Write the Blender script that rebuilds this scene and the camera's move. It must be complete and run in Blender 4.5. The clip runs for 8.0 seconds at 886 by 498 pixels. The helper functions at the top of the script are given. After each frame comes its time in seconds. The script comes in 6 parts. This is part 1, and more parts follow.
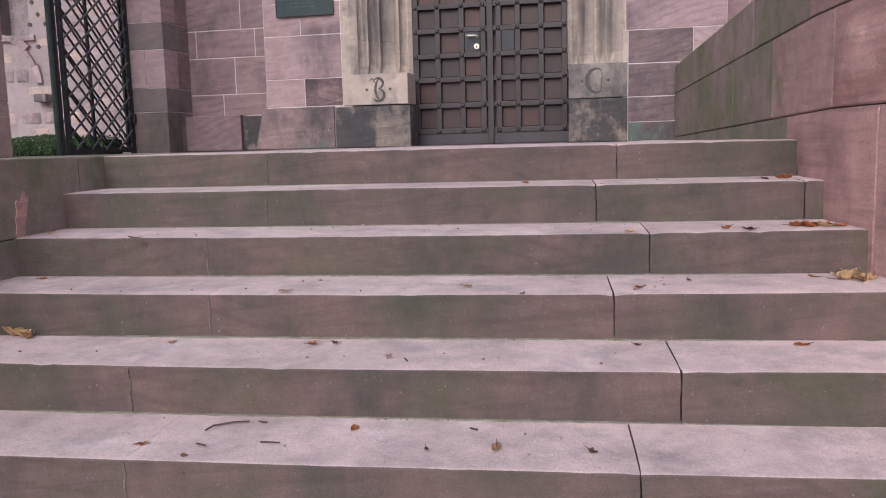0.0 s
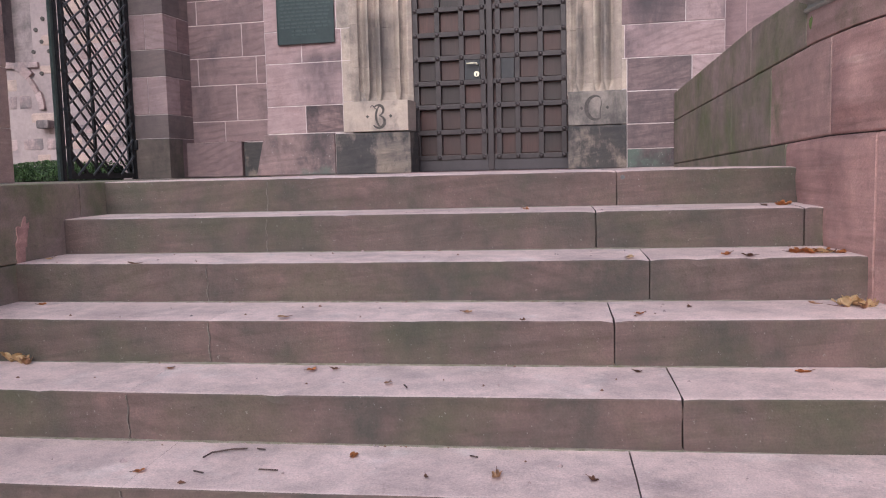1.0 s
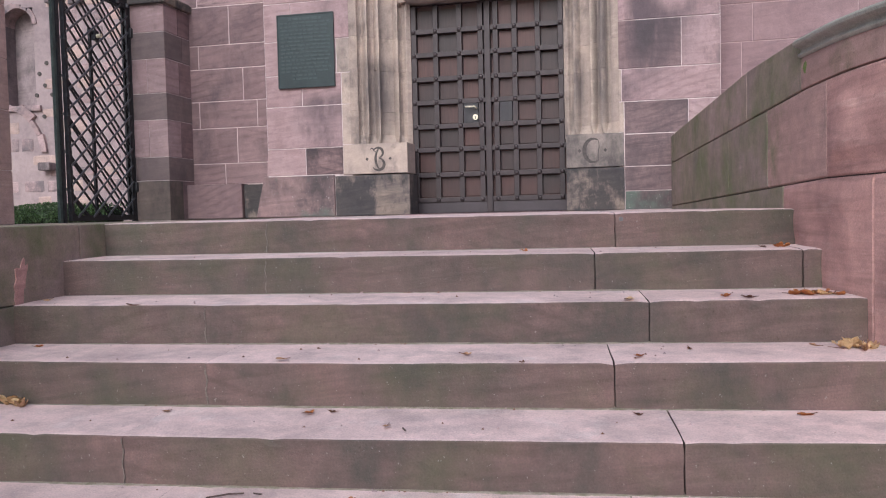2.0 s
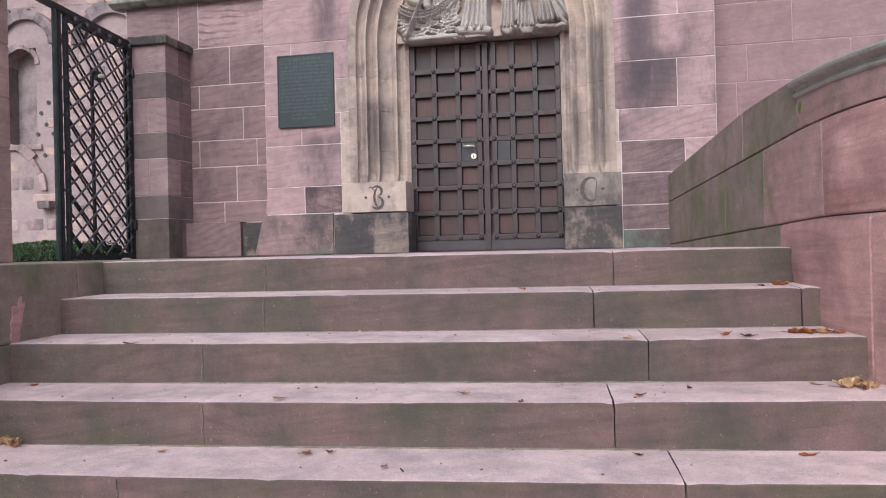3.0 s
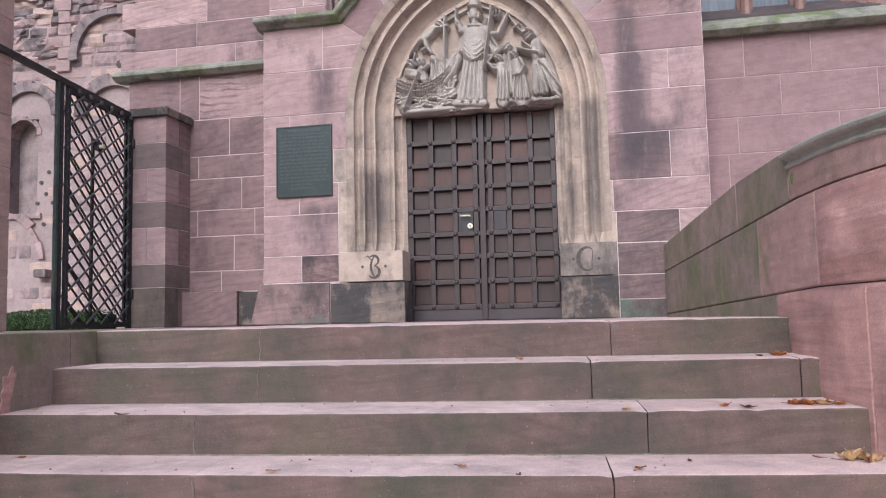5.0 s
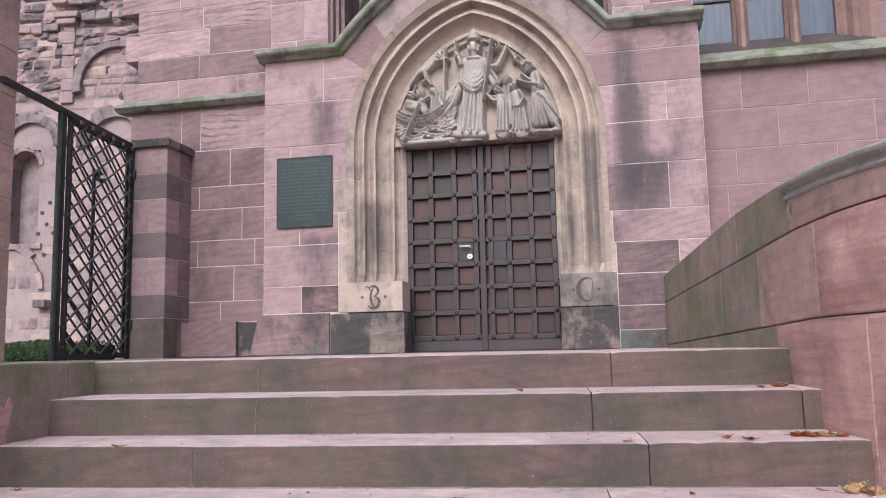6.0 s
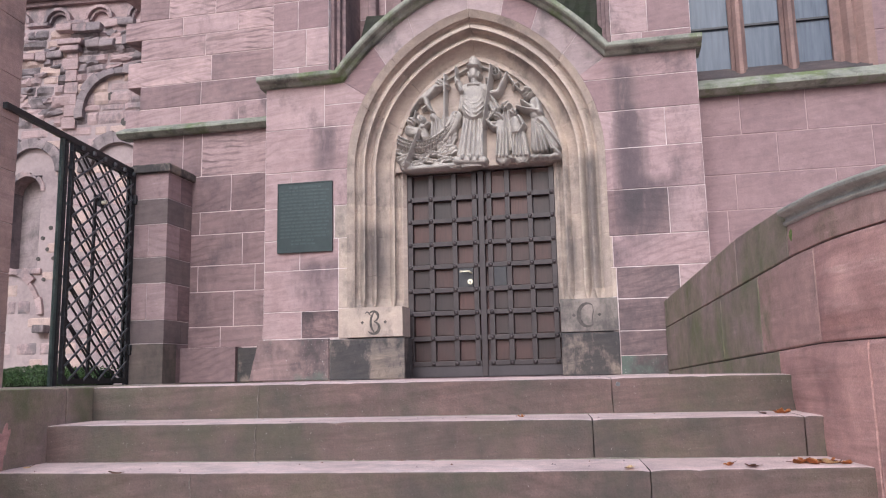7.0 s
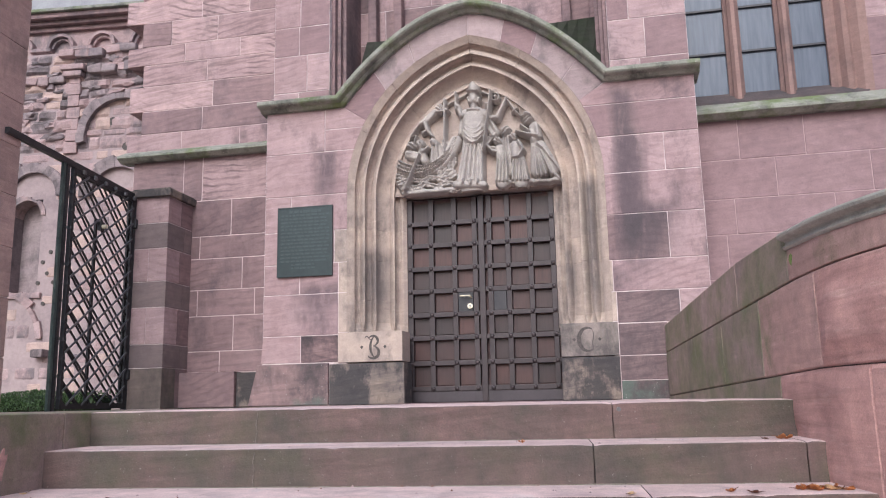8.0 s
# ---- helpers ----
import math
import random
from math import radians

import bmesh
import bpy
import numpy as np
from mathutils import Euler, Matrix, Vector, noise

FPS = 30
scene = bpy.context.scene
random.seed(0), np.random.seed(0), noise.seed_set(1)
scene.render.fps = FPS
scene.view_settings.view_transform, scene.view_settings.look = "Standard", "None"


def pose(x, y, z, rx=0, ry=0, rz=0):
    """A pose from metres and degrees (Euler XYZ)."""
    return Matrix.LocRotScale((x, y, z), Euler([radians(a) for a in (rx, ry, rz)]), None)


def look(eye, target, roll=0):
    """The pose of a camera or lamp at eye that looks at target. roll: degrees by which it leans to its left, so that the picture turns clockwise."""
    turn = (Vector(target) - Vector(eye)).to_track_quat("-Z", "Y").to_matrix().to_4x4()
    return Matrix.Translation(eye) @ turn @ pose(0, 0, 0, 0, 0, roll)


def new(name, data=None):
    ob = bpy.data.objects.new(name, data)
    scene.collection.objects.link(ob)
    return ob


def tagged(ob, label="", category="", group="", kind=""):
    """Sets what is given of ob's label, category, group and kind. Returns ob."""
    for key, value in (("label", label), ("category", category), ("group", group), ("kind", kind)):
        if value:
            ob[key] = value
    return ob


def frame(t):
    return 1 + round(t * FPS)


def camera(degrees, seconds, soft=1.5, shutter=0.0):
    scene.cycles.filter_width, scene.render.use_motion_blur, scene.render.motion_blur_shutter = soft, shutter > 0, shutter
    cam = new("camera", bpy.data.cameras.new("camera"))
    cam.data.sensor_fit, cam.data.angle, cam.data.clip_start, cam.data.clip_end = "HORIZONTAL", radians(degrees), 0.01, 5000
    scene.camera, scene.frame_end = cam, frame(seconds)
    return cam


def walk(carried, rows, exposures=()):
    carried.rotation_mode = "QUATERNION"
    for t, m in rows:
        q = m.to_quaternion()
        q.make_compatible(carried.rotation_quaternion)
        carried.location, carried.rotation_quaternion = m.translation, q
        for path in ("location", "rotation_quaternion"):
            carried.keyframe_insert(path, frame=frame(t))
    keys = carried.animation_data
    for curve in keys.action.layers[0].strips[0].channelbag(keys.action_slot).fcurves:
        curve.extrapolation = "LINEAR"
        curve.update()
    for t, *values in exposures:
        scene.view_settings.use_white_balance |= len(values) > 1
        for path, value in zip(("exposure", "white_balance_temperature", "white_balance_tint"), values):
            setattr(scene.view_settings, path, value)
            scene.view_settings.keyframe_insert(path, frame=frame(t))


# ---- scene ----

# The camera stands still below the stairs and tilts up.
cam = camera(57.45, 8.0, 1.1)
EYE = 1.378
LAND = 1.36
ROWS = [
    (0.0, -7.407, 7.679, -1.455),
    (0.5, -6.756, 7.662, -1.395),
    (1.0, -5.561, 7.633, -1.370),
    (1.5, -4.163, 7.590, -1.322),
    (2.0, -2.610, 7.496, -1.352),
    (3.5, 1.357, 7.252, -1.283),
    (4.0, 2.627, 7.158, -1.275),
    (4.5, 3.815, 7.030, -1.251),
    (6.0, 7.165, 6.909, -1.208),
    (6.5, 8.035, 6.892, -1.219),
    (7.0, 8.954, 6.886, -1.184),
    (7.5, 9.873, 6.878, -1.193),
    (8.0, 10.669, 6.842, -1.176),
]
walk(cam, [(t, pose(0, 0, EYE, 90 + pitch, 0, yaw) @ pose(0, 0, 0, 0, 0, roll)) for t, pitch, yaw, roll in ROWS],
     exposures=[(0.0, 0.1, 5450, 9.0), (2.0, 0.22, 5450, 9.0), (8.0, 0.4, 5450, 9.0)])

# ---- light: an overcast sky with a veiled sun behind the camera ----
world = bpy.data.worlds.new("world")
scene.world = world
world.use_nodes = True
wn = world.node_tree.nodes
sky = wn.new("ShaderNodeTexSky")
sky.sky_type = "NISHITA"
sky.sun_disc = False
sky.sun_elevation = radians(36)
sky.sun_rotation = radians(187)
sky.air_density, sky.dust_density, sky.ozone_density = 1.0, 6.0, 0.6
wn["Background"].inputs["Strength"].default_value = 0.11
world.node_tree.links.new(sky.outputs[0], wn["Background"].inputs["Color"])
sun_data = bpy.data.lights.new("sun", "SUN")
sun_data.energy = 1.3
sun_data.angle = radians(35)
sun_data.color = (1.0, 0.95, 0.9)
sun = new("sun", sun_data)
sun.matrix_world = look((-1.8, -10.5, 11.2), (0, 4, 1))


# ---- materials ----
def material(name):
    mat = bpy.data.materials.new(name)
    mat.use_nodes = True
    return mat, mat.node_tree.nodes, mat.node_tree.links, mat.node_tree.nodes["Principled BSDF"]


def value_noise(nodes, links, coords, scale, detail=4.0, rough=0.6, stretch=None, warp=0.0):
    n = nodes.new("ShaderNodeTexNoise")
    n.inputs["Scale"].default_value = scale
    n.inputs["Detail"].default_value = detail
    n.inputs["Roughness"].default_value = rough
    n.inputs["Distortion"].default_value = warp
    if stretch:
        m = nodes.new("ShaderNodeMapping")
        m.inputs["Scale"].default_value = stretch
        links.new(coords, m.inputs["Vector"])
        coords = m.outputs["Vector"]
    links.new(coords, n.inputs["Vector"])
    return n.outputs["Fac"]


def ramp(nodes, links, fac, lo, hi):
    r = nodes.new("ShaderNodeMapRange")
    r.inputs["From Min"].default_value, r.inputs["From Max"].default_value = lo, hi
    links.new(fac, r.inputs["Value"])
    return r.outputs["Result"]


def blend(nodes, links, fac, a, b, mode="MIX"):
    m = nodes.new("ShaderNodeMix")
    m.data_type, m.blend_type = "RGBA", mode
    for socket, v in ((m.inputs[0], fac), (m.inputs[6], a), (m.inputs[7], b)):
        if isinstance(v, (int, float)):
            socket.default_value = v
        elif isinstance(v, tuple):
            socket.default_value = (*v, 1) if len(v) == 3 else v
        else:
            links.new(v, socket)
    return m.outputs[2]


def times(nodes, links, a, b, op="MULTIPLY"):
    m = nodes.new("ShaderNodeMath")
    m.operation = op
    for socket, v in ((m.inputs[0], a), (m.inputs[1], b)):
        if isinstance(v, (int, float)):
            socket.default_value = v
        else:
            links.new(v, socket)
    return m.outputs[0]


def bump(nodes, links, bsdf, height, strength, distance):
    b = nodes.new("ShaderNodeBump")
    b.inputs["Strength"].default_value = strength
    b.inputs["Distance"].default_value = distance
    links.new(height, b.inputs["Height"])
    links.new(b.outputs["Normal"], bsdf.inputs["Normal"])


def stone(name, light, dark, stain=(0.085, 0.07, 0.075), stain_at=(0.56, 0.74), moss=None, moss_at=(0.6, 0.8), vary=0.8,
          bands=0.35, rough=0.85, relief=0.35, stain_scale=1.3, runs=(), wear=0.0, swirl=0.0, grit=1.0, tool=0.0):
    """Sandstone: a base that varies from block to block, bedding bands, dark stains, algae, runoff streaks and fine grain.
    runs: streaks of rain soot on the church front, as (u, half width, lower z, upper z)."""
    mat, nodes, links, bsdf = material(name)
    tc = nodes.new("ShaderNodeTexCoord").outputs["Object"]
    at = nodes.new("ShaderNodeNewGeometry").outputs["Position"]
    rnd = nodes.new("ShaderNodeObjectInfo").outputs["Random"]
    shift = nodes.new("ShaderNodeVectorMath")
    shift.operation = "ADD"
    comb = nodes.new("ShaderNodeCombineXYZ")
    links.new(times(nodes, links, rnd, 37.0), comb.inputs[0])
    links.new(times(nodes, links, rnd, 91.0), comb.inputs[2])
    links.new(tc, shift.inputs[0])
    links.new(comb.outputs[0], shift.inputs[1])
    own = shift.outputs[0]
    big = value_noise(nodes, links, own, 2.2, 5.0)
    mixed = times(nodes, links, times(nodes, links, rnd, vary), ramp(nodes, links, big, 0.3, 0.7), "ADD")
    col = blend(nodes, links, times(nodes, links, mixed, 1 / (1 + vary)), light, dark)
    # bedding: wavy bands that tilt a little
    tilt = nodes.new("ShaderNodeMapping")
    tilt.inputs["Rotation"].default_value = (0.0, 0.12, 0.0)
    links.new(own, tilt.inputs["Vector"])
    band = value_noise(nodes, links, tilt.outputs["Vector"], 2.6, 7.0, 0.62, (0.55, 0.55, 8.0), 0.7)
    col = blend(nodes, links, times(nodes, links, ramp(nodes, links, band, 0.44, 0.72), bands), col,
                tuple(0.5 * c for c in dark))
    if swirl:
        lean = nodes.new("ShaderNodeVectorRotate")
        lean.rotation_type = "Y_AXIS"
        links.new(own, lean.inputs["Vector"])
        links.new(times(nodes, links, times(nodes, links, rnd, 0.5, "SUBTRACT"), 0.9), lean.inputs["Angle"])
        wave = nodes.new("ShaderNodeTexWave")
        wave.bands_direction = "Z"
        for key, v in (("Scale", 4.2), ("Distortion", 13.0), ("Detail", 5.0), ("Detail Scale", 0.28), ("Detail Roughness", 0.5)):
            wave.inputs[key].default_value = v
        links.new(lean.outputs["Vector"], wave.inputs["Vector"])
        where = value_noise(nodes, links, own, 1.6, 3.0)
        lines = times(nodes, links, ramp(nodes, links, wave.outputs["Fac"], 0.62, 1.0), ramp(nodes, links, where, 0.44, 0.6))
        col = blend(nodes, links, times(nodes, links, lines, swirl), col, tuple(0.5 * c for c in dark))
    pale = value_noise(nodes, links, own, 5.0, 5.0, 0.6, (0.7, 0.7, 5.0))
    col = blend(nodes, links, times(nodes, links, ramp(nodes, links, pale, 0.58, 0.75), 0.35), col, tuple(min(0.75, 1.35 * c) for c in light))
    st = value_noise(nodes, links, at, stain_scale, 7.0, 0.68, (1.3, 1.3, 0.8))
    col = blend(nodes, links, times(nodes, links, ramp(nodes, links, st, *stain_at), 0.8), col, stain)
    if runs:
        sep = nodes.new("ShaderNodeSeparateXYZ")
        turn = nodes.new("ShaderNodeMapping")
        turn.inputs["Rotation"].default_value = (0.0, 0.0, 0.0853)
        links.new(at, turn.inputs["Vector"])
        links.new(turn.outputs["Vector"], sep.inputs[0])
        ragged = value_noise(nodes, links, at, 5.0, 6.0, 0.65, (2.0, 2.0, 0.5))
        for u, half, z0, z1 in runs:
            off = times(nodes, links, sep.outputs["X"], u, "SUBTRACT")
            dist = nodes.new("ShaderNodeMath")
            dist.operation = "ABSOLUTE"
            links.new(off, dist.inputs[0])
            wob = times(nodes, links, times(nodes, links, ragged, 0.5, "SUBTRACT"), half * 1.6)
            near = ramp(nodes, links, times(nodes, links, dist.outputs[0], wob, "ADD"), half * 1.15, half * 0.3)
            low = ramp(nodes, links, sep.outputs["Z"], z0, z0 + 0.5)
            high = ramp(nodes, links, sep.outputs["Z"], z1, z1 - 0.12)
            fac = times(nodes, links, times(nodes, links, near, low), times(nodes, links, high, ramp(nodes, links, ragged, 0.2, 0.5)))
            col = blend(nodes, links, times(nodes, links, fac, 0.8), col, stain)
    if moss:
        ms = value_noise(nodes, links, at, 1.7, 7.0, 0.7)
        col = blend(nodes, links, times(nodes, links, ramp(nodes, links, ms, *moss_at), 0.85), col, moss)
    grain = value_noise(nodes, links, at, 150.0, 3.0)
    pits = value_noise(nodes, links, at, 34.0, 5.0, 0.7)
    mid = value_noise(nodes, links, at, 11.0, 5.0, 0.65)
    col = blend(nodes, links, 1.0, col, blend(nodes, links, ramp(nodes, links, grain, 0.25, 0.75), (1 - 0.18 * grit,) * 3, (1 + 0.16 * grit,) * 3), "MULTIPLY")
    col = blend(nodes, links, 1.0, col, blend(nodes, links, ramp(nodes, links, mid, 0.3, 0.7), (0.87, 0.87, 0.88), (1.12, 1.12, 1.11)), "MULTIPLY")
    col = blend(nodes, links, ramp(nodes, links, pits, 0.63, 0.72), col, blend(nodes, links, 1.0, col, (0.68, 0.68, 0.68), "MULTIPLY"))
    if wear:
        worn = value_noise(nodes, links, at, 60.0, 4.0, 0.75)
        col = blend(nodes, links, times(nodes, links, ramp(nodes, links, worn, 0.66, 0.7), wear), col, (0.62, 0.6, 0.58))
    links.new(col, bsdf.inputs["Base Color"])
    bsdf.inputs["Roughness"].default_value = rough
    h = times(nodes, links, times(nodes, links, grain, 0.3), times(nodes, links, pits, 0.8), "ADD")
    h = times(nodes, links, h, times(nodes, links, band, 0.8 * bands), "ADD")
    if tool:
        # slanting chisel strokes, broken up into patches
        slant = nodes.new("ShaderNodeMapping")
        slant.inputs["Rotation"].default_value = (0.6, 0.0, 0.0)
        links.new(at, slant.inputs["Vector"])
        strokes = nodes.new("ShaderNodeTexWave")
        strokes.bands_direction = "Z"
        for key, v in (("Scale", 15.0), ("Distortion", 4.0), ("Detail", 5.0), ("Detail Scale", 2.2), ("Detail Roughness", 0.7)):
            strokes.inputs[key].default_value = v
        links.new(slant.outputs["Vector"], strokes.inputs["Vector"])
        patch = ramp(nodes, links, value_noise(nodes, links, at, 3.0, 4.0), 0.5, 0.66)
        cut = times(nodes, links, ramp(nodes, links, strokes.outputs["Fac"], 0.82, 1.0), patch)
        h = times(nodes, links, h, times(nodes, links, cut, -1.6 * tool), "ADD")
        col = blend(nodes, links, times(nodes, links, cut, 0.45 * tool), col, tuple(0.45 * c for c in dark))
        links.new(col, bsdf.inputs["Base Color"])
    bump(nodes, links, bsdf, h, relief, 0.008)
    return mat


def plain(name, a, b, scale=8.0, rough=0.6, metal=0.0, relief=0.1, stretch=None, distance=0.002):
    mat, nodes, links, bsdf = material(name)
    tc = nodes.new("ShaderNodeTexCoord").outputs["Object"]
    n1 = value_noise(nodes, links, tc, scale, 6.0, 0.65, stretch)
    n2 = value_noise(nodes, links, tc, scale * 9, 3.0, 0.6, stretch)
    fac = times(nodes, links, times(nodes, links, n1, 0.7), times(nodes, links, n2, 0.3), "ADD")
    links.new(blend(nodes, links, ramp(nodes, links, fac, 0.35, 0.65), a, b), bsdf.inputs["Base Color"])
    bsdf.inputs["Roughness"].default_value, bsdf.inputs["Metallic"].default_value = rough, metal
    bump(nodes, links, bsdf, fac, relief, distance)
    return mat


JAMB_RUNS = ((-2.3, 0.2, 1.95, 2.95), (-0.14, 0.1, 1.95, 3.5), (-0.36, 0.07, 1.95, 2.9))
RUNS = ((0.2, 0.13, 2.5, 4.35), (0.26, 0.19, 2.3, 3.9), (-2.74, 0.17, 3.2, 3.98), (-2.8, 0.34, 1.95, 2.6), (0.42, 0.3, 2.45, 3.2))
RED = stone("red sandstone", (0.47, 0.34, 0.345), (0.31, 0.205, 0.21), stain=(0.10, 0.075, 0.085), stain_at=(0.53, 0.68), runs=RUNS, swirl=0.25)
RED_BEDDED = stone("cross bedded red sandstone", (0.53, 0.375, 0.37), (0.27, 0.18, 0.188), stain=(0.12, 0.095, 0.1), stain_at=(0.55, 0.72), bands=0.7, vary=1.5, swirl=0.85)
PIER_DARK = stone("dark pier sandstone", (0.24, 0.18, 0.175), (0.16, 0.125, 0.125), vary=0.4)
PIER_FOOT = stone("damp pier foot sandstone", (0.27, 0.2, 0.18), (0.14, 0.115, 0.1), stain=(0.05, 0.045, 0.042), stain_at=(0.45, 0.65), moss=(0.09, 0.095, 0.06), moss_at=(0.5, 0.7), vary=0.4)
PILLAR = stone("pillar sandstone", (0.60, 0.42, 0.38), (0.42, 0.29, 0.26), stain=(0.2, 0.16, 0.15), stain_at=(0.56, 0.74), vary=0.7)
ROOF_MOSS = stone("dark moss on stone", (0.10, 0.10, 0.08), (0.06, 0.06, 0.05), moss=(0.04, 0.058, 0.024), moss_at=(0.4, 0.62))
RED_DULL = stone("dull red sandstone", (0.33, 0.225, 0.225), (0.19, 0.125, 0.13), vary=0.9, stain=(0.075, 0.06, 0.068), stain_at=(0.5, 0.7), runs=RUNS, swirl=0.3)
RED_SMOOTH = stone("smooth red sandstone", (0.315, 0.212, 0.218), (0.225, 0.146, 0.153), bands=0.3, vary=0.7, stain_at=(0.64, 0.85), runs=RUNS[:2], swirl=0.08)
RED_GREY = stone("greyed red sandstone", (0.43, 0.33, 0.33), (0.28, 0.215, 0.22), stain=(0.11, 0.095, 0.098), stain_at=(0.5, 0.66), bands=0.2, vary=0.8, stain_scale=2.4)
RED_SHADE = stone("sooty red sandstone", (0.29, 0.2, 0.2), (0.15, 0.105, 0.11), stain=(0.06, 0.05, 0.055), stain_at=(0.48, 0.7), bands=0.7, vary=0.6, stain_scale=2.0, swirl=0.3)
RED_STREAKED = stone("streaked dark red sandstone", (0.27, 0.18, 0.178), (0.13, 0.088, 0.094), stain=(0.035, 0.03, 0.035), stain_at=(0.43, 0.57), bands=0.8, vary=0.4, stain_scale=2.0, swirl=0.4)
BUFF = stone("buff sandstone", (0.525, 0.42, 0.35), (0.35, 0.285, 0.255), stain=(0.11, 0.095, 0.095), stain_at=(0.52, 0.7), bands=0.15, stain_scale=2.2, relief=0.5, runs=JAMB_RUNS)
BUFF_DARK = stone("weathered grey sandstone", (0.33, 0.255, 0.2), (0.11, 0.096, 0.096), stain=(0.026, 0.027, 0.033), stain_at=(0.42, 0.52), vary=0.4, stain_scale=2.9, bands=0.6, relief=0.6)
PLINTH = stone("lichened plinth stone", (0.33, 0.22, 0.215), (0.18, 0.125, 0.125), stain=(0.045, 0.042, 0.046), stain_at=(0.4, 0.56), moss=(0.105, 0.135, 0.115), moss_at=(0.5, 0.62), vary=0.4, bands=0.4, wear=0.9)
SOOTY = stone("sooty jamb stone", (0.30, 0.25, 0.225), (0.19, 0.162, 0.15), stain=(0.06, 0.055, 0.055), stain_at=(0.45, 0.62), bands=0.2, stain_scale=2.4, relief=0.5)
RELIEF = stone("grey carved stone", (0.47, 0.425, 0.39), (0.33, 0.298, 0.28), stain=(0.12, 0.105, 0.1), stain_at=(0.52, 0.75), bands=0.0)
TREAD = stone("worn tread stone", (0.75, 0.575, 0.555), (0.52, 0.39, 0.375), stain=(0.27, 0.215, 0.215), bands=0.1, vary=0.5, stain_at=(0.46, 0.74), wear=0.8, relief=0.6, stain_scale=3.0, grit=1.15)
# Algae tones, set darker still to hold the shade of the upright faces.
RISER = stone("shaded riser stone with algae", (0.192, 0.115, 0.107), (0.106, 0.079, 0.07), stain=(0.055, 0.052, 0.045), stain_at=(0.42, 0.66), moss=(0.078, 0.078, 0.046),
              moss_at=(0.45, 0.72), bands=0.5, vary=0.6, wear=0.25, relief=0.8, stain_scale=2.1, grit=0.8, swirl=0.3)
MOSSY = stone("algae covered sandstone", (0.39, 0.285, 0.255), (0.235, 0.185, 0.16), stain=(0.11, 0.1, 0.088), moss=(0.145, 0.165, 0.075), moss_at=(0.42, 0.64), stain_at=(0.52, 0.68), bands=0.15)
NEWEL = stone("newel sandstone", (0.66, 0.405, 0.365), (0.45, 0.255, 0.23), stain=(0.17, 0.135, 0.12), stain_at=(0.6, 0.8), bands=0.6, relief=1.0, moss=(0.17, 0.16, 0.11), moss_at=(0.66, 0.84), swirl=0.15, tool=0.12)
NEWEL_MOSSY = stone("half mossy sandstone", (0.58, 0.37, 0.335), (0.32, 0.215, 0.185), stain=(0.12, 0.105, 0.09), stain_at=(0.56, 0.74), bands=0.3, relief=0.6, moss=(0.16, 0.165, 0.09), moss_at=(0.52, 0.68), swirl=0.1, tool=0.08)
COPING = stone("grey green coping stone", (0.34, 0.34, 0.29), (0.17, 0.175, 0.14), stain=(0.055, 0.055, 0.048), stain_at=(0.5, 0.66), moss=(0.12, 0.16, 0.05), moss_at=(0.52, 0.64), wear=0.9, stain_scale=3.0, relief=0.7)
COPING_PALE = stone("pale moulded coping stone", (0.42, 0.40, 0.35), (0.27, 0.265, 0.225), stain=(0.10, 0.10, 0.085), stain_at=(0.55, 0.75), bands=0.1, wear=0.4, relief=0.5)
MULLION = stone("brown red mullion stone", (0.31, 0.2, 0.175), (0.2, 0.125, 0.112), stain=(0.09, 0.07, 0.068), stain_at=(0.55, 0.75), bands=0.2)
SILL = stone("sooty sill stone", (0.13, 0.098, 0.096), (0.07, 0.056, 0.058), stain=(0.05, 0.045, 0.05), stain_at=(0.42, 0.6), stain_scale=3.0)
RUIN = stone("ruin sandstone", (0.47, 0.345, 0.345), (0.32, 0.225, 0.225), stain=(0.14, 0.122, 0.135), stain_at=(0.48, 0.6), vary=1.2, bands=0.3, relief=0.8, stain_scale=1.1)
RUIN_GREY = stone("grey ruin stone", (0.34, 0.27, 0.275), (0.18, 0.148, 0.158), vary=1.0, bands=0.3, stain_at=(0.46, 0.6), relief=0.8, stain_scale=1.1)
RUIN_MORTAR = plain("pinkish lime render", (0.40, 0.315, 0.315), (0.25, 0.195, 0.205), 1.6, 0.9, relief=0.6, distance=0.02)
RUIN_OCHRE = stone("ochre ruin stone", (0.52, 0.385, 0.345), (0.4, 0.29, 0.265), stain=(0.2, 0.17, 0.17), stain_at=(0.55, 0.7), vary=1.0, bands=0.2, relief=0.8)
MORTAR = plain("pale lime mortar", (0.8, 0.7, 0.7), (0.36, 0.27, 0.27), 3.2, 0.9, relief=0.4)
MORTAR_FAINT = plain("pinkish mortar", (0.5, 0.37, 0.37), (0.3, 0.2, 0.2), 6, 0.9, relief=0.4)
MORTAR_PINK = plain("pale pink mortar", (0.72, 0.58, 0.57), (0.4, 0.3, 0.3), 4, 0.9, relief=0.4)
LIME_FILM = plain("dirty lime in a tight joint", (0.2, 0.165, 0.15), (0.09, 0.075, 0.066), 30, 0.9, relief=0.4)
# Dark joint mortar; its colour also paints the shade in two recesses.
MORTAR_SHADE = plain("dark mortar and recess shade", (0.2, 0.15, 0.14), (0.1, 0.08, 0.075), 12, 0.9, relief=0.4)
IRON = plain("dark wrought iron", (0.03, 0.03, 0.035), (0.055, 0.052, 0.056), 20, 0.5, 0.5)
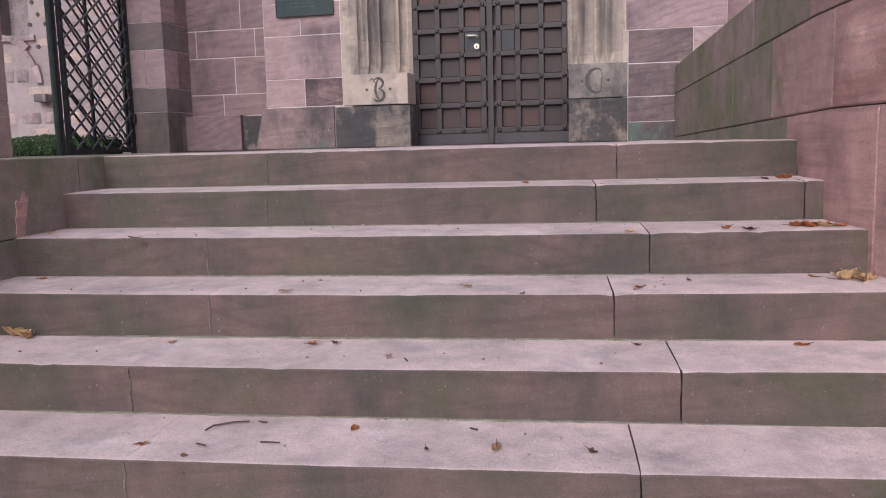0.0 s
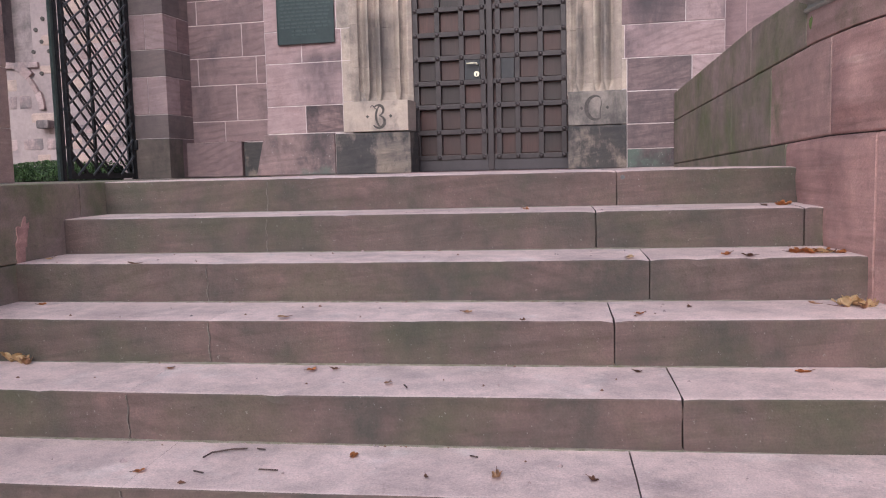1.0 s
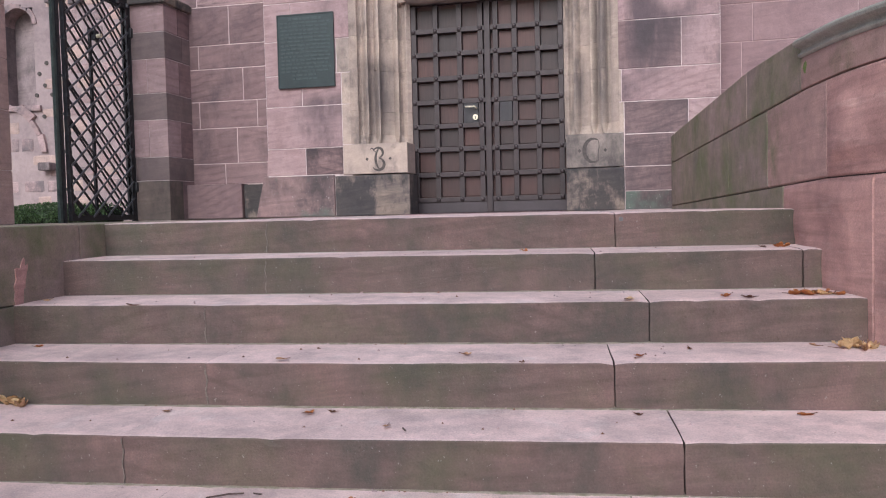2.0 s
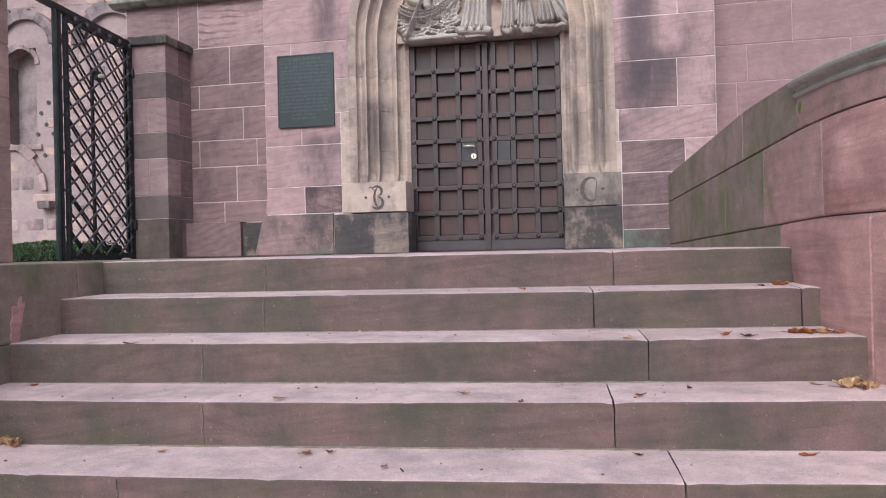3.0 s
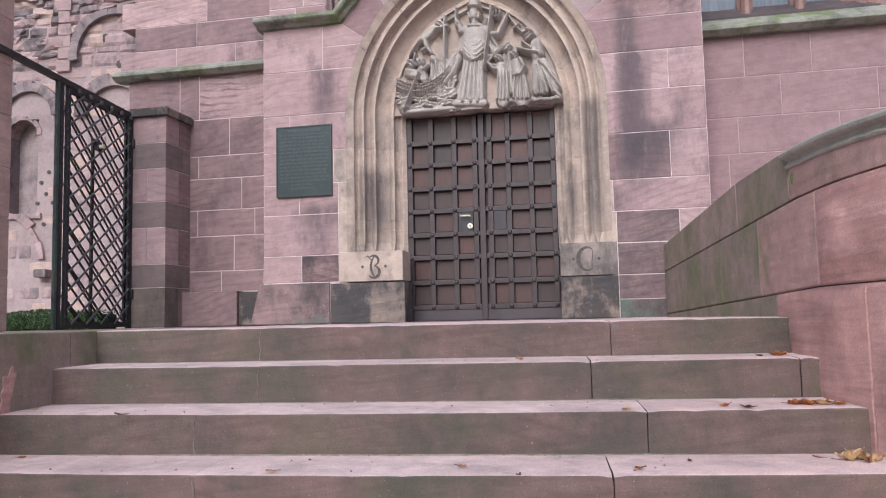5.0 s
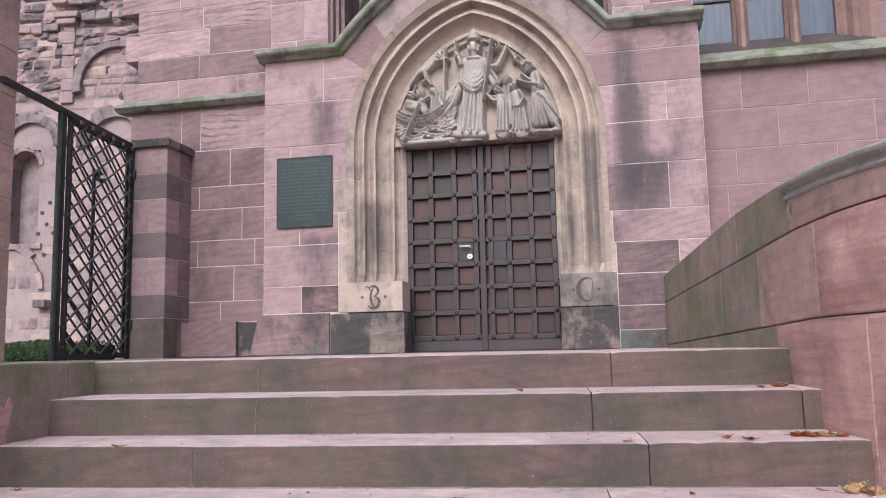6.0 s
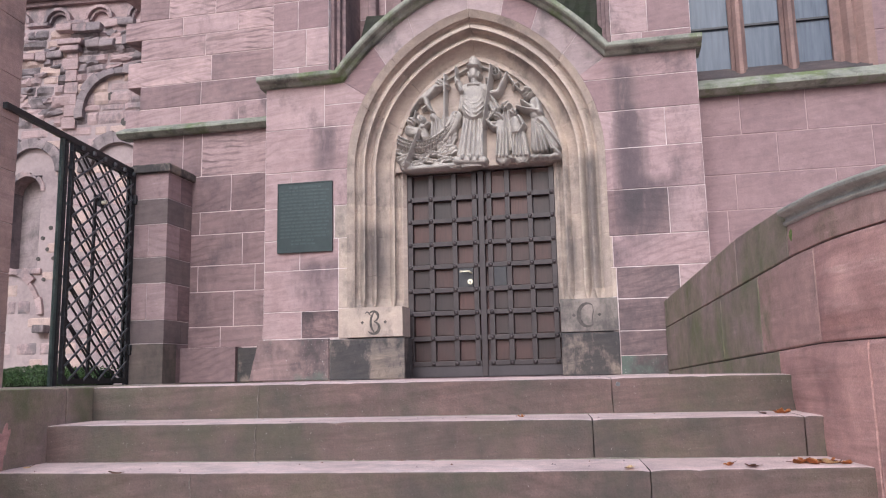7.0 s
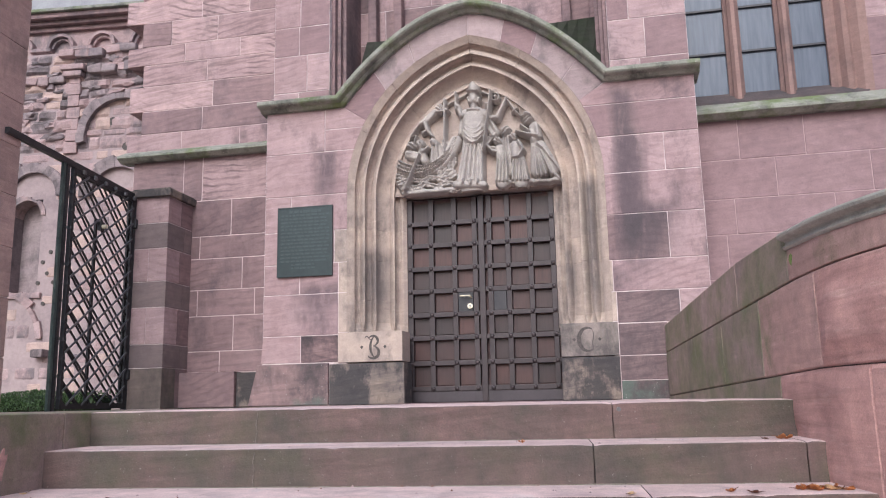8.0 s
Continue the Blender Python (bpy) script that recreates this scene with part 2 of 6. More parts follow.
IRON_WORN = plain("worn grey iron", (0.09, 0.088, 0.096), (0.16, 0.155, 0.165), 20, 0.5, 0.3)
IRON_GREEN = plain("green painted iron", (0.03, 0.045, 0.042), (0.085, 0.115, 0.105), 9, 0.5, 0.1)
STRAP = plain("iron strap", (0.032, 0.024, 0.026), (0.056, 0.042, 0.045), 14, 0.5, 0.2)
STEEL = plain("kick plate", (0.045, 0.037, 0.043), (0.068, 0.056, 0.064), 5, 0.45, 0.2)
WOOD, nodes, links, bsdf = material("red brown door wood")
tc = nodes.new("ShaderNodeTexCoord").outputs["Object"]
rnd = nodes.new("ShaderNodeObjectInfo").outputs["Random"]
at = nodes.new("ShaderNodeNewGeometry").outputs["Position"]
grain = value_noise(nodes, links, at, 14.0, 6.0, 0.7, (5, 5, 0.35))
fade = value_noise(nodes, links, at, 1.6, 3.0)
col = blend(nodes, links, ramp(nodes, links, times(nodes, links, times(nodes, links, rnd, 0.6), times(nodes, links, fade, 0.9), "ADD"), 0.45, 1.25), (0.034, 0.021, 0.022), (0.098, 0.038, 0.032))
col = blend(nodes, links, ramp(nodes, links, grain, 0.4, 0.7), col, blend(nodes, links, 1.0, col, (0.55, 0.5, 0.5), "MULTIPLY"))
links.new(col, bsdf.inputs["Base Color"])
bsdf.inputs["Roughness"].default_value = 0.5
bump(nodes, links, bsdf, grain, 0.35, 0.004)
BRASS = plain("pale brass", (0.82, 0.77, 0.62), (0.68, 0.6, 0.44), 10, 0.35, 0.35)
BRONZE = plain("green bronze", (0.020, 0.031, 0.034), (0.036, 0.05, 0.053), 16, 0.45, 0.35, relief=0.3)
BRONZE_LIGHT = plain("rubbed bronze letters", (0.04, 0.056, 0.06), (0.058, 0.077, 0.08), 30, 0.45, 0.4)
GROUND = plain("ground paving", (0.25, 0.2, 0.19), (0.34, 0.27, 0.26), 3, 0.9, relief=0.4)


# ---- building helpers ----
def mesh_from(name, verts, faces, mats):
    me = bpy.data.meshes.new(name)
    me.from_pydata(verts, [], faces)
    for m in mats if isinstance(mats, (list, tuple)) else [mats]:
        me.materials.append(m)
    me.update()
    return me


def part(name, bm, mat, parent=None, label="", smooth=False):
    me = bpy.data.meshes.new(name)
    bmesh.ops.recalc_face_normals(bm, faces=bm.faces)
    bm.to_mesh(me)
    bm.free()
    for m in mat if isinstance(mat, (list, tuple)) else [mat]:
        me.materials.append(m)
    if smooth:
        for p in me.polygons:
            p.use_smooth = True
    ob = new(name, me)
    if parent:
        ob.parent = parent
    if label:
        ob["label"] = label
    return ob


def box(bm, x0, x1, y0, y1, z0, z1, bevel=0.0):
    made = bmesh.ops.create_cube(bm, size=1.0, matrix=Matrix.Translation(((x0 + x1) / 2, (y0 + y1) / 2, (z0 + z1) / 2)) @ Matrix.Diagonal((abs(x1 - x0), abs(y1 - y0), abs(z1 - z0), 1)))
    if bevel:
        edges = {e for v in made["verts"] for e in v.link_edges}
        bmesh.ops.bevel(bm, geom=list(edges), offset=bevel, segments=2, affect="EDGES", profile=0.6)
    return bm


def rod(bm, a, b, r, sides=8):
    a, b = Vector(a), Vector(b)
    turn = (b - a).to_track_quat("Z", "Y").to_matrix().to_4x4()
    bmesh.ops.create_cone(bm, cap_ends=True, segments=sides, radius1=r, radius2=r, depth=(b - a).length, matrix=Matrix.Translation((a + b) / 2) @ turn)
    return bm


def bar(bm, a, b, w, d, flat=(0, 1, 0)):
    """A square bar from a to b, w wide and d deep along flat."""
    a, b, f = Vector(a), Vector(b), Vector(flat).normalized()
    s = (b - a).cross(f).normalized() * (w / 2)
    f = f * (d / 2)
    vs = [bm.verts.new(p + i * s + j * f) for p in (a, b) for i, j in ((-1, -1), (1, -1), (1, 1), (-1, 1))]
    for q in ((0, 1, 2, 3), (7, 6, 5, 4), (0, 4, 5, 1), (1, 5, 6, 2), (2, 6, 7, 3), (3, 7, 4, 0)):
        bm.faces.new([vs[i] for i in q])
    return bm


def prism(bm, pts, n0, n1):
    """A polygon in the wall's plane (u, z), extruded from depth n0 to n1."""
    front = [bm.verts.new((u, n0, z)) for u, z in pts]
    back = [bm.verts.new((u, n1, z)) for u, z in pts]
    bm.faces.new(front)
    bm.faces.new(back[::-1])
    for i in range(len(pts)):
        j = (i + 1) % len(pts)
        bm.faces.new((front[i], front[j], back[j], back[i]))
    return bm


def stone_piece(name, pts, face, depth, mat, parent, gap=0.004, cut=0.004, tilt=0.0, label=""):
    """One dressed stone: a polygon in (u, z), shrunk by half the joint, with chamfered arrises; face is the depth of its front."""
    cu, cz = sum(p[0] for p in pts) / len(pts), sum(p[1] for p in pts) / len(pts)

    def shrunk(by):
        out = []
        for u, z in pts:
            du, dz = u - cu, z - cz
            out.append((cu + du - math.copysign(min(by, abs(du)), du), cz + dz - math.copysign(min(by, abs(dz)), dz)))
        return out

    outer, inner = shrunk(gap), shrunk(gap + cut)
    k = len(pts)
    verts = [(u - cu, 0, z - cz) for u, z in inner] + [(u - cu, cut * 0.8, z - cz) for u, z in outer] + [(u - cu, depth, z - cz) for u, z in outer]
    faces = [tuple(range(k))[::-1]]
    for ring in (0, k):
        for i in range(k):
            j = (i + 1) % k
            faces.append((ring + i, ring + j, ring + k + j, ring + k + i))
    ob = new(name, mesh_from(name, verts, faces, mat))
    ob.parent = parent
    ob.matrix_local = pose(cu, face, cz, tilt, 0, 0)
    if label:
        ob["label"] = label
    return ob


def rect(u0, u1, z0, z1):
    return [(u0, z0), (u1, z0), (u1, z1), (u0, z1)]


def ashlar(parent, u0, u1, levels, face, mats, rng, widths=(0.45, 0.9), proud=0.004, name="stone_block"):
    """Courses of dressed stones between u0 and u1; levels are the bed joints."""
    for z0, z1 in zip(levels, levels[1:]):
        u = u0
        first = True
        while u < u1 - 1e-3:
            w = rng.uniform(*widths) * (rng.uniform(0.5, 0.9) if first else 1)
            first = False
            e = u + w if u1 - (u + w) > widths[0] * 0.6 else u1
            stone_piece(name, rect(u, e, z0, z1), face - proud - rng.uniform(0, 0.003), 0.06, rng.choice(mats), parent)
            u = e


# The church front stands a little askew to the stairs: u runs along it, n into it, z up from the landing.
SKEW = radians(4.887)
FRONT = Matrix.Translation((0, 0, LAND)) @ Matrix.Rotation(-SKEW, 4, "Z")


def thing(name, label, category, m=None, group=""):
    ob = new(name)
    ob.matrix_world = m or Matrix()
    return tagged(ob, label, category, group)


def wall(name, bm, mat, label, m=FRONT, category="wall"):
    ob = part(name, bm, mat)
    ob.matrix_world = m
    return tagged(ob, label, category, kind="structure")


# ---- the ground and the stairs ----
RISE, GO, EDGE = 0.17, 0.3773, 3.971
XL, XR = -2.306, 1.16
ground = wall("ground", box(bmesh.new(), -90, 90, -60, 90, -0.3, 0.0), GROUND, "paved ground below the stairs", Matrix(), "ground")
terrace = wall("terrace_left", box(bmesh.new(), -24, XL - 0.03, 1.0, 15.9, -0.1, LAND - 0.004), MOSSY, "raised terrace of algae covered sandstone beside the stairs", Matrix(), "terrace")
landing = wall("landing", box(bmesh.new(), XL - 0.004, 3.2, EDGE + 0.35, 12.0, -0.1, LAND - 0.002), TREAD, "stone landing before the church door", Matrix(), "landing")

SAG = {1: 0.001, 2: 0.001, 3: 0.007, 4: 0.010, 5: 0.011, 6: 0.008, 7: 0.008, 8: 0.008}
JOINTS = {1: (-1.428, 0.316), 2: (-1.303, 0.197, 1.068), 3: (-1.436, 0.383), 4: (-1.272, 0.218), 5: (-1.4, 0.392), 6: (-1.223, 0.231), 7: (-1.1, 0.3), 8: (-1.5, 0.1)}
ENDS = {1: 1.143, 2: 1.158, 3: 1.186, 4: 1.25, 5: 1.4, 6: 1.5, 7: 1.5, 8: 1.5}


def step_block(n, x0, x1, parent, gl=0.0022, gr=0.0022):
    """One block of a step, with a worn, softly sagging arris."""
    rng = random.Random(n * 100 + int(x0 * 10))
    top, y = LAND - (n - 1) * RISE, EDGE - (n - 1) * GO
    depth = 0.5 if n > 1 else 1.2
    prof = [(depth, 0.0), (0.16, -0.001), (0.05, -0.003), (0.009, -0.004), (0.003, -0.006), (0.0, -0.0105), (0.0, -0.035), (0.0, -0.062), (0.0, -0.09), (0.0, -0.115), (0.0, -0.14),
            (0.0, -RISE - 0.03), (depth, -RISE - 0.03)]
    # The steep arris strip takes the darker riser colour to dull its highlight.
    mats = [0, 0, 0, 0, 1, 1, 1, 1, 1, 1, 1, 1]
    count = max(6, int((x1 - x0) / 0.045))
    verts, faces = [], []
    for i in range(count + 1):
        x = x0 + gl + (x1 - x0 - gl - gr) * i / count
        mid = (x + 0.6) / 1.75
        sag = SAG[n] * max(0.0, 1 - mid * mid) - SAG[n] * 0.35
        end = min(i, count - i) / count * (x1 - x0)
        open_joint = (gl if i < count / 2 else gr) > 0.001
        chip = (0.005 if open_joint else 0.001) * max(0, 1 - end / 0.02)
        wob = 0.006 * noise.noise(Vector((x * 2.1, n * 3.7, 0))) + 0.003 * noise.noise(Vector((x * 11, n * 5.1, 3)))
        nick = max(0.0, noise.noise(Vector((x * 17, n * 9.3, 7))) - 0.3) * 0.013
        for k, (dy, dz) in enumerate(prof):
            lip = 1.0 if k in (3, 4, 5) else 0.4 if k in (1, 2) else 0.0
            fall = 0.25 if k == 0 else 1.0 if k < 6 else max(0.0, 1 + dz / RISE) if k < 11 else 0.0
            ragged = 0.0
            if i in (0, count) and open_joint and k < 12:
                ragged = (0.0035 * noise.noise(Vector((dy * 23 + n, dz * 41, x0))) + 0.001) * (1 if i == 0 else -1)
            face_wob = 0.0025 * noise.noise(Vector((x * 6, dz * 30, n * 2.3))) if k > 5 else 0.0
            verts.append((x + ragged, y + dy + (chip + nick + wob * 0.5) * (k in (3, 4, 5)) + wob * 0.3 * (5 < k < 12) + face_wob + chip * 0.8 * (5 < k < 12), top + dz - sag * fall - (chip + nick) * lip - wob * 0.4 * lip))
    m = len(prof)
    idx = []
    for i in range(count):
        for k in range(m - 1):
            faces.append((i * m + k, i * m + k + 1, (i + 1) * m + k + 1, (i + 1) * m + k))
            idx.append(mats[k])
    faces += [tuple(range(m))[::-1], tuple(count * m + k for k in range(m))]
    idx += [1, 1]
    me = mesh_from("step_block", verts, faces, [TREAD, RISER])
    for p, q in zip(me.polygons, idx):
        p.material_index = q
        p.use_smooth = False
    ob = new("step_block", me)
    ob.parent = parent
    return ob


stairs = new("stairs")
tagged(stairs, "wide flight of worn red sandstone steps with algae on the risers", "stairs", kind="structure")
for n in range(1, 9):
    xs = [XL - 0.004, *JOINTS[n], ENDS[n] + 0.02]
    for i, (x0, x1) in enumerate(zip(xs, xs[1:])):
        step_block(n, x0, x1, stairs, 0.0003 if i == 1 else 0.0017 if i > 1 else 0.0, 0.0003 if i == 0 else 0.0017)
for n in range(1, 7):
    # lime rubbed into the tight joints of each riser
    x, y, top = JOINTS[n][0], EDGE - (n - 1) * GO, LAND - (n - 1) * RISE
    b = bmesh.new()
    for k in range(9):
        z0 = top - 0.02 - 0.0165 * k
        w = 0.0018 + 0.0022 * noise.noise(Vector((n * 3.1, k * 1.7, 2)))
        c = x + 0.003 * math.sin(k * 1.3 + n)
        box(b, c - w, c + w, y - 0.0035, y + 0.02, z0 - 0.0163, z0)
    part("joint_mortar", b, LIME_FILM, stairs)
core = box(bmesh.new(), XL, 1.1, EDGE + 0.05, EDGE + 1.0, -0.1, LAND - 0.3)
for n in range(2, 9):
    box(core, XL, 1.1, EDGE - (n - 1) * GO + 0.05, EDGE - (n - 2) * GO + 0.1, -0.1, LAND - (n - 1) * RISE - 0.04)
part("core", core, MORTAR_SHADE, stairs)

# ---- the portal front ----
U0 = -1.26          # its axis
F = 7.5             # its front plane
HALF, EAVE = 2.14, 2.99
SPRING, CEN = 2.06, 0.348
rng = random.Random(4)


def arch_pt(off, a):
    """A point of the pointed arch at off from the axis; a runs from -1 (left springing) over 0 (apex) to 1."""
    r = off + CEN
    top = math.acos(CEN / r)
    th = top * (1 - abs(a))
    u = r * math.cos(th) - CEN
    return (U0 + math.copysign(u, a if a else 1) if a else U0, SPRING + r * math.sin(th))


def hood_pt(d):
    """Height of the hood's lower edge at d from the axis."""
    return 3.86 - 0.12 * abs(d) - 0.42 * d * d


OUT = 1.262
arch_line = [arch_pt(OUT, a / 14) for a in range(-14, 15)]
HOODW = 1.3
hood_line = [(U0 + d, hood_pt(d)) for d in [-HOODW + 2 * HOODW * i / 24 for i in range(25)]]
outline = [(U0 - HALF, -0.05), (U0 - HALF, EAVE), *hood_line, (U0 + HALF, EAVE), (U0 + HALF, -0.05), (U0 + OUT, -0.05)] + arch_line[::-1] + [(U0 - OUT, -0.05)]
bm = bmesh.new()
prism(bm, outline, F, F + 0.75)
portal = wall("wall_portal", bm, MORTAR, "red sandstone portal wall with pale joints round a pointed arch", category="wall")


def arch_u(z, off=OUT):
    """Half width of the opening at height z."""
    if z <= SPRING:
        return off
    r = off + CEN
    return math.sqrt(max(0.0, r * r - (z - SPRING) ** 2)) - CEN


def face_stone(pts, mat=None, proud=None, gap=0.0038):
    stone_piece("stone_block", pts, F - (rng.uniform(0.003, 0.007) if proud is None else proud), 0.05, mat or rng.choice([RED, RED, RED_SMOOTH]), portal, gap=gap)


L0, R0 = U0 - HALF, U0 + HALF
# left side, course by course
jl = -2.615
face_stone([(L0 - 0.02, 0.41), (-3.0, 0.41), (-3.0, 0.675), (L0, 0.675)])
face_stone(rect(-3.0, jl, 0.41, 0.675), RED_STREAKED)
face_stone(rect(L0, jl, 0.675, 1.085), RED)
face_stone(rect(L0, -3.02, 1.085, 1.39))
face_stone(rect(-3.02, jl, 1.085, 1.39))
face_stone(rect(L0, -2.66, 1.39, 1.72))
face_stone(rect(-2.66, U0 - OUT, 1.39, 1.72), BUFF)
face_stone(rect(L0, -3.12, 1.72, 2.09))
face_stone(rect(-3.12, U0 - OUT, 1.72, 2.09), RED)


def side_course(z0, z1, uo, side, split=None, mat=None):
    """A course between the outer edge uo and the arch."""
    edge = [(U0 + side * arch_u(z0 + (z1 - z0) * i / 4), z0 + (z1 - z0) * i / 4) for i in range(5)]
    a = split if split is not None else uo
    poly = [(a, z0), *edge, (a, z1)]
    face_stone(poly, mat)
    if split is not None:
        face_stone(rect(min(uo, split), max(uo, split), z0, z1), mat)


side_course(2.09, 2.54, L0, -1)
side_course(2.54, 2.77, -2.765, -1, None)
face_stone(rect(L0, -2.765, 2.54, EAVE))
for z0, z1 in ((0.695, 1.085), (1.085, 1.39)):
    face_stone(rect(jl, U0 - OUT, z0, z1), BUFF, None, 0.003)
# right side
jr = 0.05
face_stone(rect(U0 + OUT, jr, 0.70, 0.97), BUFF, None, 0.003)
face_stone(rect(U0 + OUT, 0.03, 0.97, 1.26), BUFF, None, 0.003)
face_stone(rect(jr, 0.485, 0.17, 0.39), RED_SHADE)
face_stone(rect(jr, 0.485, 0.0, 0.17), PLINTH)
face_stone(rect(0.485, R0, 0.0, 0.39), RED_DULL)
face_stone(rect(jr, 0.485, 0.39, 0.68), RED_SHADE)
face_stone(rect(0.485, R0, 0.39, 0.68))
face_stone(rect(jr, 0.605, 0.68, 0.97), RED_SHADE)
face_stone(rect(0.605, R0, 0.68, 0.97))
face_stone(rect(0.03, R0, 0.97, 1.26))
face_stone(rect(0.0, 0.55, 1.26, 1.69), RED_DULL)
face_stone(rect(0.55, R0, 1.26, 1.69), RED)
face_stone(rect(U0 + OUT, R0, 1.69, 2.085))
side_course(2.085, 2.45, 0.565, 1)
face_stone(rect(0.565, R0, 2.085, 2.45))
side_course(2.45, 2.77, R0, 1)
for s in (-1, 1):
    outer_u = -2.765 if s < 0 else R0
    poly = [(outer_u, 2.77), (U0 + s * arch_u(2.77), 2.77), (U0 + s * arch_u(2.83), 2.83), (U0 + s * HOODW, EAVE), (outer_u, EAVE)]
    face_stone(poly)
    # voussoirs between the arch and the hood
    cuts = [0.0, 0.27, 0.56, 1.0] if s < 0 else [0.0, 0.2, 0.5, 0.75, 1.0]
    a_low = 1 - math.asin((2.83 - SPRING) / (OUT + CEN)) / math.acos(CEN / (OUT + CEN))
    for c0, c1 in zip(cuts, cuts[1:]):
        lo = [arch_pt(OUT, s * max(1e-6, a_low * (1 - c))) for c in (c0, (c0 + c1) / 2, c1)]
        hi = []
        for c in (c1, (c0 + c1) / 2, c0):
            d = HOODW * (1 - c) ** 0.9
            hi.append((U0 + s * d, hood_pt(d) if d < HOODW - 1e-6 else EAVE))
        face_stone(lo + hi, rng.choice([RED_GREY, RED_GREY, RED_SMOOTH]), None, 0.0012)

# plinth stones at the foot, a little proud
stone_piece("plinth_stone", [(L0 - 0.14, 0.0), (-2.70, 0.0), (-2.70, 0.41), (L0 - 0.045, 0.41)], F - 0.03, 0.3, PLINTH, portal, gap=0.007)
stone_piece("plinth_stone", rect(-2.70, -1.948, 0.0, 0.395), F - 0.022, 0.3, BUFF_DARK, portal)
stone_piece("plinth_stone", rect(-0.475, jr, 0.0, 0.39), F - 0.022, 0.3, BUFF_DARK, portal)
stone_piece("lettered_block", rect(jl, -1.965, 0.40, 0.695), F - 0.016, 0.3, BUFF, portal)
stone_piece("lettered_block", rect(-0.475, jr, 0.39, 0.70), F - 0.016, 0.3, SOOTY, portal)

# the moulded jambs and arch, stone by stone
SPLAY = [(0.0, 0.0), (0.06, 0.0), (0.125, 0.0), (0.13, 0.04), (0.17, 0.06), (0.215, 0.058), (0.238, 0.045), (0.24, 0.002), (0.25, -0.026), (0.266, -0.038), (0.284, -0.026), (0.294, 0.002), (0.296, 0.045), (0.33, 0.056), (0.38, 0.056),
         (0.422, 0.045), (0.424, 0.002), (0.435, -0.026), (0.452, -0.038), (0.47, -0.026), (0.481, 0.002), (0.483, 0.04), (0.54, 0.046), (0.62, 0.046), (0.70, 0.044), (0.731, 0.04), (0.733, 0.002), (0.744, -0.026), (0.761, -0.038), (0.779, -0.026), (0.79, 0.002),
         (0.792, 0.04), (0.83, 0.048), (0.88, 0.04), (0.9, 0.02), (0.905, -0.006), (0.915, -0.015), (0.94, -0.015), (0.95, 0.0), (1.0, 0.0)]
O0, O1, N0, N1 = OUT + 0.004, 0.755, -0.006, 0.40
wid = Vector((O1 - O0, N1 - N0))
nrm = Vector((-wid.y, wid.x)).normalized()
if nrm.y < 0:
    nrm = -nrm
PROFILE = [(O0 + wid.x * s + nrm.x * d, N0 + wid.y * s + nrm.y * d) for s, d in SPLAY]
surround = new("door_surround")
surround.matrix_world = FRONT
tagged(surround, "moulded buff sandstone jambs and pointed arch round the door", "surround", kind="structure")


def moulding(path, mat, name="moulding_stone"):
    """A stone of the surround; path gives, for an offset, the (u, z) line that it follows."""
    cols = [path(o) for o, n in PROFILE]
    k = len(cols[0])
    verts = [(cols[i][j][0], F + PROFILE[i][1], cols[i][j][1]) for j in range(k) for i in range(len(PROFILE))]
    m = len(PROFILE)
    faces = [(j * m + i, j * m + i + 1, (j + 1) * m + i + 1, (j + 1) * m + i) for j in range(k - 1) for i in range(m - 1)]
    # back edges close each stone towards the wall core
    for j in (0, k - 1):
        verts.append((cols[0][j][0], F + 0.5, cols[0][j][1]))
        a = len(verts) - 1
        faces.append(tuple([a] + [j * m + i for i in range(m)]))
    me = mesh_from(name, verts, faces, mat)
    ob = new(name, me)
    ob.parent = surround
    return ob


for s in (-1, 1):
    cuts = [0.80, 1.02, 1.42, 1.74, SPRING + 0.01] if s < 0 else [0.80, 1.3, 1.55, SPRING + 0.01]
    # the stops, where the moulding dies into the plain block
    verts, faces, m = [], [], len(PROFILE)
    for q in range(6):
        g = min(1.0, (q / 5) ** 0.8)
        for (so, d), (o, n) in zip(SPLAY, PROFILE):
            co, cn = O0 + wid.x * so, N0 + wid.y * so
            verts.append((U0 + s * (co + (o - co) * g), F + cn + (n - cn) * g, 0.695 + 0.105 * q / 5))
    for q in range(5):
        faces += [(q * m + i, q * m + i + 1, (q + 1) * m + i + 1, (q + 1) * m + i) for i in range(m - 1)]
    stop = new("moulding_stop", mesh_from("moulding_stop", verts, faces, BUFF))
    stop.parent = surround
    for i, (z0, z1) in enumerate(zip(cuts, cuts[1:])):
        moulding(lambda o, z0=z0, z1=z1: [(U0 + s * o, z0 + 0.0013 + (z1 - z0 - 0.0026) * q / 2) for q in range(3)], BUFF)
    acut = [1.0, 0.68, 0.42, 0.0] if s < 0 else [1.0, 0.76, 0.5, 0.26, 0.0]
    for i, (a1, a0) in enumerate(zip(acut, acut[1:])):
        def path(o, a0=a0, a1=a1):
            pts = []
            for q in range(9):
                a = a1 + (a0 - a1) * q / 8
                a = min(0.9985, max(0.0008, a + (-0.0009 if q == 0 else 0.0009))) if q in (0, 8) else a
                pts.append(arch_pt(o, s * a))
            return pts
        moulding(path, BUFF)
core = bmesh.new()
for s in (-1, 1):
    ring = []
    for off in (OUT + 0.02, 0.80):
        ring.append([(U0 + s * off, 0.0), (U0 + s * off, SPRING)] + [arch_pt(off, s * (1 - q / 12) if q < 12 else s * 1e-6) for q in range(13)])
    prism(core, ring[0] + ring[1][::-1], F + 0.44, F + 0.6)
part("core", core, MORTAR_SHADE, surround)

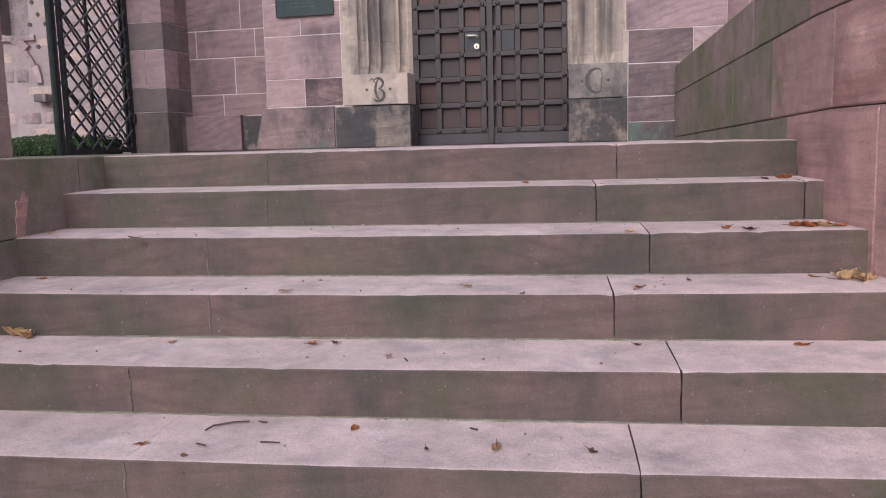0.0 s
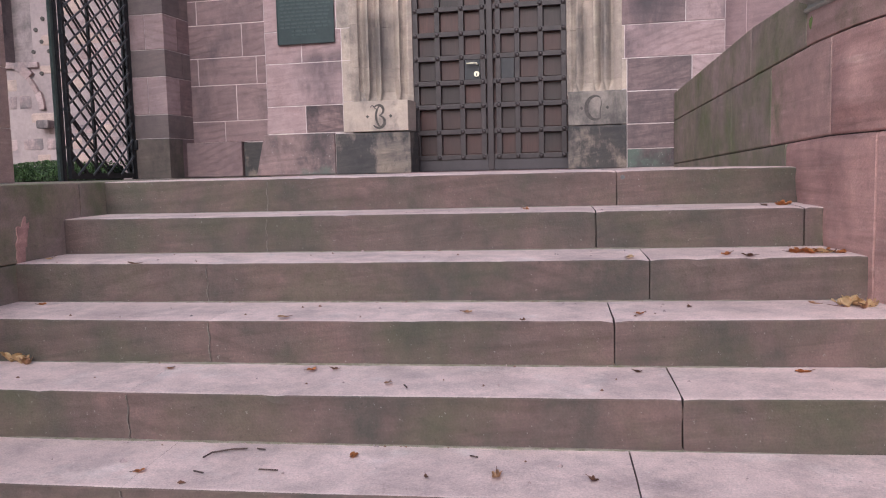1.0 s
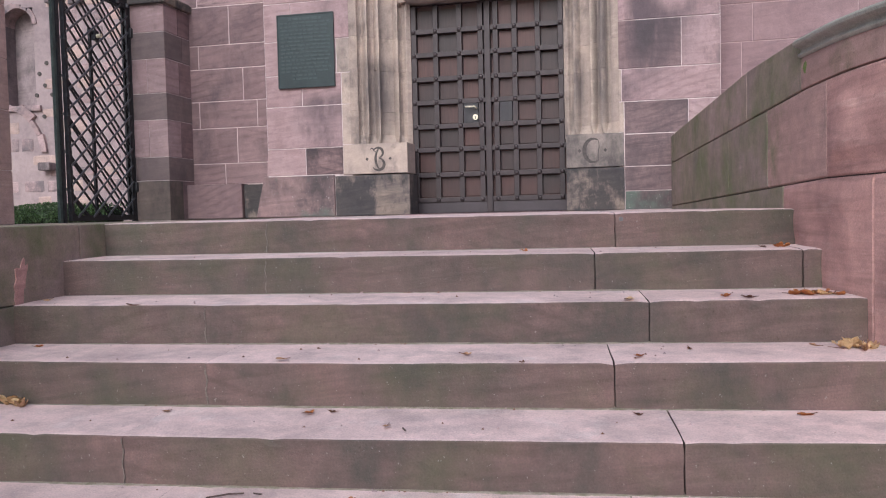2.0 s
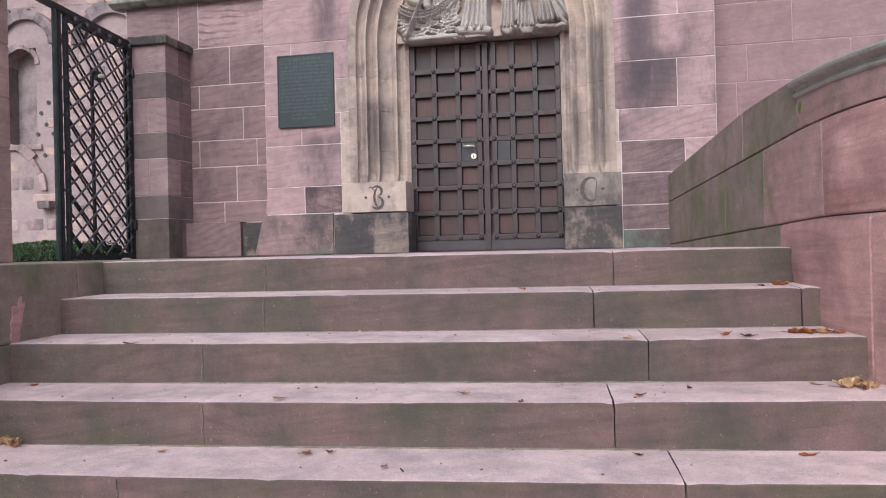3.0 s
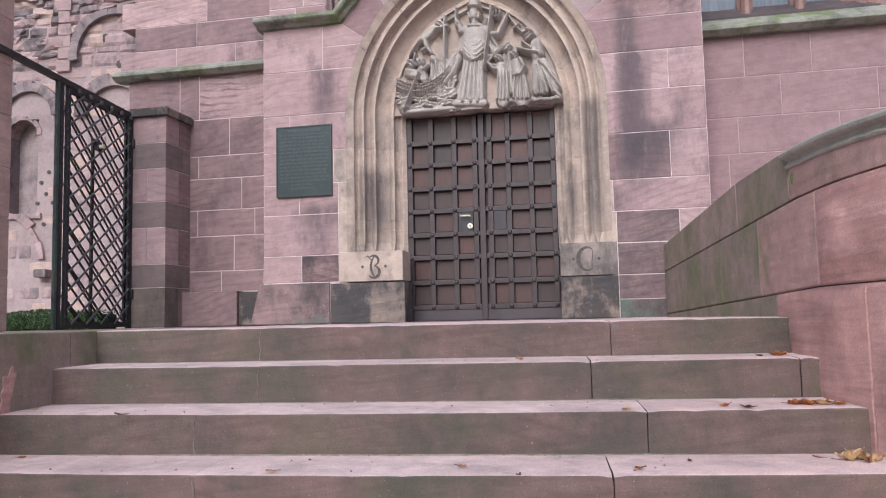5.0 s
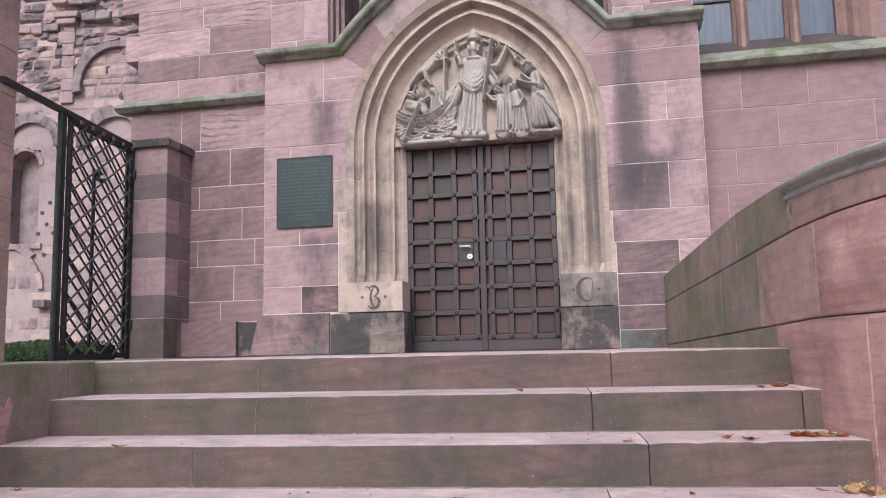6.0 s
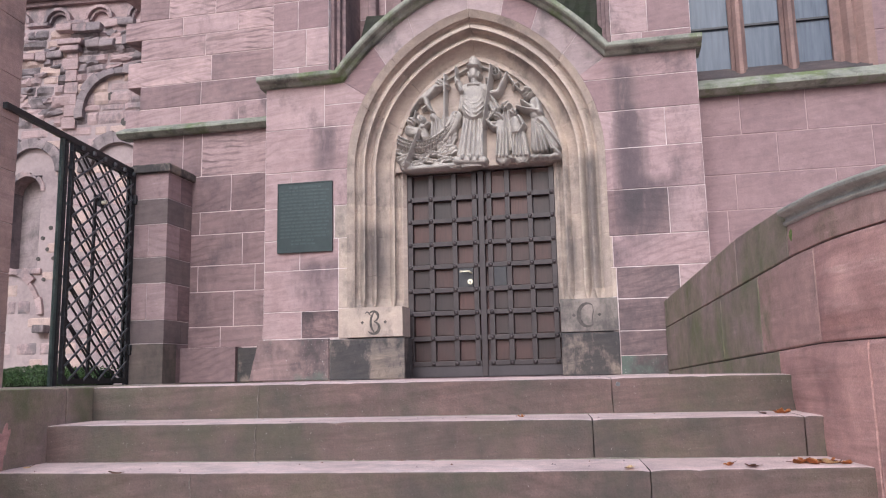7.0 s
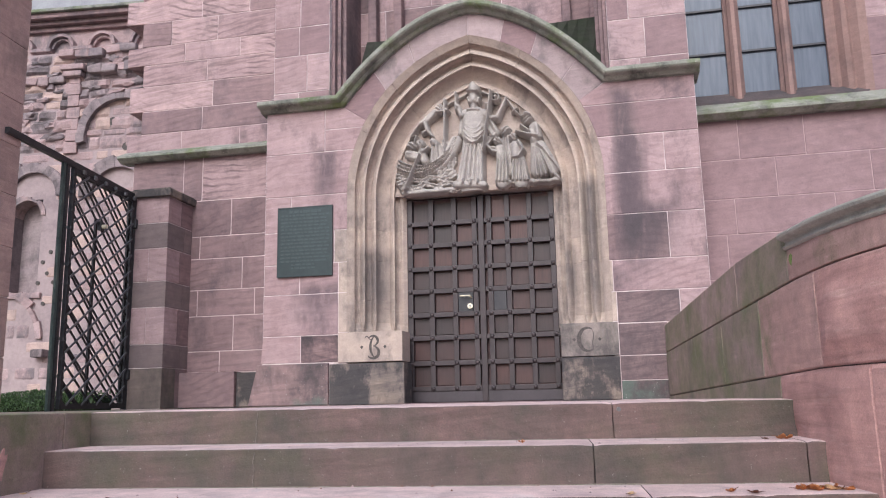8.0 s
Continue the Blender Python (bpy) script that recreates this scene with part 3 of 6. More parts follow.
# the tympanum slab and the lintel under it
bm = bmesh.new()
prism(bm, [(U0 - 0.845, SPRING + 0.035)] + [arch_pt(0.862, a / 12) for a in range(-12, 13)] + [(U0 + 0.845, SPRING + 0.035)], F + 0.31, F + 0.5)
tymp = wall("tympanum", bm, BUFF, "buff stone slab filling the pointed arch over the door")

# ---- the double door ----
DN = F + 0.40
door = thing("double_door", "closed double door of red brown wood under an iron strap grid", "door", FRONT)
DZ = 2.07
ROWZ = [0.14, 0.39, 0.64, 0.87, 1.11, 1.34, 1.58, 1.81]
for side, cols in ((-1, (-1.985, -1.765, -1.525, -1.315)), (1, (-1.165, -0.98, -0.755, -0.535))):
    e0, e1 = (-2.03, -1.257) if side < 0 else (-1.253, -0.48)
    leaf = part("leaf", box(bmesh.new(), e0, e1, DN + 0.064, DN + 0.12, 0.005, DZ), WOOD, door)
    part("kick_plate", box(bmesh.new(), e0 + 0.01, e1 - 0.01, DN + 0.012, DN + 0.07, 0.01, 0.125, 0.004), STEEL, leaf)
    for z0, z1 in zip([0.14] + ROWZ[1:], ROWZ[1:] + [DZ - 0.01]):
        for x0, x1 in zip(cols, cols[1:]):
            part("panel", box(bmesh.new(), x0 + 0.026, x1 - 0.026, DN + 0.054, DN + 0.07, z0 + 0.032, z1 - 0.03, 0.005), WOOD, leaf)
    for x in cols:
        part("strap", box(bmesh.new(), x - 0.026, x + 0.026, DN + 0.004, DN + 0.068, 0.115, DZ - 0.005, 0.005), STRAP, leaf)
    for z in ROWZ:
        part("strap", box(bmesh.new(), e0 + 0.012, e1 - 0.012, DN + 0.0, DN + 0.068, z - 0.024, z + 0.024, 0.005), STRAP, leaf)
    stud = None
    for z in ROWZ:
        for x in cols:
            if stud is None:
                b = bmesh.new()
                bmesh.ops.create_uvsphere(b, u_segments=10, v_segments=6, radius=0.023, matrix=Matrix.Diagonal((1, 0.75, 1, 1)))
                stud = part("stud", b, STRAP, leaf, smooth=True)
                ob = stud
            else:
                ob = new("stud", stud.data)
                ob.parent = leaf
            ob.location = (x, DN - 0.001, z)
    if side < 0:
        plate = part("lock_plate", box(bmesh.new(), -1.525 + 0.03, -1.315 - 0.03, DN + 0.006, DN + 0.068, 0.895, 1.085, 0.003), IRON, leaf)
        b = rod(bmesh.new(), (-1.47, DN - 0.045, 1.045), (-1.375, DN - 0.045, 1.045), 0.009)
        rod(b, (-1.375, DN - 0.045, 1.045), (-1.36, DN + 0.01, 1.03), 0.009)
        part("handle", b, BRASS, plate, "pale brass lever handle", True)
        b = rod(bmesh.new(), (-1.375, DN - 0.012, 0.945), (-1.375, DN + 0.01, 0.945), 0.027, 20)
        part("keyhole_rosette", b, BRASS, plate, "round brass keyhole rosette")
        b = rod(bmesh.new(), (-1.375, DN - 0.014, 0.945), (-1.375, DN - 0.004, 0.945), 0.007, 10)
        box(b, -1.379, -1.371, DN - 0.0138, DN - 0.004, 0.926, 0.945)
        part("keyhole", b, IRON, plate)
    else:
        part("lock_plate", box(bmesh.new(), -1.165 + 0.03, -0.98 - 0.03, DN + 0.006, DN + 0.068, 0.895, 1.085, 0.003), IRON, leaf)
b = box(bmesh.new(), -1.275, -1.215, DN - 0.012, DN + 0.05, 0.01, DZ, 0.008)
part("meeting_bar", b, STRAP, door)
for x in (-2.04, -0.475):
    for z in (0.35, 1.75):
        part("hinge", rod(bmesh.new(), (x, DN + 0.0, z - 0.07), (x, DN + 0.0, z + 0.07), 0.014, 10), IRON, door)
wall("door_threshold", box(bmesh.new(), -2.04, -0.47, F - 0.05, DN + 0.2, -0.05, 0.004, 0.003), RED_DULL, "worn stone threshold under the door", category="threshold")
# Dark strips beside the leaves put the rebate's shade into colour.
wall("door_reveal", box(box(bmesh.new(), -2.12, -2.03, DN, DN + 0.15, 0, 2.2), -0.48, -0.39, DN, DN + 0.15, 0, 2.2), MORTAR_SHADE, "dark strips for the shade in the rebate behind the jambs", category="reveal")

# ---- walls beside the portal ----
REC = 8.0
b = box(bmesh.new(), -5.25, L0 + 0.05, REC, REC + 0.6, -0.05, 2.78)
rec_left = wall("wall_recess_left", b, MORTAR_PINK, "recessed red sandstone wall beside the portal")
rl = random.Random(8)
for z0, z1, cuts in ((0.37, 0.593, (-4.118,)), (0.593, 0.971, (-3.969,)), (0.971, 1.256, (-4.398, -3.73)), (1.256, 1.601, (-3.882,)), (1.601, 1.852, (-4.389,)), (1.852, 2.26, (-4.027,)), (2.26, 2.78, (-4.388,))):
    us = [-4.62, *cuts, L0 + 0.04]
    for a, e in zip(us, us[1:]):
        stone_piece("stone_block", rect(a, e, z0, z1), REC - 0.004 - rl.uniform(0, 0.003), 0.06, RED_BEDDED if z0 > 2.2 and a > -4.5 else RED_DULL, rec_left, gap=0.005)
    stone_piece("stone_block", rect(-5.25, -4.62, z0, z1), REC - 0.004, 0.06, RED_DULL, rec_left)
stone_piece("plinth_stone", rect(-4.58, -3.86, 0.0, 0.37), REC - 0.16, 0.3, RED_DULL, rec_left)
stone_piece("plinth_stone", rect(-3.86, L0 + 0.02, 0.0, 0.36), REC - 0.12, 0.3, BUFF_DARK, rec_left)

UPN = 8.06
b = box(bmesh.new(), -5.21, -3.3, UPN, UPN + 0.6, 2.78, 6.4)
up_left = wall("wall_upper_left", b, MORTAR_PINK, "upper red sandstone wall with rough quoins")
rs = random.Random(21)
UPPER = ((2.86, 3.118, -5.4, (-4.703, -3.985)), (3.118, 3.392, -5.22, (-4.454,)), (3.392, 3.701, -5.39, (-4.332,)), (3.701, 3.965, -5.23, (-4.409,)), (3.965, 4.198, -5.44, (-4.701, -4.007)),
         (4.198, 4.501, -5.26, (-4.882, -4.294)), (4.501, 4.8, -5.48, (-4.5, -3.9)), (4.8, 5.1, -5.28, (-4.7, -4.1)), (5.1, 5.4, -5.45, (-4.4,)), (5.4, 5.7, -5.28, (-4.6, -3.8)), (5.7, 6.0, -5.3, (-4.2,)))
for z0, z1, edge, cuts in UPPER:
    us = [edge, *cuts, -3.3]
    for k, (a, e) in enumerate(zip(us, us[1:])):
        stone_piece("stone_block", rect(a, e, z0, z1), UPN - 0.004 - rs.uniform(0, 0.004), 0.45 if k == 0 else 0.06, rs.choice([RED_BEDDED, RED_BEDDED, RED_BEDDED, RED, RED_DULL]), up_left, gap=0.004)


def sloped_course(name, u0, u1, zlo, zhi, wall_n, out, mat, label, ends=(0, 0)):
    """A string course: a slab with an undercut soffit and a weathered top."""
    prof = [(wall_n + 0.1, zlo + 0.02), (wall_n - out * 0.55, zlo + 0.01), (wall_n - out, zlo + 0.05), (wall_n - out, zlo + 0.075), (wall_n + 0.02, zhi), (wall_n + 0.1, zhi)]
    b = bmesh.new()
    k = max(2, int((u1 - u0) / 0.08))
    rows = []
    for i in range(k + 1):
        u = u0 + (u1 - u0) * i / k
        w = 0.005 * noise.noise(Vector((u * 7, zlo, 1)))
        rows.append([b.verts.new((u, n + (w if 1 < j < 4 else 0), z + (w if 1 < j < 4 else 0))) for j, (n, z) in enumerate(prof)])
    for r0, r1 in zip(rows, rows[1:]):
        for j in range(len(prof) - 1):
            b.faces.new((r0[j], r0[j + 1], r1[j + 1], r1[j]))
    b.faces.new(rows[0])
    b.faces.new(rows[-1][::-1])
    return wall(name, b, mat, label, category="string course")


sloped_course("string_course_left", -5.38, L0 + 0.03, 2.74, 2.9, REC, 0.14, COPING, "lichen covered sloping string course")
sloped_course("sill_course_right", R0 - 0.05, 6.0, 2.655, 2.87, REC, 0.16, COPING, "mossy sloping sill course below the window")

# right recess with the tall window
b = box(bmesh.new(), R0 - 0.1, 6.0, REC, REC + 0.6, -0.05, 2.76)
box(b, 2.55, 6.0, REC, REC + 0.6, 2.76, 6.4)
rec_right = wall("wall_recess_right", b, MORTAR_FAINT, "smooth red sandstone wall with fine joints")
lv = [0.0, 0.35, 0.72, 1.1, 1.53, 1.88, 2.27, 2.74]
ashlar(rec_right, R0 - 0.08, 6.0, lv, REC, [RED_SMOOTH], random.Random(31), (0.5, 1.0), 0.003)
ashlar(rec_right, 2.55, 6.0, [2.84, 3.2, 3.6, 3.95, 4.4, 4.9, 5.4, 5.9, 6.4], REC, [RED, RED_SMOOTH], random.Random(33), (0.4, 0.8))

# buttresses above the eaves, and the back wall between
BN = 7.72
for name, u0, u1, seed in (("buttress_left", -3.43, -2.80, 41), ("buttress_right", 0.12, 0.875, 42)):
    b = box(bmesh.new(), u0, u1, BN, 8.6, 2.9, 6.4)
    bt = wall(name, b, MORTAR, "red sandstone buttress rising above the portal", category="buttress")
    ashlar(bt, u0, u1, [2.98, 3.3, 3.72, 4.05, 4.5, 4.95, 5.4, 5.9, 6.4], BN, [RED, RED, RED_SMOOTH], random.Random(seed), (0.35, 0.7))
    s = 1 if u0 < U0 else -1
    e = u1 if s > 0 else u0
    for k in range(3):
        part("shaft", box(bmesh.new(), min(e + s * 0.04 * k, e + s * (0.04 * k + 0.04)), max(e + s * 0.04 * k, e + s * (0.04 * k + 0.04)), BN + 0.06 + 0.07 * k, 8.5, 2.9, 6.4, 0.008), RED_DULL, bt)
b = box(bmesh.new(), -3.0, 0.4, 8.45, 8.9, 2.0, 6.4)
back = wall("wall_back", b, MORTAR, "shaded red sandstone wall behind the portal gable")
ashlar(back, -3.0, 0.4, [2.9, 3.3, 3.7, 4.1, 4.5, 5.0, 5.5, 6.0, 6.4], 8.45, [RED_DULL, RED], random.Random(44), (0.5, 0.9))
for u in (-2.5, -2.2, -0.3, 0.0):
    part("shaft", box(bmesh.new(), u - 0.05, u + 0.05, 8.3, 8.46, 2.9, 6.4, 0.02), RED_DULL, back)

# eaves and hood over the portal
def hood_path():
    pts = [(U0 - HALF - 0.05, EAVE)]
    pts += [(U0 - HALF + (HALF - HOODW) * i / 8, EAVE) for i in range(1, 8)]
    pts += hood_line
    pts += [(U0 + HODW_R, EAVE) for HODW_R in [HOODW + (HALF - HOODW) * i / 8 for i in range(1, 8)]]
    pts.append((U0 + HALF + 0.05, EAVE))
    return pts


HP = hood_path()
b = bmesh.new()
rows = []
prof = [(F + 0.02, 0.0), (F - 0.05, 0.003), (F - 0.075, 0.03), (F - 0.14, 0.04), (F - 0.155, 0.055), (F - 0.155, 0.085), (F - 0.145, 0.095), (F + 0.05, 0.15), (F + 0.25, 0.2), (F + 0.25, 0.0)]
for i, (u, z) in enumerate(HP):
    p0, p1 = Vector(HP[max(0, i - 1)]), Vector(HP[min(len(HP) - 1, i + 1)])
    t = (p1 - p0).normalized()
    nn = Vector((-t.y, t.x))
    w = 0.004 * noise.noise(Vector((u * 6, z * 6, 2)))
    rows.append([b.verts.new((u + nn.x * (o + w), n + w, z + nn.y * (o + w))) for n, o in prof])
for r0, r1 in zip(rows, rows[1:]):
    for j in range(len(prof)):
        b.faces.new((r0[j], r0[(j + 1) % len(prof)], r1[(j + 1) % len(prof)], r1[j]))
b.faces.new(rows[0])
b.faces.new(rows[-1][::-1])
hood = wall("hood_moulding", b, COPING, "mossy hood moulding and eaves over the portal", category="moulding")
# the weathered slope between hood and back wall
b = bmesh.new()
rows = []
for u, z in HP[8:-8]:
    rows.append((b.verts.new((u, F + 0.2, z + 0.12)), b.verts.new((u, 8.3, max(z + 0.16, 4.02 + 0.05 * abs((u - U0) / HOODW))))))
for r0, r1 in zip(rows, rows[1:]):
    b.faces.new((r0[0], r1[0], r1[1], r0[1]))
bmesh.ops.solidify(b, geom=b.faces[:], thickness=0.05)
wall("portal_roof", b, ROOF_MOSS, "moss grown stone weathering behind the hood", category="roof")

# ---- window ----
win = new("window_1")
win.matrix_world = FRONT
tagged(win, "tall church window with leaded panes and red stone mullions", "window", kind="structure")
# The streaky blue base colour paints the sky's reflection on the panes.
GLASS, nodes, links, bsdf = material("leaded glass with painted sky")
tc = nodes.new("ShaderNodeTexCoord").outputs["Object"]
streak = value_noise(nodes, links, tc, 3.0, 5.0, 0.6, (9, 9, 0.8))
links.new(blend(nodes, links, streak, (0.045, 0.056, 0.08), (0.15, 0.175, 0.23)), bsdf.inputs["Base Color"])
bsdf.inputs["Roughness"].default_value = 0.2
bsdf.inputs["Specular IOR Level"].default_value = 0.22
bump(nodes, links, bsdf, streak, 0.08, 0.004)
WB, WT = 3.0, 6.3
for u0, u1 in ((0.80, 1.30), (1.43, 1.79), (1.915, 2.24)):
    for z0, z1 in zip([WB, 3.455, 3.935, 4.4, 4.9, 5.4, 5.9], [3.445, 3.925, 4.39, 4.89, 5.39, 5.89, WT]):
        part("pane", box(bmesh.new(), u0 - 0.02, u1 + 0.02, 8.19 + random.uniform(0, 0.004), 8.2, z0, z1), GLASS, win)
        part("saddle_bar", box(bmesh.new(), u0 - 0.02, u1 + 0.02, 8.165, 8.19, z1 - 0.008, z1 + 0.016, 0.003), IRON, win)
def mullion(u, w, name="mullion"):
    b = bmesh.new()
    pts = [(u - w / 2, 8.2), (u - w / 2, 8.15), (u - w * 0.3, 8.11), (u - w * 0.3, 8.07), (u - w * 0.12, 8.03), (u + w * 0.12, 8.03), (u + w * 0.3, 8.07), (u + w * 0.3, 8.11), (u + w / 2, 8.15), (u + w / 2, 8.2)]
    lo = [b.verts.new((x, y, WB - 0.14)) for x, y in pts]
    hi = [b.verts.new((x, y, WT)) for x, y in pts]
    for i in range(len(pts)):
        j = (i + 1) % len(pts)
        b.faces.new((lo[i], lo[j], hi[j], hi[i]))
    return part(name, b, MULLION, win)
mullion(1.365, 0.15)
mullion(1.85, 0.15)
b = bmesh.new()
pts = [(2.24, 8.2), (2.24, 8.14), (2.29, 8.10), (2.33, 8.12), (2.37, 8.05), (2.41, 8.02), (2.44, 8.05), (2.50, 7.99), (2.58, 7.99), (2.58, 8.2)]
lo, hi = [b.verts.new((x, y, WB - 0.2)) for x, y in pts], [b.verts.new((x, y, WT)) for x, y in pts]
for i in range(len(pts)):
    b.faces.new((lo[i], lo[(i + 1) % len(pts)], hi[(i + 1) % len(pts)], hi[i]))
part("jamb", b, MULLION, win)
b = bmesh.new()
vs = [(0.78, 7.985, 2.862), (2.53, 7.985, 2.862), (2.53, 8.2, 3.02), (0.78, 8.2, 3.02), (0.78, 7.985, 2.7), (2.53, 7.985, 2.7), (2.53, 8.2, 2.7), (0.78, 8.2, 2.7)]
vv = [b.verts.new(p) for p in vs]
for q in ((0, 1, 2, 3), (4, 5, 6, 7), (0, 1, 5, 4), (1, 2, 6, 5), (2, 3, 7, 6), (3, 0, 4, 7)):
    b.faces.new([vv[i] for i in q])
part("sill", b, SILL, win)
# A dark sheet stands for the unlit interior behind the panes.
wall("unlit_window_back", box(bmesh.new(), 0.5, 3.0, 8.3, 8.6, 2.7, 6.4), MORTAR_SHADE, "dark sheet for the unlit space behind the window")
wall("church_top", box(bmesh.new(), -5.3, 6.0, 8.05, 14, 6.4, 9.5), RED_DULL, "upper church wall")

# ---- pier, gate and tower on the left ----
pier = wall("pier", box(bmesh.new(), -4.885, -4.495, 7.506, 8.02, -0.05, 2.2), MORTAR, "banded red sandstone gate pier", category="pier")
rp = random.Random(55)
lv = [0.0, 0.41, 0.65, 1.03, 1.30, 1.65, 1.92, 2.2]
for i, (z0, z1) in enumerate(zip(lv, lv[1:])):
    mat = [PIER_FOOT, PIER_DARK, RED, PIER_DARK, RED, PIER_DARK, RED][i]
    cut = -4.70 if i in (2, 4) else None
    for a, e in ((-4.893, cut), (cut, -4.487)) if cut else ((-4.893, -4.487),):
        part("stone_block", box(bmesh.new(), a + 0.002, e - 0.002, 7.498 + rp.uniform(0, 0.004), 7.83 if i % 2 else 7.76, z0 + 0.003, z1 - 0.003, 0.006), mat, pier)
    part("stone_block", box(bmesh.new(), -4.893, -4.49, 7.834 if i % 2 else 7.764, 8.03, z0 + 0.003, z1 - 0.003, 0.006), mat if i % 2 else RED_DULL, pier)
b = box(bmesh.new(), -4.93, -4.45, 7.455, 8.02, 2.2, 2.275, 0.01)
box(b, -4.905, -4.475, 7.48, 8.02, 2.275, 2.295, 0.008)
part("cap", b, BUFF_DARK, pier, "grey capstone")

gate = thing("lattice_gate", "dark wrought iron lattice gate with riveted bars beside a stone pier", "gate")
GX, GY0, GY1, GT = -4.2, 6.53, 7.86, 3.56


def gx(y):
    return GX - 0.03 * (y - 6.64)


def lattice(leaf, dx, y0, y1, slope, pitch, start, mat, w):
    """Riveted flat bars across a leaf, rising by slope; pitch is their distance up the stile."""
    z0, z1 = LAND + 0.05, GT - 0.03
    c = z0 - abs(slope) * (y1 - y0) - pitch + start
    while c < z1 + abs(slope) * (y1 - y0):
        ends = []
        for y in (y0, y1):
            z = c + slope * (y - y0)
            if z < z0 or z > z1:
                z = min(z1, max(z0, z))
                y = y0 + (z - c) / slope
            ends.append((gx(y) - dx, y, z))
        if y0 - 1e-6 <= ends[0][1] and ends[0][1] < ends[1][1] - 0.05 and ends[1][1] <= y1 + 1e-6:
            part("lattice_bar", bar(bmesh.new(), ends[0], ends[1], w, 0.01, (1, 0, 0)), mat, leaf)
        c += pitch


def gate_leaf(dx, y0, y1, name):
    """The frame of one leaf, set dx behind the front plane."""
    leaf = part(name, bar(bmesh.new(), (gx(y0) - dx, y0, LAND + 0.02), (gx(y0) - dx, y0, GT), 0.036, 0.03, (1, 0, 0)), IRON, gate)
    part("stile", bar(bmesh.new(), (gx(y1) - dx, y1, LAND + 0.02), (gx(y1) - dx, y1, GT), 0.05, 0.04, (1, 0, 0)), IRON, leaf)
    part("rail", bar(bmesh.new(), (gx(y0) - dx, y0, GT - 0.02), (gx(y1) - dx, y1, GT - 0.02), 0.055, 0.035, (1, 0, 0)), IRON, leaf)
    part("rail", bar(bmesh.new(), (gx(y0) - dx, y0, LAND + 0.04), (gx(y1) - dx, y1, LAND + 0.04), 0.05, 0.035, (1, 0, 0)), IRON, leaf)
    return leaf


part("post", bar(bmesh.new(), (gx(GY0), GY0, LAND), (gx(GY0), GY0, GT + 0.02), 0.035, 0.026, (1, 0, 0)), IRON_GREEN, gate, "post with green paint")
part("post", bar(bmesh.new(), (gx(GY0), GY0 + 0.065, LAND), (gx(GY0), GY0 + 0.065, GT), 0.04, 0.022, (1, 0, 0)), IRON, gate)
FY0, FY1 = 6.705, 7.84
front_leaf = gate_leaf(0.0, FY0, FY1, "front_leaf")
lattice(front_leaf, -0.022, FY0, FY1, 0.65, 0.168, 0.02, IRON_WORN, 0.017)
lattice(front_leaf, 0.0, FY0, FY1, -0.75, 0.168, 0.07, IRON, 0.02)
rear_leaf = gate_leaf(0.02, FY0 + 0.02, FY1, "rear_leaf")
lattice(rear_leaf, 0.05, FY0 + 0.02, FY1, -0.8, 0.336, 0.14, IRON, 0.018)
part("latch_bar", bar(bmesh.new(), (gx(7.24) - 0.06, 7.24, LAND + 0.05), (gx(7.24) - 0.06, 7.24, 3.2), 0.035, 0.02, (1, 0, 0)), IRON, rear_leaf)
z = LAND + 0.12
while z < GT - 0.05:
    for y, r in ((FY0, 0.026), (GY0 + 0.065, 0.02)):
        part("collar", rod(bmesh.new(), (gx(y), y, z - 0.014), (gx(y), y, z + 0.014), r, 8), IRON, front_leaf)
    z += 0.168
for k in range(6):
    y = FY0 + 0.12 + 0.2 * k
    part("rivet", box(bmesh.new(), gx(y) + 0.02, gx(y) + 0.045, y - 0.018, y + 0.018, GT - 0.035, GT + 0.005, 0.006), IRON_WORN, front_leaf)
part("post", bar(bmesh.new(), (gx(GY1), GY1 + 0.02, LAND), (gx(GY1), GY1 + 0.02, GT), 0.04, 0.05, (1, 0, 0)), IRON, gate)
part("overthrow", bar(bmesh.new(), (gx(5.7), 5.7, GT + 0.02), (gx(GY1), GY1 + 0.03, GT + 0.02), 0.05, 0.045, (1, 0, 0)), IRON, gate)
lock = part("lock_case", box(bmesh.new(), gx(7.21) - 0.01, gx(7.21) + 0.03, 7.18, 7.25, 3.07, 3.16, 0.008), IRON, gate)
part("knob", rod(bmesh.new(), (gx(7.21) + 0.03, 7.21, 3.11), (gx(7.21) + 0.075, 7.21, 3.11), 0.02, 10), BRASS, lock, "shiny metal knob")
for z in (LAND + 0.35, 3.28):
    part("hinge", box(bmesh.new(), gx(GY1) - 0.03, gx(GY1) + 0.05, GY1 - 0.01, GY1 + 0.09, z - 0.05, z + 0.05, 0.01), IRON, gate)

tower = wall("gate_pillar", box(bmesh.new(), -4.8, -4.2, 5.3, 5.905, LAND - 0.1, 5.2), MORTAR, "tall red sandstone gate pillar beside the opening", Matrix(), "pillar")
rt = random.Random(61)
z = LAND
while z < 4.9:
    h = rt.uniform(0.35, 0.5)
    y = 5.3
    while y < 5.905:
        e = min(5.913, y + rt.uniform(0.5, 0.9))
        e = 5.913 if 5.913 - e < 0.25 else e
        b = box(bmesh.new(), -4.4, -4.19, y + 0.003, e - 0.003, z + 0.003, z + h - 0.003, 0.006)
        part("stone_block", b, PILLAR, tower)
        y = e
    z += h

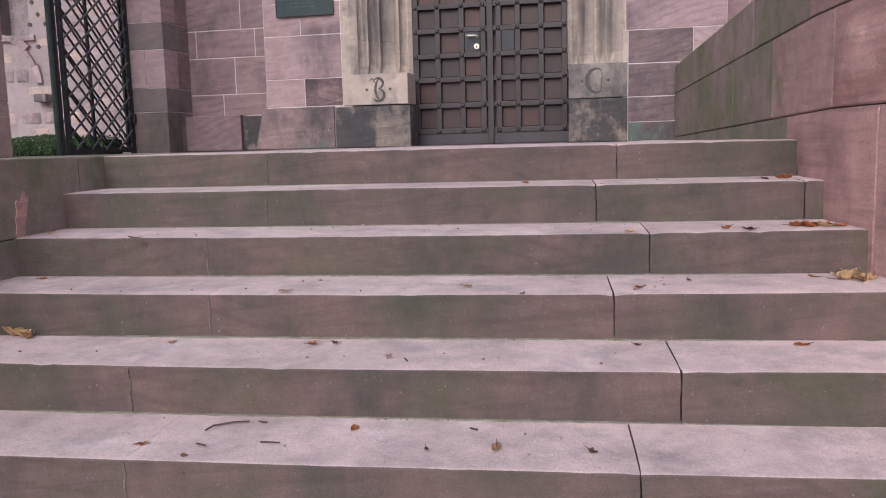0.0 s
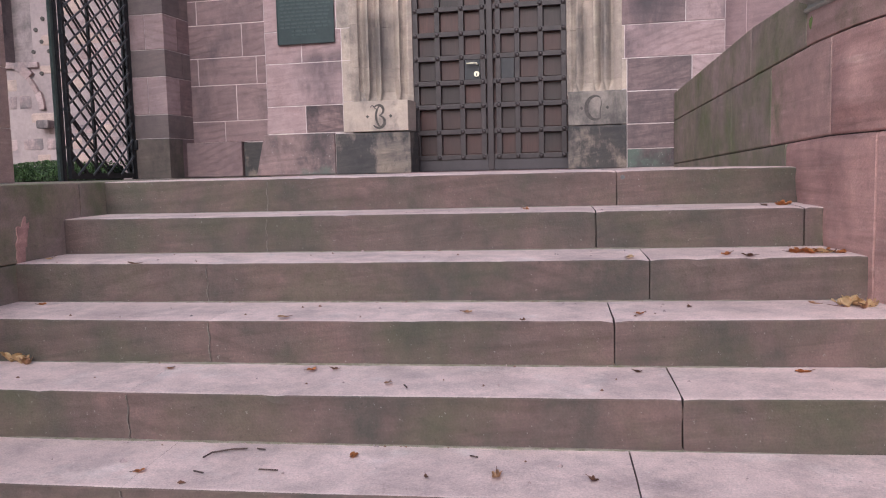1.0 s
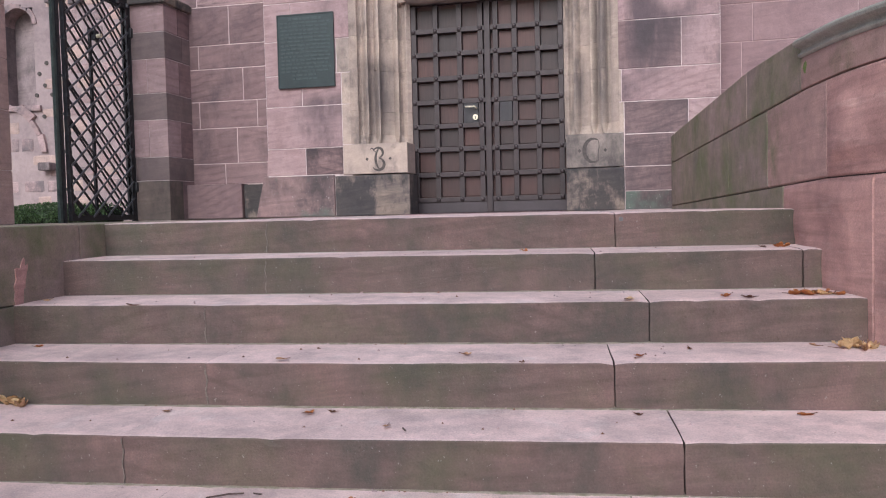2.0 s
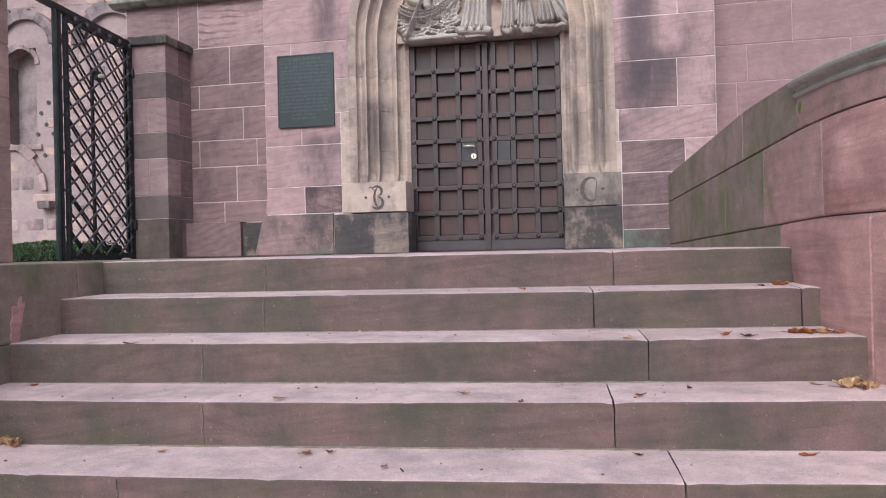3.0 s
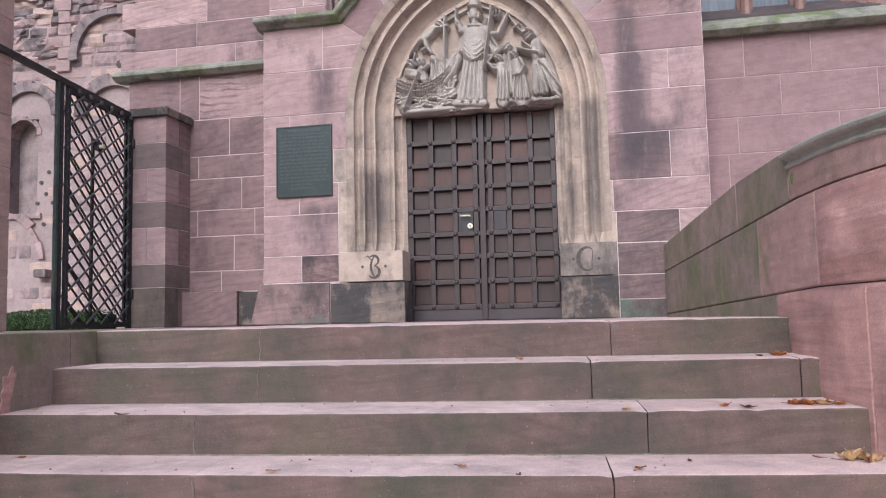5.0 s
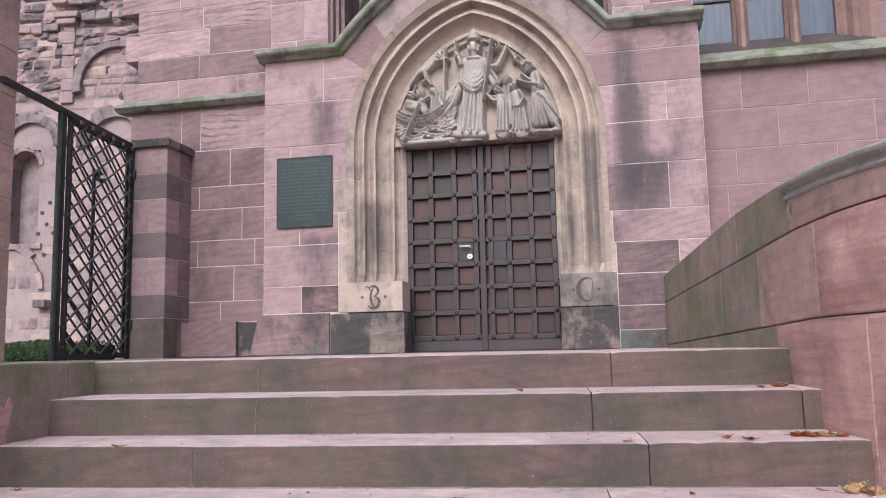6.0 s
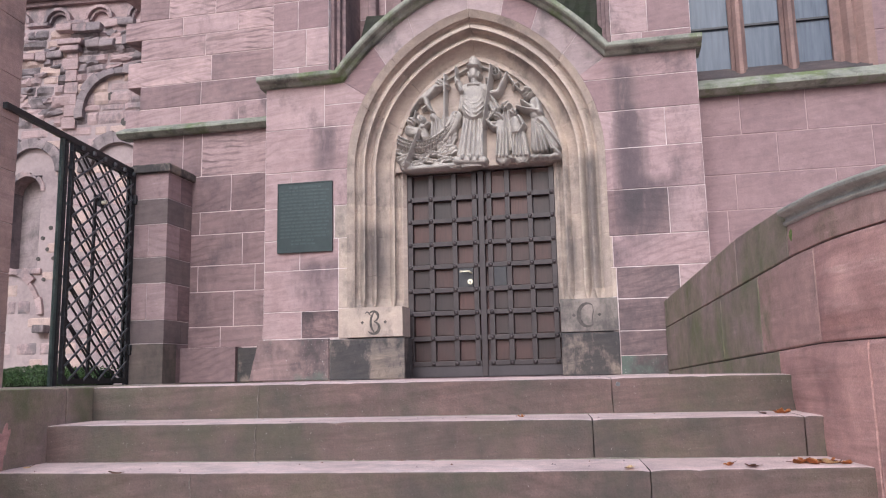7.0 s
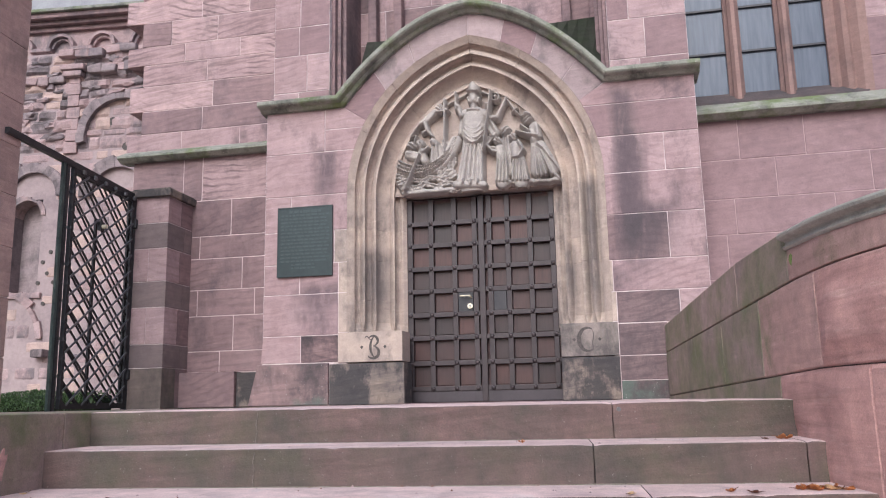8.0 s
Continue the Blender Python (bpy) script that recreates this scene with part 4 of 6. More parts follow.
# ---- parapet on the right ----
def parapet_x(y):
    """Inner face of the parapet: straight along the landing, then flaring round the newel."""
    if y > 3.9:
        return 1.09 + (7.42 - y) * 0.0174
    q = (3.9 - y)
    return 1.151 + 0.02 * q + 0.22 * max(0, q - 0.35) ** 2


def parapet_block(name, y0, y1, z0, z1, mat, parent, lift0=0.0, lift1=0.0, proud=0.0, bulge=0.0):
    """One block of the parapet, following its curve; lift: how far its bed rises at the far and near end."""
    k = max(5, int(abs(y1 - y0) / 0.045))
    rows_z = 19
    verts, faces = [], []
    g = 0.003
    steps = [0.0, 0.007 / (y0 - y1)] + [i / (k - 2) for i in range(1, k - 2)] + [1 - 0.007 / (y0 - y1), 1.0]
    levels = [0.0, 0.02] + [j / (rows_z - 3) for j in range(1, rows_z - 3)] + [0.98, 1.0]
    for i, along in enumerate(steps):
        e = 0.002
        y = y0 - e + (y1 - y0 + 2 * e) * along
        x = parapet_x(y) - proud
        zz0, zz1 = z0(y) + g, z1(y) - g
        for j in range(rows_z):
            q = levels[j]
            zz = zz0 + (zz1 - zz0) * q
            rim = 0 < j < rows_z - 1 and 0 < i < k
            soft_edge = min(1.0, min(along, 1 - along) * (y0 - y1) / 0.14, min(q, 1 - q) * (zz1 - zz0) / 0.09)
            rough = (soft_edge * bulge * (0.5 + noise.noise(Vector((y * 3, zz * 4, 4)))) + soft_edge * bulge * 0.35 * noise.noise(Vector((y * 5.1, zz * 9, 9))) + 0.002 * noise.noise(Vector((y * 9, zz * 9, 2)))) if rim else -0.006
            verts.append((x - rough, y, zz))
        verts.append((x + 0.6, y, zz1))
        verts.append((x + 0.6, y, zz0))
    m = rows_z + 2
    for i in range(k):
        for j in range(m):
            faces.append((i * m + j, i * m + (j + 1) % m, (i + 1) * m + (j + 1) % m, (i + 1) * m + j))
    faces += [tuple(range(m)), tuple(k * m + j for j in range(m))[::-1]]
    b = bmesh.new()
    vv = [b.verts.new(p) for p in verts]
    for q in faces:
        b.faces.new([vv[i] for i in q])
    return part(name, b, mat, parent)


parapet = new("parapet")
tagged(parapet, "stone parapet wall with moulded coping beside the stairs", "parapet", kind="structure")
j1 = lambda y: 1.385 + (7.42 - y) * 0.026 if y > 3.6 else 1.484
j2 = lambda y: 1.765 + min(7.42 - y, 3.6) * 0.036
j3 = lambda y: 2.01 + min(7.42 - y, 2.6) * 0.05
lo = lambda y: LAND - 0.05 if y > EDGE else 0.0
Y_ = [7.42, 5.3, 4.44, 3.576, 2.62, 1.2]
mts = [MOSSY, MOSSY, NEWEL_MOSSY, NEWEL, NEWEL]
for a, c, m in zip(Y_, Y_[1:], mts):
    parapet_block("stone_block", a, c, j1, j2, m, parapet, bulge=0.034 if a < 4 else 0.006)
for a, c, m in ((7.42, 4.85, MOSSY), (4.85, 3.9, MOSSY)):
    parapet_block("stone_block", a, c, j2, j3, m, parapet)
for a, c, m in ((3.9, 2.7, NEWEL_MOSSY), (2.7, 1.2, NEWEL)):
    parapet_block("stone_block", a, c, j2, lambda y: 2.045 - 0.037 * (3.9 - y), m, parapet, bulge=0.018)
for a, c, m in ((7.42, 4.17, MOSSY), (4.17, 3.183, NEWEL), (3.183, 1.2, NEWEL)):
    parapet_block("stone_block", a, c, (lambda y: LAND - 0.1) if a > 5 else (lambda y: LAND - 0.75), j1, m, parapet, bulge=0.018 if a < 5 else 0)
parapet_block("stone_block", 4.2, 1.2, lambda y: 0.0, lambda y: LAND - 0.75, NEWEL, parapet)
parapet_block("core", 7.42, 1.3, lambda y: 0.1, lambda y: 1.93, MORTAR_SHADE, parapet, proud=-0.024)
# rounded coping over the newel
prof = [(0.02, 2.035), (-0.008, 2.042), (-0.014, 2.05), (-0.012, 2.058), (-0.002, 2.064), (0.0, 2.073), (-0.006, 2.082), (-0.026, 2.088), (-0.036, 2.096), (-0.038, 2.108), (-0.03, 2.119), (-0.012, 2.124), (0.12, 2.13), (0.35, 2.13), (0.6, 2.1), (0.6, 2.035)]
for a, c in ((3.9, 2.75), (2.742, 1.2)):
    b = bmesh.new()
    rows = []
    for i in range(13):
        y = a + (c - a) * i / 12
        rows.append([b.verts.new((parapet_x(y) + dx, y, z - 0.037 * (3.9 - y))) for dx, z in prof])
    for r0, r1 in zip(rows, rows[1:]):
        for j in range(len(prof)):
            b.faces.new((r0[j], r0[(j + 1) % len(prof)], r1[(j + 1) % len(prof)], r1[j]))
    b.faces.new(rows[0])
    b.faces.new(rows[-1][::-1])
    part("coping_stone", b, COPING_PALE, parapet, "moulded grey coping")

# a bright moss patch under the end of the coping
b = bmesh.new()
ring = []
for k in range(28):
    a = k * math.tau / 28
    r = 1 + 0.5 * noise.noise(Vector((math.cos(a) * 2, math.sin(a) * 2, 8.3)))
    ring.append((3.83 + 0.045 * r * math.cos(a), 1.985 + 0.045 * r * math.sin(a)))
mid = b.verts.new((parapet_x(3.83) - 0.014, 3.83, 1.985))
rim = [b.verts.new((parapet_x(y) + 0.004, y, z)) for y, z in ring]
for k in range(28):
    b.faces.new((mid, rim[k], rim[(k + 1) % 28]))
part("moss_patch", b, plain("bright moss", (0.1, 0.15, 0.03), (0.2, 0.24, 0.09), 60, 0.95, relief=0.8), parapet, "bright green moss patch")

# ---- plaque ----
plaque = thing("bronze_plaque", "green bronze plaque with raised lines of text", "plaque", FRONT)
part("plate", box(bmesh.new(), -3.25, -2.67, F - 0.03, F - 0.006, 1.262, 1.972, 0.004), BRONZE, plaque)


# ---- carved relief in the tympanum: one plain sculpted mesh ----
GU, GZ = np.meshgrid(np.linspace(-0.87, 0.87, 420), np.linspace(-0.02, 1.24, 304), indexing="ij")
HEIGHT = np.zeros_like(GU)


def limb(x0, z0, x1, z1, r0, r1, rise, base=0.0, folds=0, depth=0.25, flat=1.0):
    """Raises a tapered rounded form from (x0, z0) to (x1, z1); folds: drapery lines along it."""
    dx, dz = x1 - x0, z1 - z0
    ln = max(1e-6, dx * dx + dz * dz)
    q = np.clip(((GU - x0) * dx + (GZ - z0) * dz) / ln, 0, 1)
    r = r0 + (r1 - r0) * q
    side = ((GU - x0) * dz - (GZ - z0) * dx) / math.sqrt(ln)
    d = np.hypot(GU - x0 - q * dx, GZ - z0 - q * dz) / r
    h = rise * np.sqrt(np.clip(1 - d * d, 0, 1)) ** flat + base
    if folds:
        h = h * (1 - depth * (0.5 + 0.5 * np.sin(side / r * folds + 2.3 * q)))
    np.maximum(HEIGHT, np.where(d < 1, h, 0), out=HEIGHT)


def groove(x0, z0, x1, z1, w, depth):
    """Cuts a soft groove along a line into what stands there."""
    dx, dz = x1 - x0, z1 - z0
    q = np.clip(((GU - x0) * dx + (GZ - z0) * dz) / max(1e-6, dx * dx + dz * dz), 0, 1)
    d = np.hypot(GU - x0 - q * dx, GZ - z0 - q * dz) / w
    HEIGHT[:] = np.where(HEIGHT > 0.02, HEIGHT - depth * np.exp(-d * d), HEIGHT)


# the tall middle form: skirt, mantle, sleeves, cap and staff
limb(-0.005, 0.522, -0.04, 0.07, 0.114, 0.143, 0.075, 0.02, 0, 0, 0.4)
limb(-0.088, 0.452, -0.16, 0.091, 0.018, 0.026, 0.04, 0.085)
limb(-0.059, 0.449, -0.12, 0.088, 0.016, 0.023, 0.04, 0.085)
limb(-0.024, 0.446, -0.068, 0.084, 0.018, 0.026, 0.04, 0.085)
limb(0.01, 0.443, -0.017, 0.08, 0.016, 0.023, 0.04, 0.085)
limb(0.051, 0.44, 0.029, 0.077, 0.018, 0.026, 0.04, 0.085)
limb(0.079, 0.437, 0.069, 0.074, 0.016, 0.023, 0.04, 0.085)
limb(-0.068, 0.78, 0.106, 0.763, 0.074, 0.074, 0.09, 0.03)
limb(0.013, 0.742, 0.002, 0.563, 0.120, 0.125, 0.1, 0.045, 0, 0, 0.7)
limb(0.003, 0.575, -0.012, 0.481, 0.108, 0.046, 0.1, 0.05, 0, 0, 0.7)
limb(-0.071, 0.664, -0.052, 0.637, 0.008, 0.009, 0.028, 0.108)
limb(-0.052, 0.637, -0.034, 0.617, 0.009, 0.011, 0.028, 0.113)
limb(-0.034, 0.617, -0.016, 0.604, 0.011, 0.012, 0.028, 0.11800000000000001)
limb(-0.016, 0.604, 0.003, 0.599, 0.012, 0.014, 0.028, 0.123)
limb(0.003, 0.599, 0.022, 0.601, 0.014, 0.012, 0.028, 0.128)
limb(0.022, 0.601, 0.041, 0.61, 0.012, 0.011, 0.028, 0.123)
limb(0.041, 0.61, 0.06, 0.626, 0.011, 0.009, 0.028, 0.11800000000000001)
limb(0.06, 0.626, 0.08, 0.65, 0.009, 0.008, 0.028, 0.113)
limb(-0.089, 0.631, -0.067, 0.598, 0.008, 0.010, 0.028, 0.108)
limb(-0.067, 0.598, -0.044, 0.573, 0.010, 0.012, 0.028, 0.113)
limb(-0.044, 0.573, -0.021, 0.558, 0.012, 0.013, 0.028, 0.11800000000000001)
limb(-0.021, 0.558, 0.002, 0.551, 0.013, 0.015, 0.028, 0.123)
limb(0.002, 0.551, 0.025, 0.553, 0.015, 0.013, 0.028, 0.128)
limb(0.025, 0.553, 0.049, 0.565, 0.013, 0.012, 0.028, 0.123)
limb(0.049, 0.565, 0.072, 0.585, 0.012, 0.010, 0.028, 0.11800000000000001)
limb(0.072, 0.585, 0.096, 0.614, 0.010, 0.008, 0.028, 0.113)
limb(-0.102, 0.593, -0.076, 0.556, 0.009, 0.011, 0.028, 0.108)
limb(-0.076, 0.556, -0.051, 0.528, 0.011, 0.013, 0.028, 0.113)
limb(-0.051, 0.528, -0.025, 0.511, 0.013, 0.014, 0.028, 0.11800000000000001)
limb(-0.025, 0.511, 0.001, 0.504, 0.014, 0.016, 0.028, 0.123)
limb(0.001, 0.504, 0.027, 0.506, 0.016, 0.014, 0.028, 0.128)
limb(0.027, 0.506, 0.053, 0.519, 0.014, 0.013, 0.028, 0.123)
limb(0.053, 0.519, 0.08, 0.542, 0.013, 0.011, 0.028, 0.11800000000000001)
limb(0.08, 0.542, 0.107, 0.574, 0.011, 0.009, 0.028, 0.113)
limb(-0.08, 0.532, -0.06, 0.502, 0.008, 0.010, 0.028, 0.108)
limb(-0.06, 0.502, -0.041, 0.481, 0.010, 0.012, 0.028, 0.113)
limb(-0.041, 0.481, -0.021, 0.468, 0.012, 0.013, 0.028, 0.11800000000000001)
limb(-0.021, 0.468, -0.001, 0.462, 0.013, 0.015, 0.028, 0.123)
limb(-0.001, 0.462, 0.02, 0.464, 0.015, 0.013, 0.028, 0.128)
limb(0.02, 0.464, 0.04, 0.474, 0.013, 0.012, 0.028, 0.123)
limb(0.04, 0.474, 0.061, 0.492, 0.012, 0.010, 0.028, 0.11800000000000001)
limb(0.061, 0.492, 0.082, 0.517, 0.010, 0.008, 0.028, 0.113)
limb(-0.097, 0.782, -0.125, 0.586, 0.040, 0.046, 0.085, 0.03, 4, 0.3, 1.0)
limb(0.129, 0.749, 0.204, 0.557, 0.046, 0.057, 0.085, 0.03, 5, 0.35, 1.0)
limb(0.204, 0.557, 0.132, 0.468, 0.046, 0.023, 0.07, 0.03, 4, 0.3, 1.0)
limb(-0.121, 0.767, -0.153, 0.867, 0.034, 0.029, 0.1, 0.03)
limb(-0.154, 0.855, -0.171, 0.881, 0.026, 0.026, 0.115, 0.03)
limb(-0.172, 0.832, -0.173, 1.015, 0.018, 0.013, 0.11, 0.03)
limb(0.163, 0.716, 0.243, 0.72, 0.040, 0.034, 0.1, 0.02)
limb(0.243, 0.72, 0.317, 0.857, 0.034, 0.026, 0.1, 0.02)
limb(0.317, 0.857, 0.342, 0.915, 0.026, 0.017, 0.1, 0.02)
limb(0.011, 0.875, 0.009, 0.815, 0.034, 0.040, 0.09, 0.05)
limb(-0.044, 0.808, 0.061, 0.798, 0.023, 0.023, 0.125, 0.03)
limb(0.012, 0.905, 0.013, 0.941, 0.051, 0.057, 0.09, 0.075)
limb(-0.046, 0.941, -0.035, 0.892, 0.017, 0.014, 0.09, 0.05)
limb(0.071, 0.93, 0.058, 0.882, 0.017, 0.014, 0.09, 0.05)
limb(0.014, 0.996, 0.016, 1.051, 0.063, 0.057, 0.095, 0.07)
limb(0.016, 1.051, 0.018, 1.124, 0.057, 0.009, 0.095, 0.07)
limb(-0.044, 0.996, 0.072, 0.984, 0.011, 0.011, 0.125, 0.07)
limb(0.194, 0.978, 0.101, 0.376, 0.017, 0.014, 0.16, 0.03)
limb(0.166, 0.835, 0.149, 0.837, 0.023, 0.023, 0.16, 0.03)
limb(0.268, 0.934, 0.263, 0.956, 0.011, 0.011, 0.06, 0.05)
limb(0.263, 0.956, 0.249, 0.973, 0.011, 0.011, 0.06, 0.05)
limb(0.249, 0.973, 0.229, 0.98, 0.011, 0.011, 0.06, 0.05)
limb(0.229, 0.98, 0.209, 0.977, 0.011, 0.011, 0.06, 0.05)
limb(0.209, 0.977, 0.193, 0.963, 0.011, 0.011, 0.06, 0.05)
limb(0.193, 0.963, 0.187, 0.942, 0.011, 0.011, 0.06, 0.05)
limb(0.187, 0.942, 0.192, 0.92, 0.011, 0.011, 0.06, 0.05)
limb(0.192, 0.92, 0.206, 0.904, 0.011, 0.011, 0.06, 0.05)
limb(0.206, 0.904, 0.226, 0.896, 0.011, 0.011, 0.06, 0.05)
limb(0.226, 0.896, 0.247, 0.9, 0.011, 0.011, 0.06, 0.05)
limb(0.247, 0.9, 0.262, 0.913, 0.011, 0.011, 0.06, 0.05)
limb(0.262, 0.913, 0.268, 0.934, 0.011, 0.011, 0.06, 0.05)
limb(0.204, 0.94, 0.251, 0.936, 0.009, 0.009, 0.06, 0.05)
limb(0.228, 0.962, 0.227, 0.914, 0.009, 0.009, 0.06, 0.05)
limb(-0.264, 0.92, -0.055, 1.021, 0.013, 0.013, 0.05, 0.01)
limb(0.091, 1.019, 0.183, 0.979, 0.013, 0.013, 0.05, 0.01)
limb(-0.19, 0.052, 0.085, 0.032, 0.040, 0.040, 0.1, 0.02, 0, 0, 0.3)
limb(-0.12, 0.082, -0.121, 0.053, 0.029, 0.023, 0.13, 0.02)
limb(-0.04, 0.076, -0.041, 0.047, 0.029, 0.023, 0.13, 0.02)
limb(0.029, 0.071, 0.028, 0.042, 0.029, 0.023, 0.13, 0.02)
# the climbing form and the mast
limb(-0.293, 0.954, -0.305, 0.399, 0.021, 0.018, 0.1, 0.02)
limb(-0.307, 0.845, -0.272, 0.842, 0.026, 0.026, 0.1, 0.02)
limb(-0.36, 0.893, -0.342, 0.873, 0.046, 0.046, 0.1, 0.02, 9, 0.22, 1.0)
limb(-0.396, 0.842, -0.505, 0.754, 0.048, 0.040, 0.095, 0.02, 3, 0.2, 1.0)
limb(-0.505, 0.754, -0.589, 0.714, 0.034, 0.029, 0.085, 0.02)
limb(-0.589, 0.714, -0.651, 0.604, 0.026, 0.020, 0.08, 0.02)
limb(-0.505, 0.73, -0.483, 0.655, 0.031, 0.026, 0.085, 0.02)
limb(-0.483, 0.655, -0.537, 0.624, 0.023, 0.017, 0.075, 0.02)
limb(-0.483, 0.655, -0.436, 0.59, 0.023, 0.017, 0.075, 0.02)
limb(-0.385, 0.828, -0.313, 0.834, 0.020, 0.017, 0.1, 0.02)
limb(-0.657, 0.598, -0.687, 0.582, 0.017, 0.011, 0.07, 0.02)
limb(-0.609, 0.606, -0.628, 0.535, 0.015, 0.013, 0.06, 0.02)
# the boat with its crew, the net over the side and the waves
limb(-0.804, 0.309, -0.726, 0.26, 0.063, 0.066, 0.085, 0.02, 0, 0, 0.5)
limb(-0.726, 0.26, -0.632, 0.229, 0.063, 0.066, 0.085, 0.02, 0, 0, 0.5)
limb(-0.632, 0.229, -0.525, 0.226, 0.063, 0.066, 0.085, 0.02, 0, 0, 0.5)
limb(-0.525, 0.226, -0.419, 0.259, 0.063, 0.066, 0.085, 0.02, 0, 0, 0.5)
limb(-0.419, 0.259, -0.324, 0.317, 0.063, 0.066, 0.085, 0.02, 0, 0, 0.5)
limb(-0.324, 0.317, -0.246, 0.406, 0.063, 0.066, 0.085, 0.02, 0, 0, 0.5)
limb(-0.246, 0.406, -0.191, 0.509, 0.063, 0.066, 0.085, 0.02, 0, 0, 0.5)
limb(-0.793, 0.35, -0.716, 0.301, 0.010, 0.010, 0.115, 0.02)
limb(-0.716, 0.301, -0.621, 0.27, 0.010, 0.010, 0.115, 0.02)
limb(-0.621, 0.27, -0.514, 0.267, 0.010, 0.010, 0.115, 0.02)
limb(-0.514, 0.267, -0.408, 0.3, 0.010, 0.010, 0.115, 0.02)
limb(-0.408, 0.3, -0.313, 0.358, 0.010, 0.010, 0.115, 0.02)
limb(-0.313, 0.358, -0.235, 0.447, 0.010, 0.010, 0.115, 0.02)
limb(-0.235, 0.447, -0.18, 0.549, 0.010, 0.010, 0.115, 0.02)
limb(-0.802, 0.314, -0.725, 0.266, 0.010, 0.010, 0.115, 0.02)
limb(-0.725, 0.266, -0.63, 0.235, 0.010, 0.010, 0.115, 0.02)
limb(-0.63, 0.235, -0.524, 0.232, 0.010, 0.010, 0.115, 0.02)
limb(-0.524, 0.232, -0.417, 0.265, 0.010, 0.010, 0.115, 0.02)
limb(-0.417, 0.265, -0.322, 0.323, 0.010, 0.010, 0.115, 0.02)
limb(-0.322, 0.323, -0.244, 0.412, 0.010, 0.010, 0.115, 0.02)
limb(-0.244, 0.412, -0.19, 0.514, 0.010, 0.010, 0.115, 0.02)
limb(-0.811, 0.279, -0.734, 0.231, 0.010, 0.010, 0.115, 0.02)
limb(-0.734, 0.231, -0.64, 0.2, 0.010, 0.010, 0.115, 0.02)
limb(-0.64, 0.2, -0.533, 0.197, 0.010, 0.010, 0.115, 0.02)
limb(-0.533, 0.197, -0.427, 0.23, 0.010, 0.010, 0.115, 0.02)
limb(-0.427, 0.23, -0.332, 0.288, 0.010, 0.010, 0.115, 0.02)
limb(-0.332, 0.288, -0.254, 0.377, 0.010, 0.010, 0.115, 0.02)
limb(-0.254, 0.377, -0.199, 0.479, 0.010, 0.010, 0.115, 0.02)
groove(-0.791, 0.362, -0.816, 0.256, 0.0063, 0.022)
groove(-0.769, 0.348, -0.795, 0.242, 0.0063, 0.022)
groove(-0.748, 0.335, -0.773, 0.229, 0.0063, 0.022)
groove(-0.726, 0.321, -0.751, 0.215, 0.0063, 0.022)
groove(-0.703, 0.309, -0.728, 0.204, 0.0063, 0.022)
groove(-0.676, 0.301, -0.701, 0.195, 0.0063, 0.022)
groove(-0.65, 0.292, -0.675, 0.186, 0.0063, 0.022)
groove(-0.623, 0.283, -0.648, 0.178, 0.0063, 0.022)
groove(-0.594, 0.281, -0.619, 0.176, 0.0063, 0.022)
groove(-0.564, 0.28, -0.589, 0.175, 0.0063, 0.022)
groove(-0.534, 0.279, -0.56, 0.174, 0.0063, 0.022)
groove(-0.505, 0.281, -0.53, 0.176, 0.0063, 0.022)
groove(-0.475, 0.291, -0.5, 0.186, 0.0063, 0.022)
groove(-0.445, 0.3, -0.47, 0.195, 0.0063, 0.022)
groove(-0.415, 0.309, -0.441, 0.204, 0.0063, 0.022)
groove(-0.388, 0.323, -0.413, 0.218, 0.0063, 0.022)
groove(-0.361, 0.339, -0.387, 0.234, 0.0063, 0.022)
groove(-0.335, 0.355, -0.36, 0.25, 0.0063, 0.022)
groove(-0.309, 0.372, -0.334, 0.267, 0.0063, 0.022)
groove(-0.287, 0.397, -0.312, 0.292, 0.0063, 0.022)
groove(-0.265, 0.422, -0.291, 0.317, 0.0063, 0.022)
groove(-0.243, 0.447, -0.269, 0.342, 0.0063, 0.022)
groove(-0.225, 0.474, -0.251, 0.369, 0.0063, 0.022)
groove(-0.21, 0.503, -0.235, 0.397, 0.0063, 0.022)
groove(-0.194, 0.531, -0.22, 0.426, 0.0063, 0.022)
groove(-0.179, 0.56, -0.205, 0.455, 0.0063, 0.022)
limb(-0.664, 0.508, -0.652, 0.495, 0.048, 0.048, 0.095, 0.03, 9, 0.22, 1.0)
limb(-0.562, 0.523, -0.557, 0.504, 0.046, 0.048, 0.095, 0.03, 9, 0.22, 1.0)
limb(-0.426, 0.529, -0.414, 0.516, 0.040, 0.040, 0.085, 0.03)
limb(-0.314, 0.519, -0.285, 0.493, 0.034, 0.034, 0.06, 0.02)
limb(-0.689, 0.419, -0.582, 0.386, 0.051, 0.051, 0.08, 0.02, 3, 0.2, 1.0)
limb(-0.552, 0.432, -0.524, 0.334, 0.046, 0.046, 0.09, 0.02, 3, 0.25, 1.0)
limb(-0.474, 0.461, -0.534, 0.418, 0.023, 0.020, 0.1, 0.02)
limb(-0.403, 0.491, -0.417, 0.337, 0.051, 0.063, 0.085, 0.02, 6, 0.4, 1.0)
limb(-0.344, 0.474, -0.335, 0.366, 0.034, 0.034, 0.075, 0.02, 4, 0.3, 1.0)
limb(-0.226, 0.512, -0.193, 0.437, 0.046, 0.046, 0.07, 0.02, 5, 0.3, 1.0)
limb(-0.558, 0.384, -0.705, 0.05, 0.014, 0.017, 0.14, 0.02)
limb(-0.699, 0.05, -0.723, 0.016, 0.026, 0.017, 0.13, 0.02)
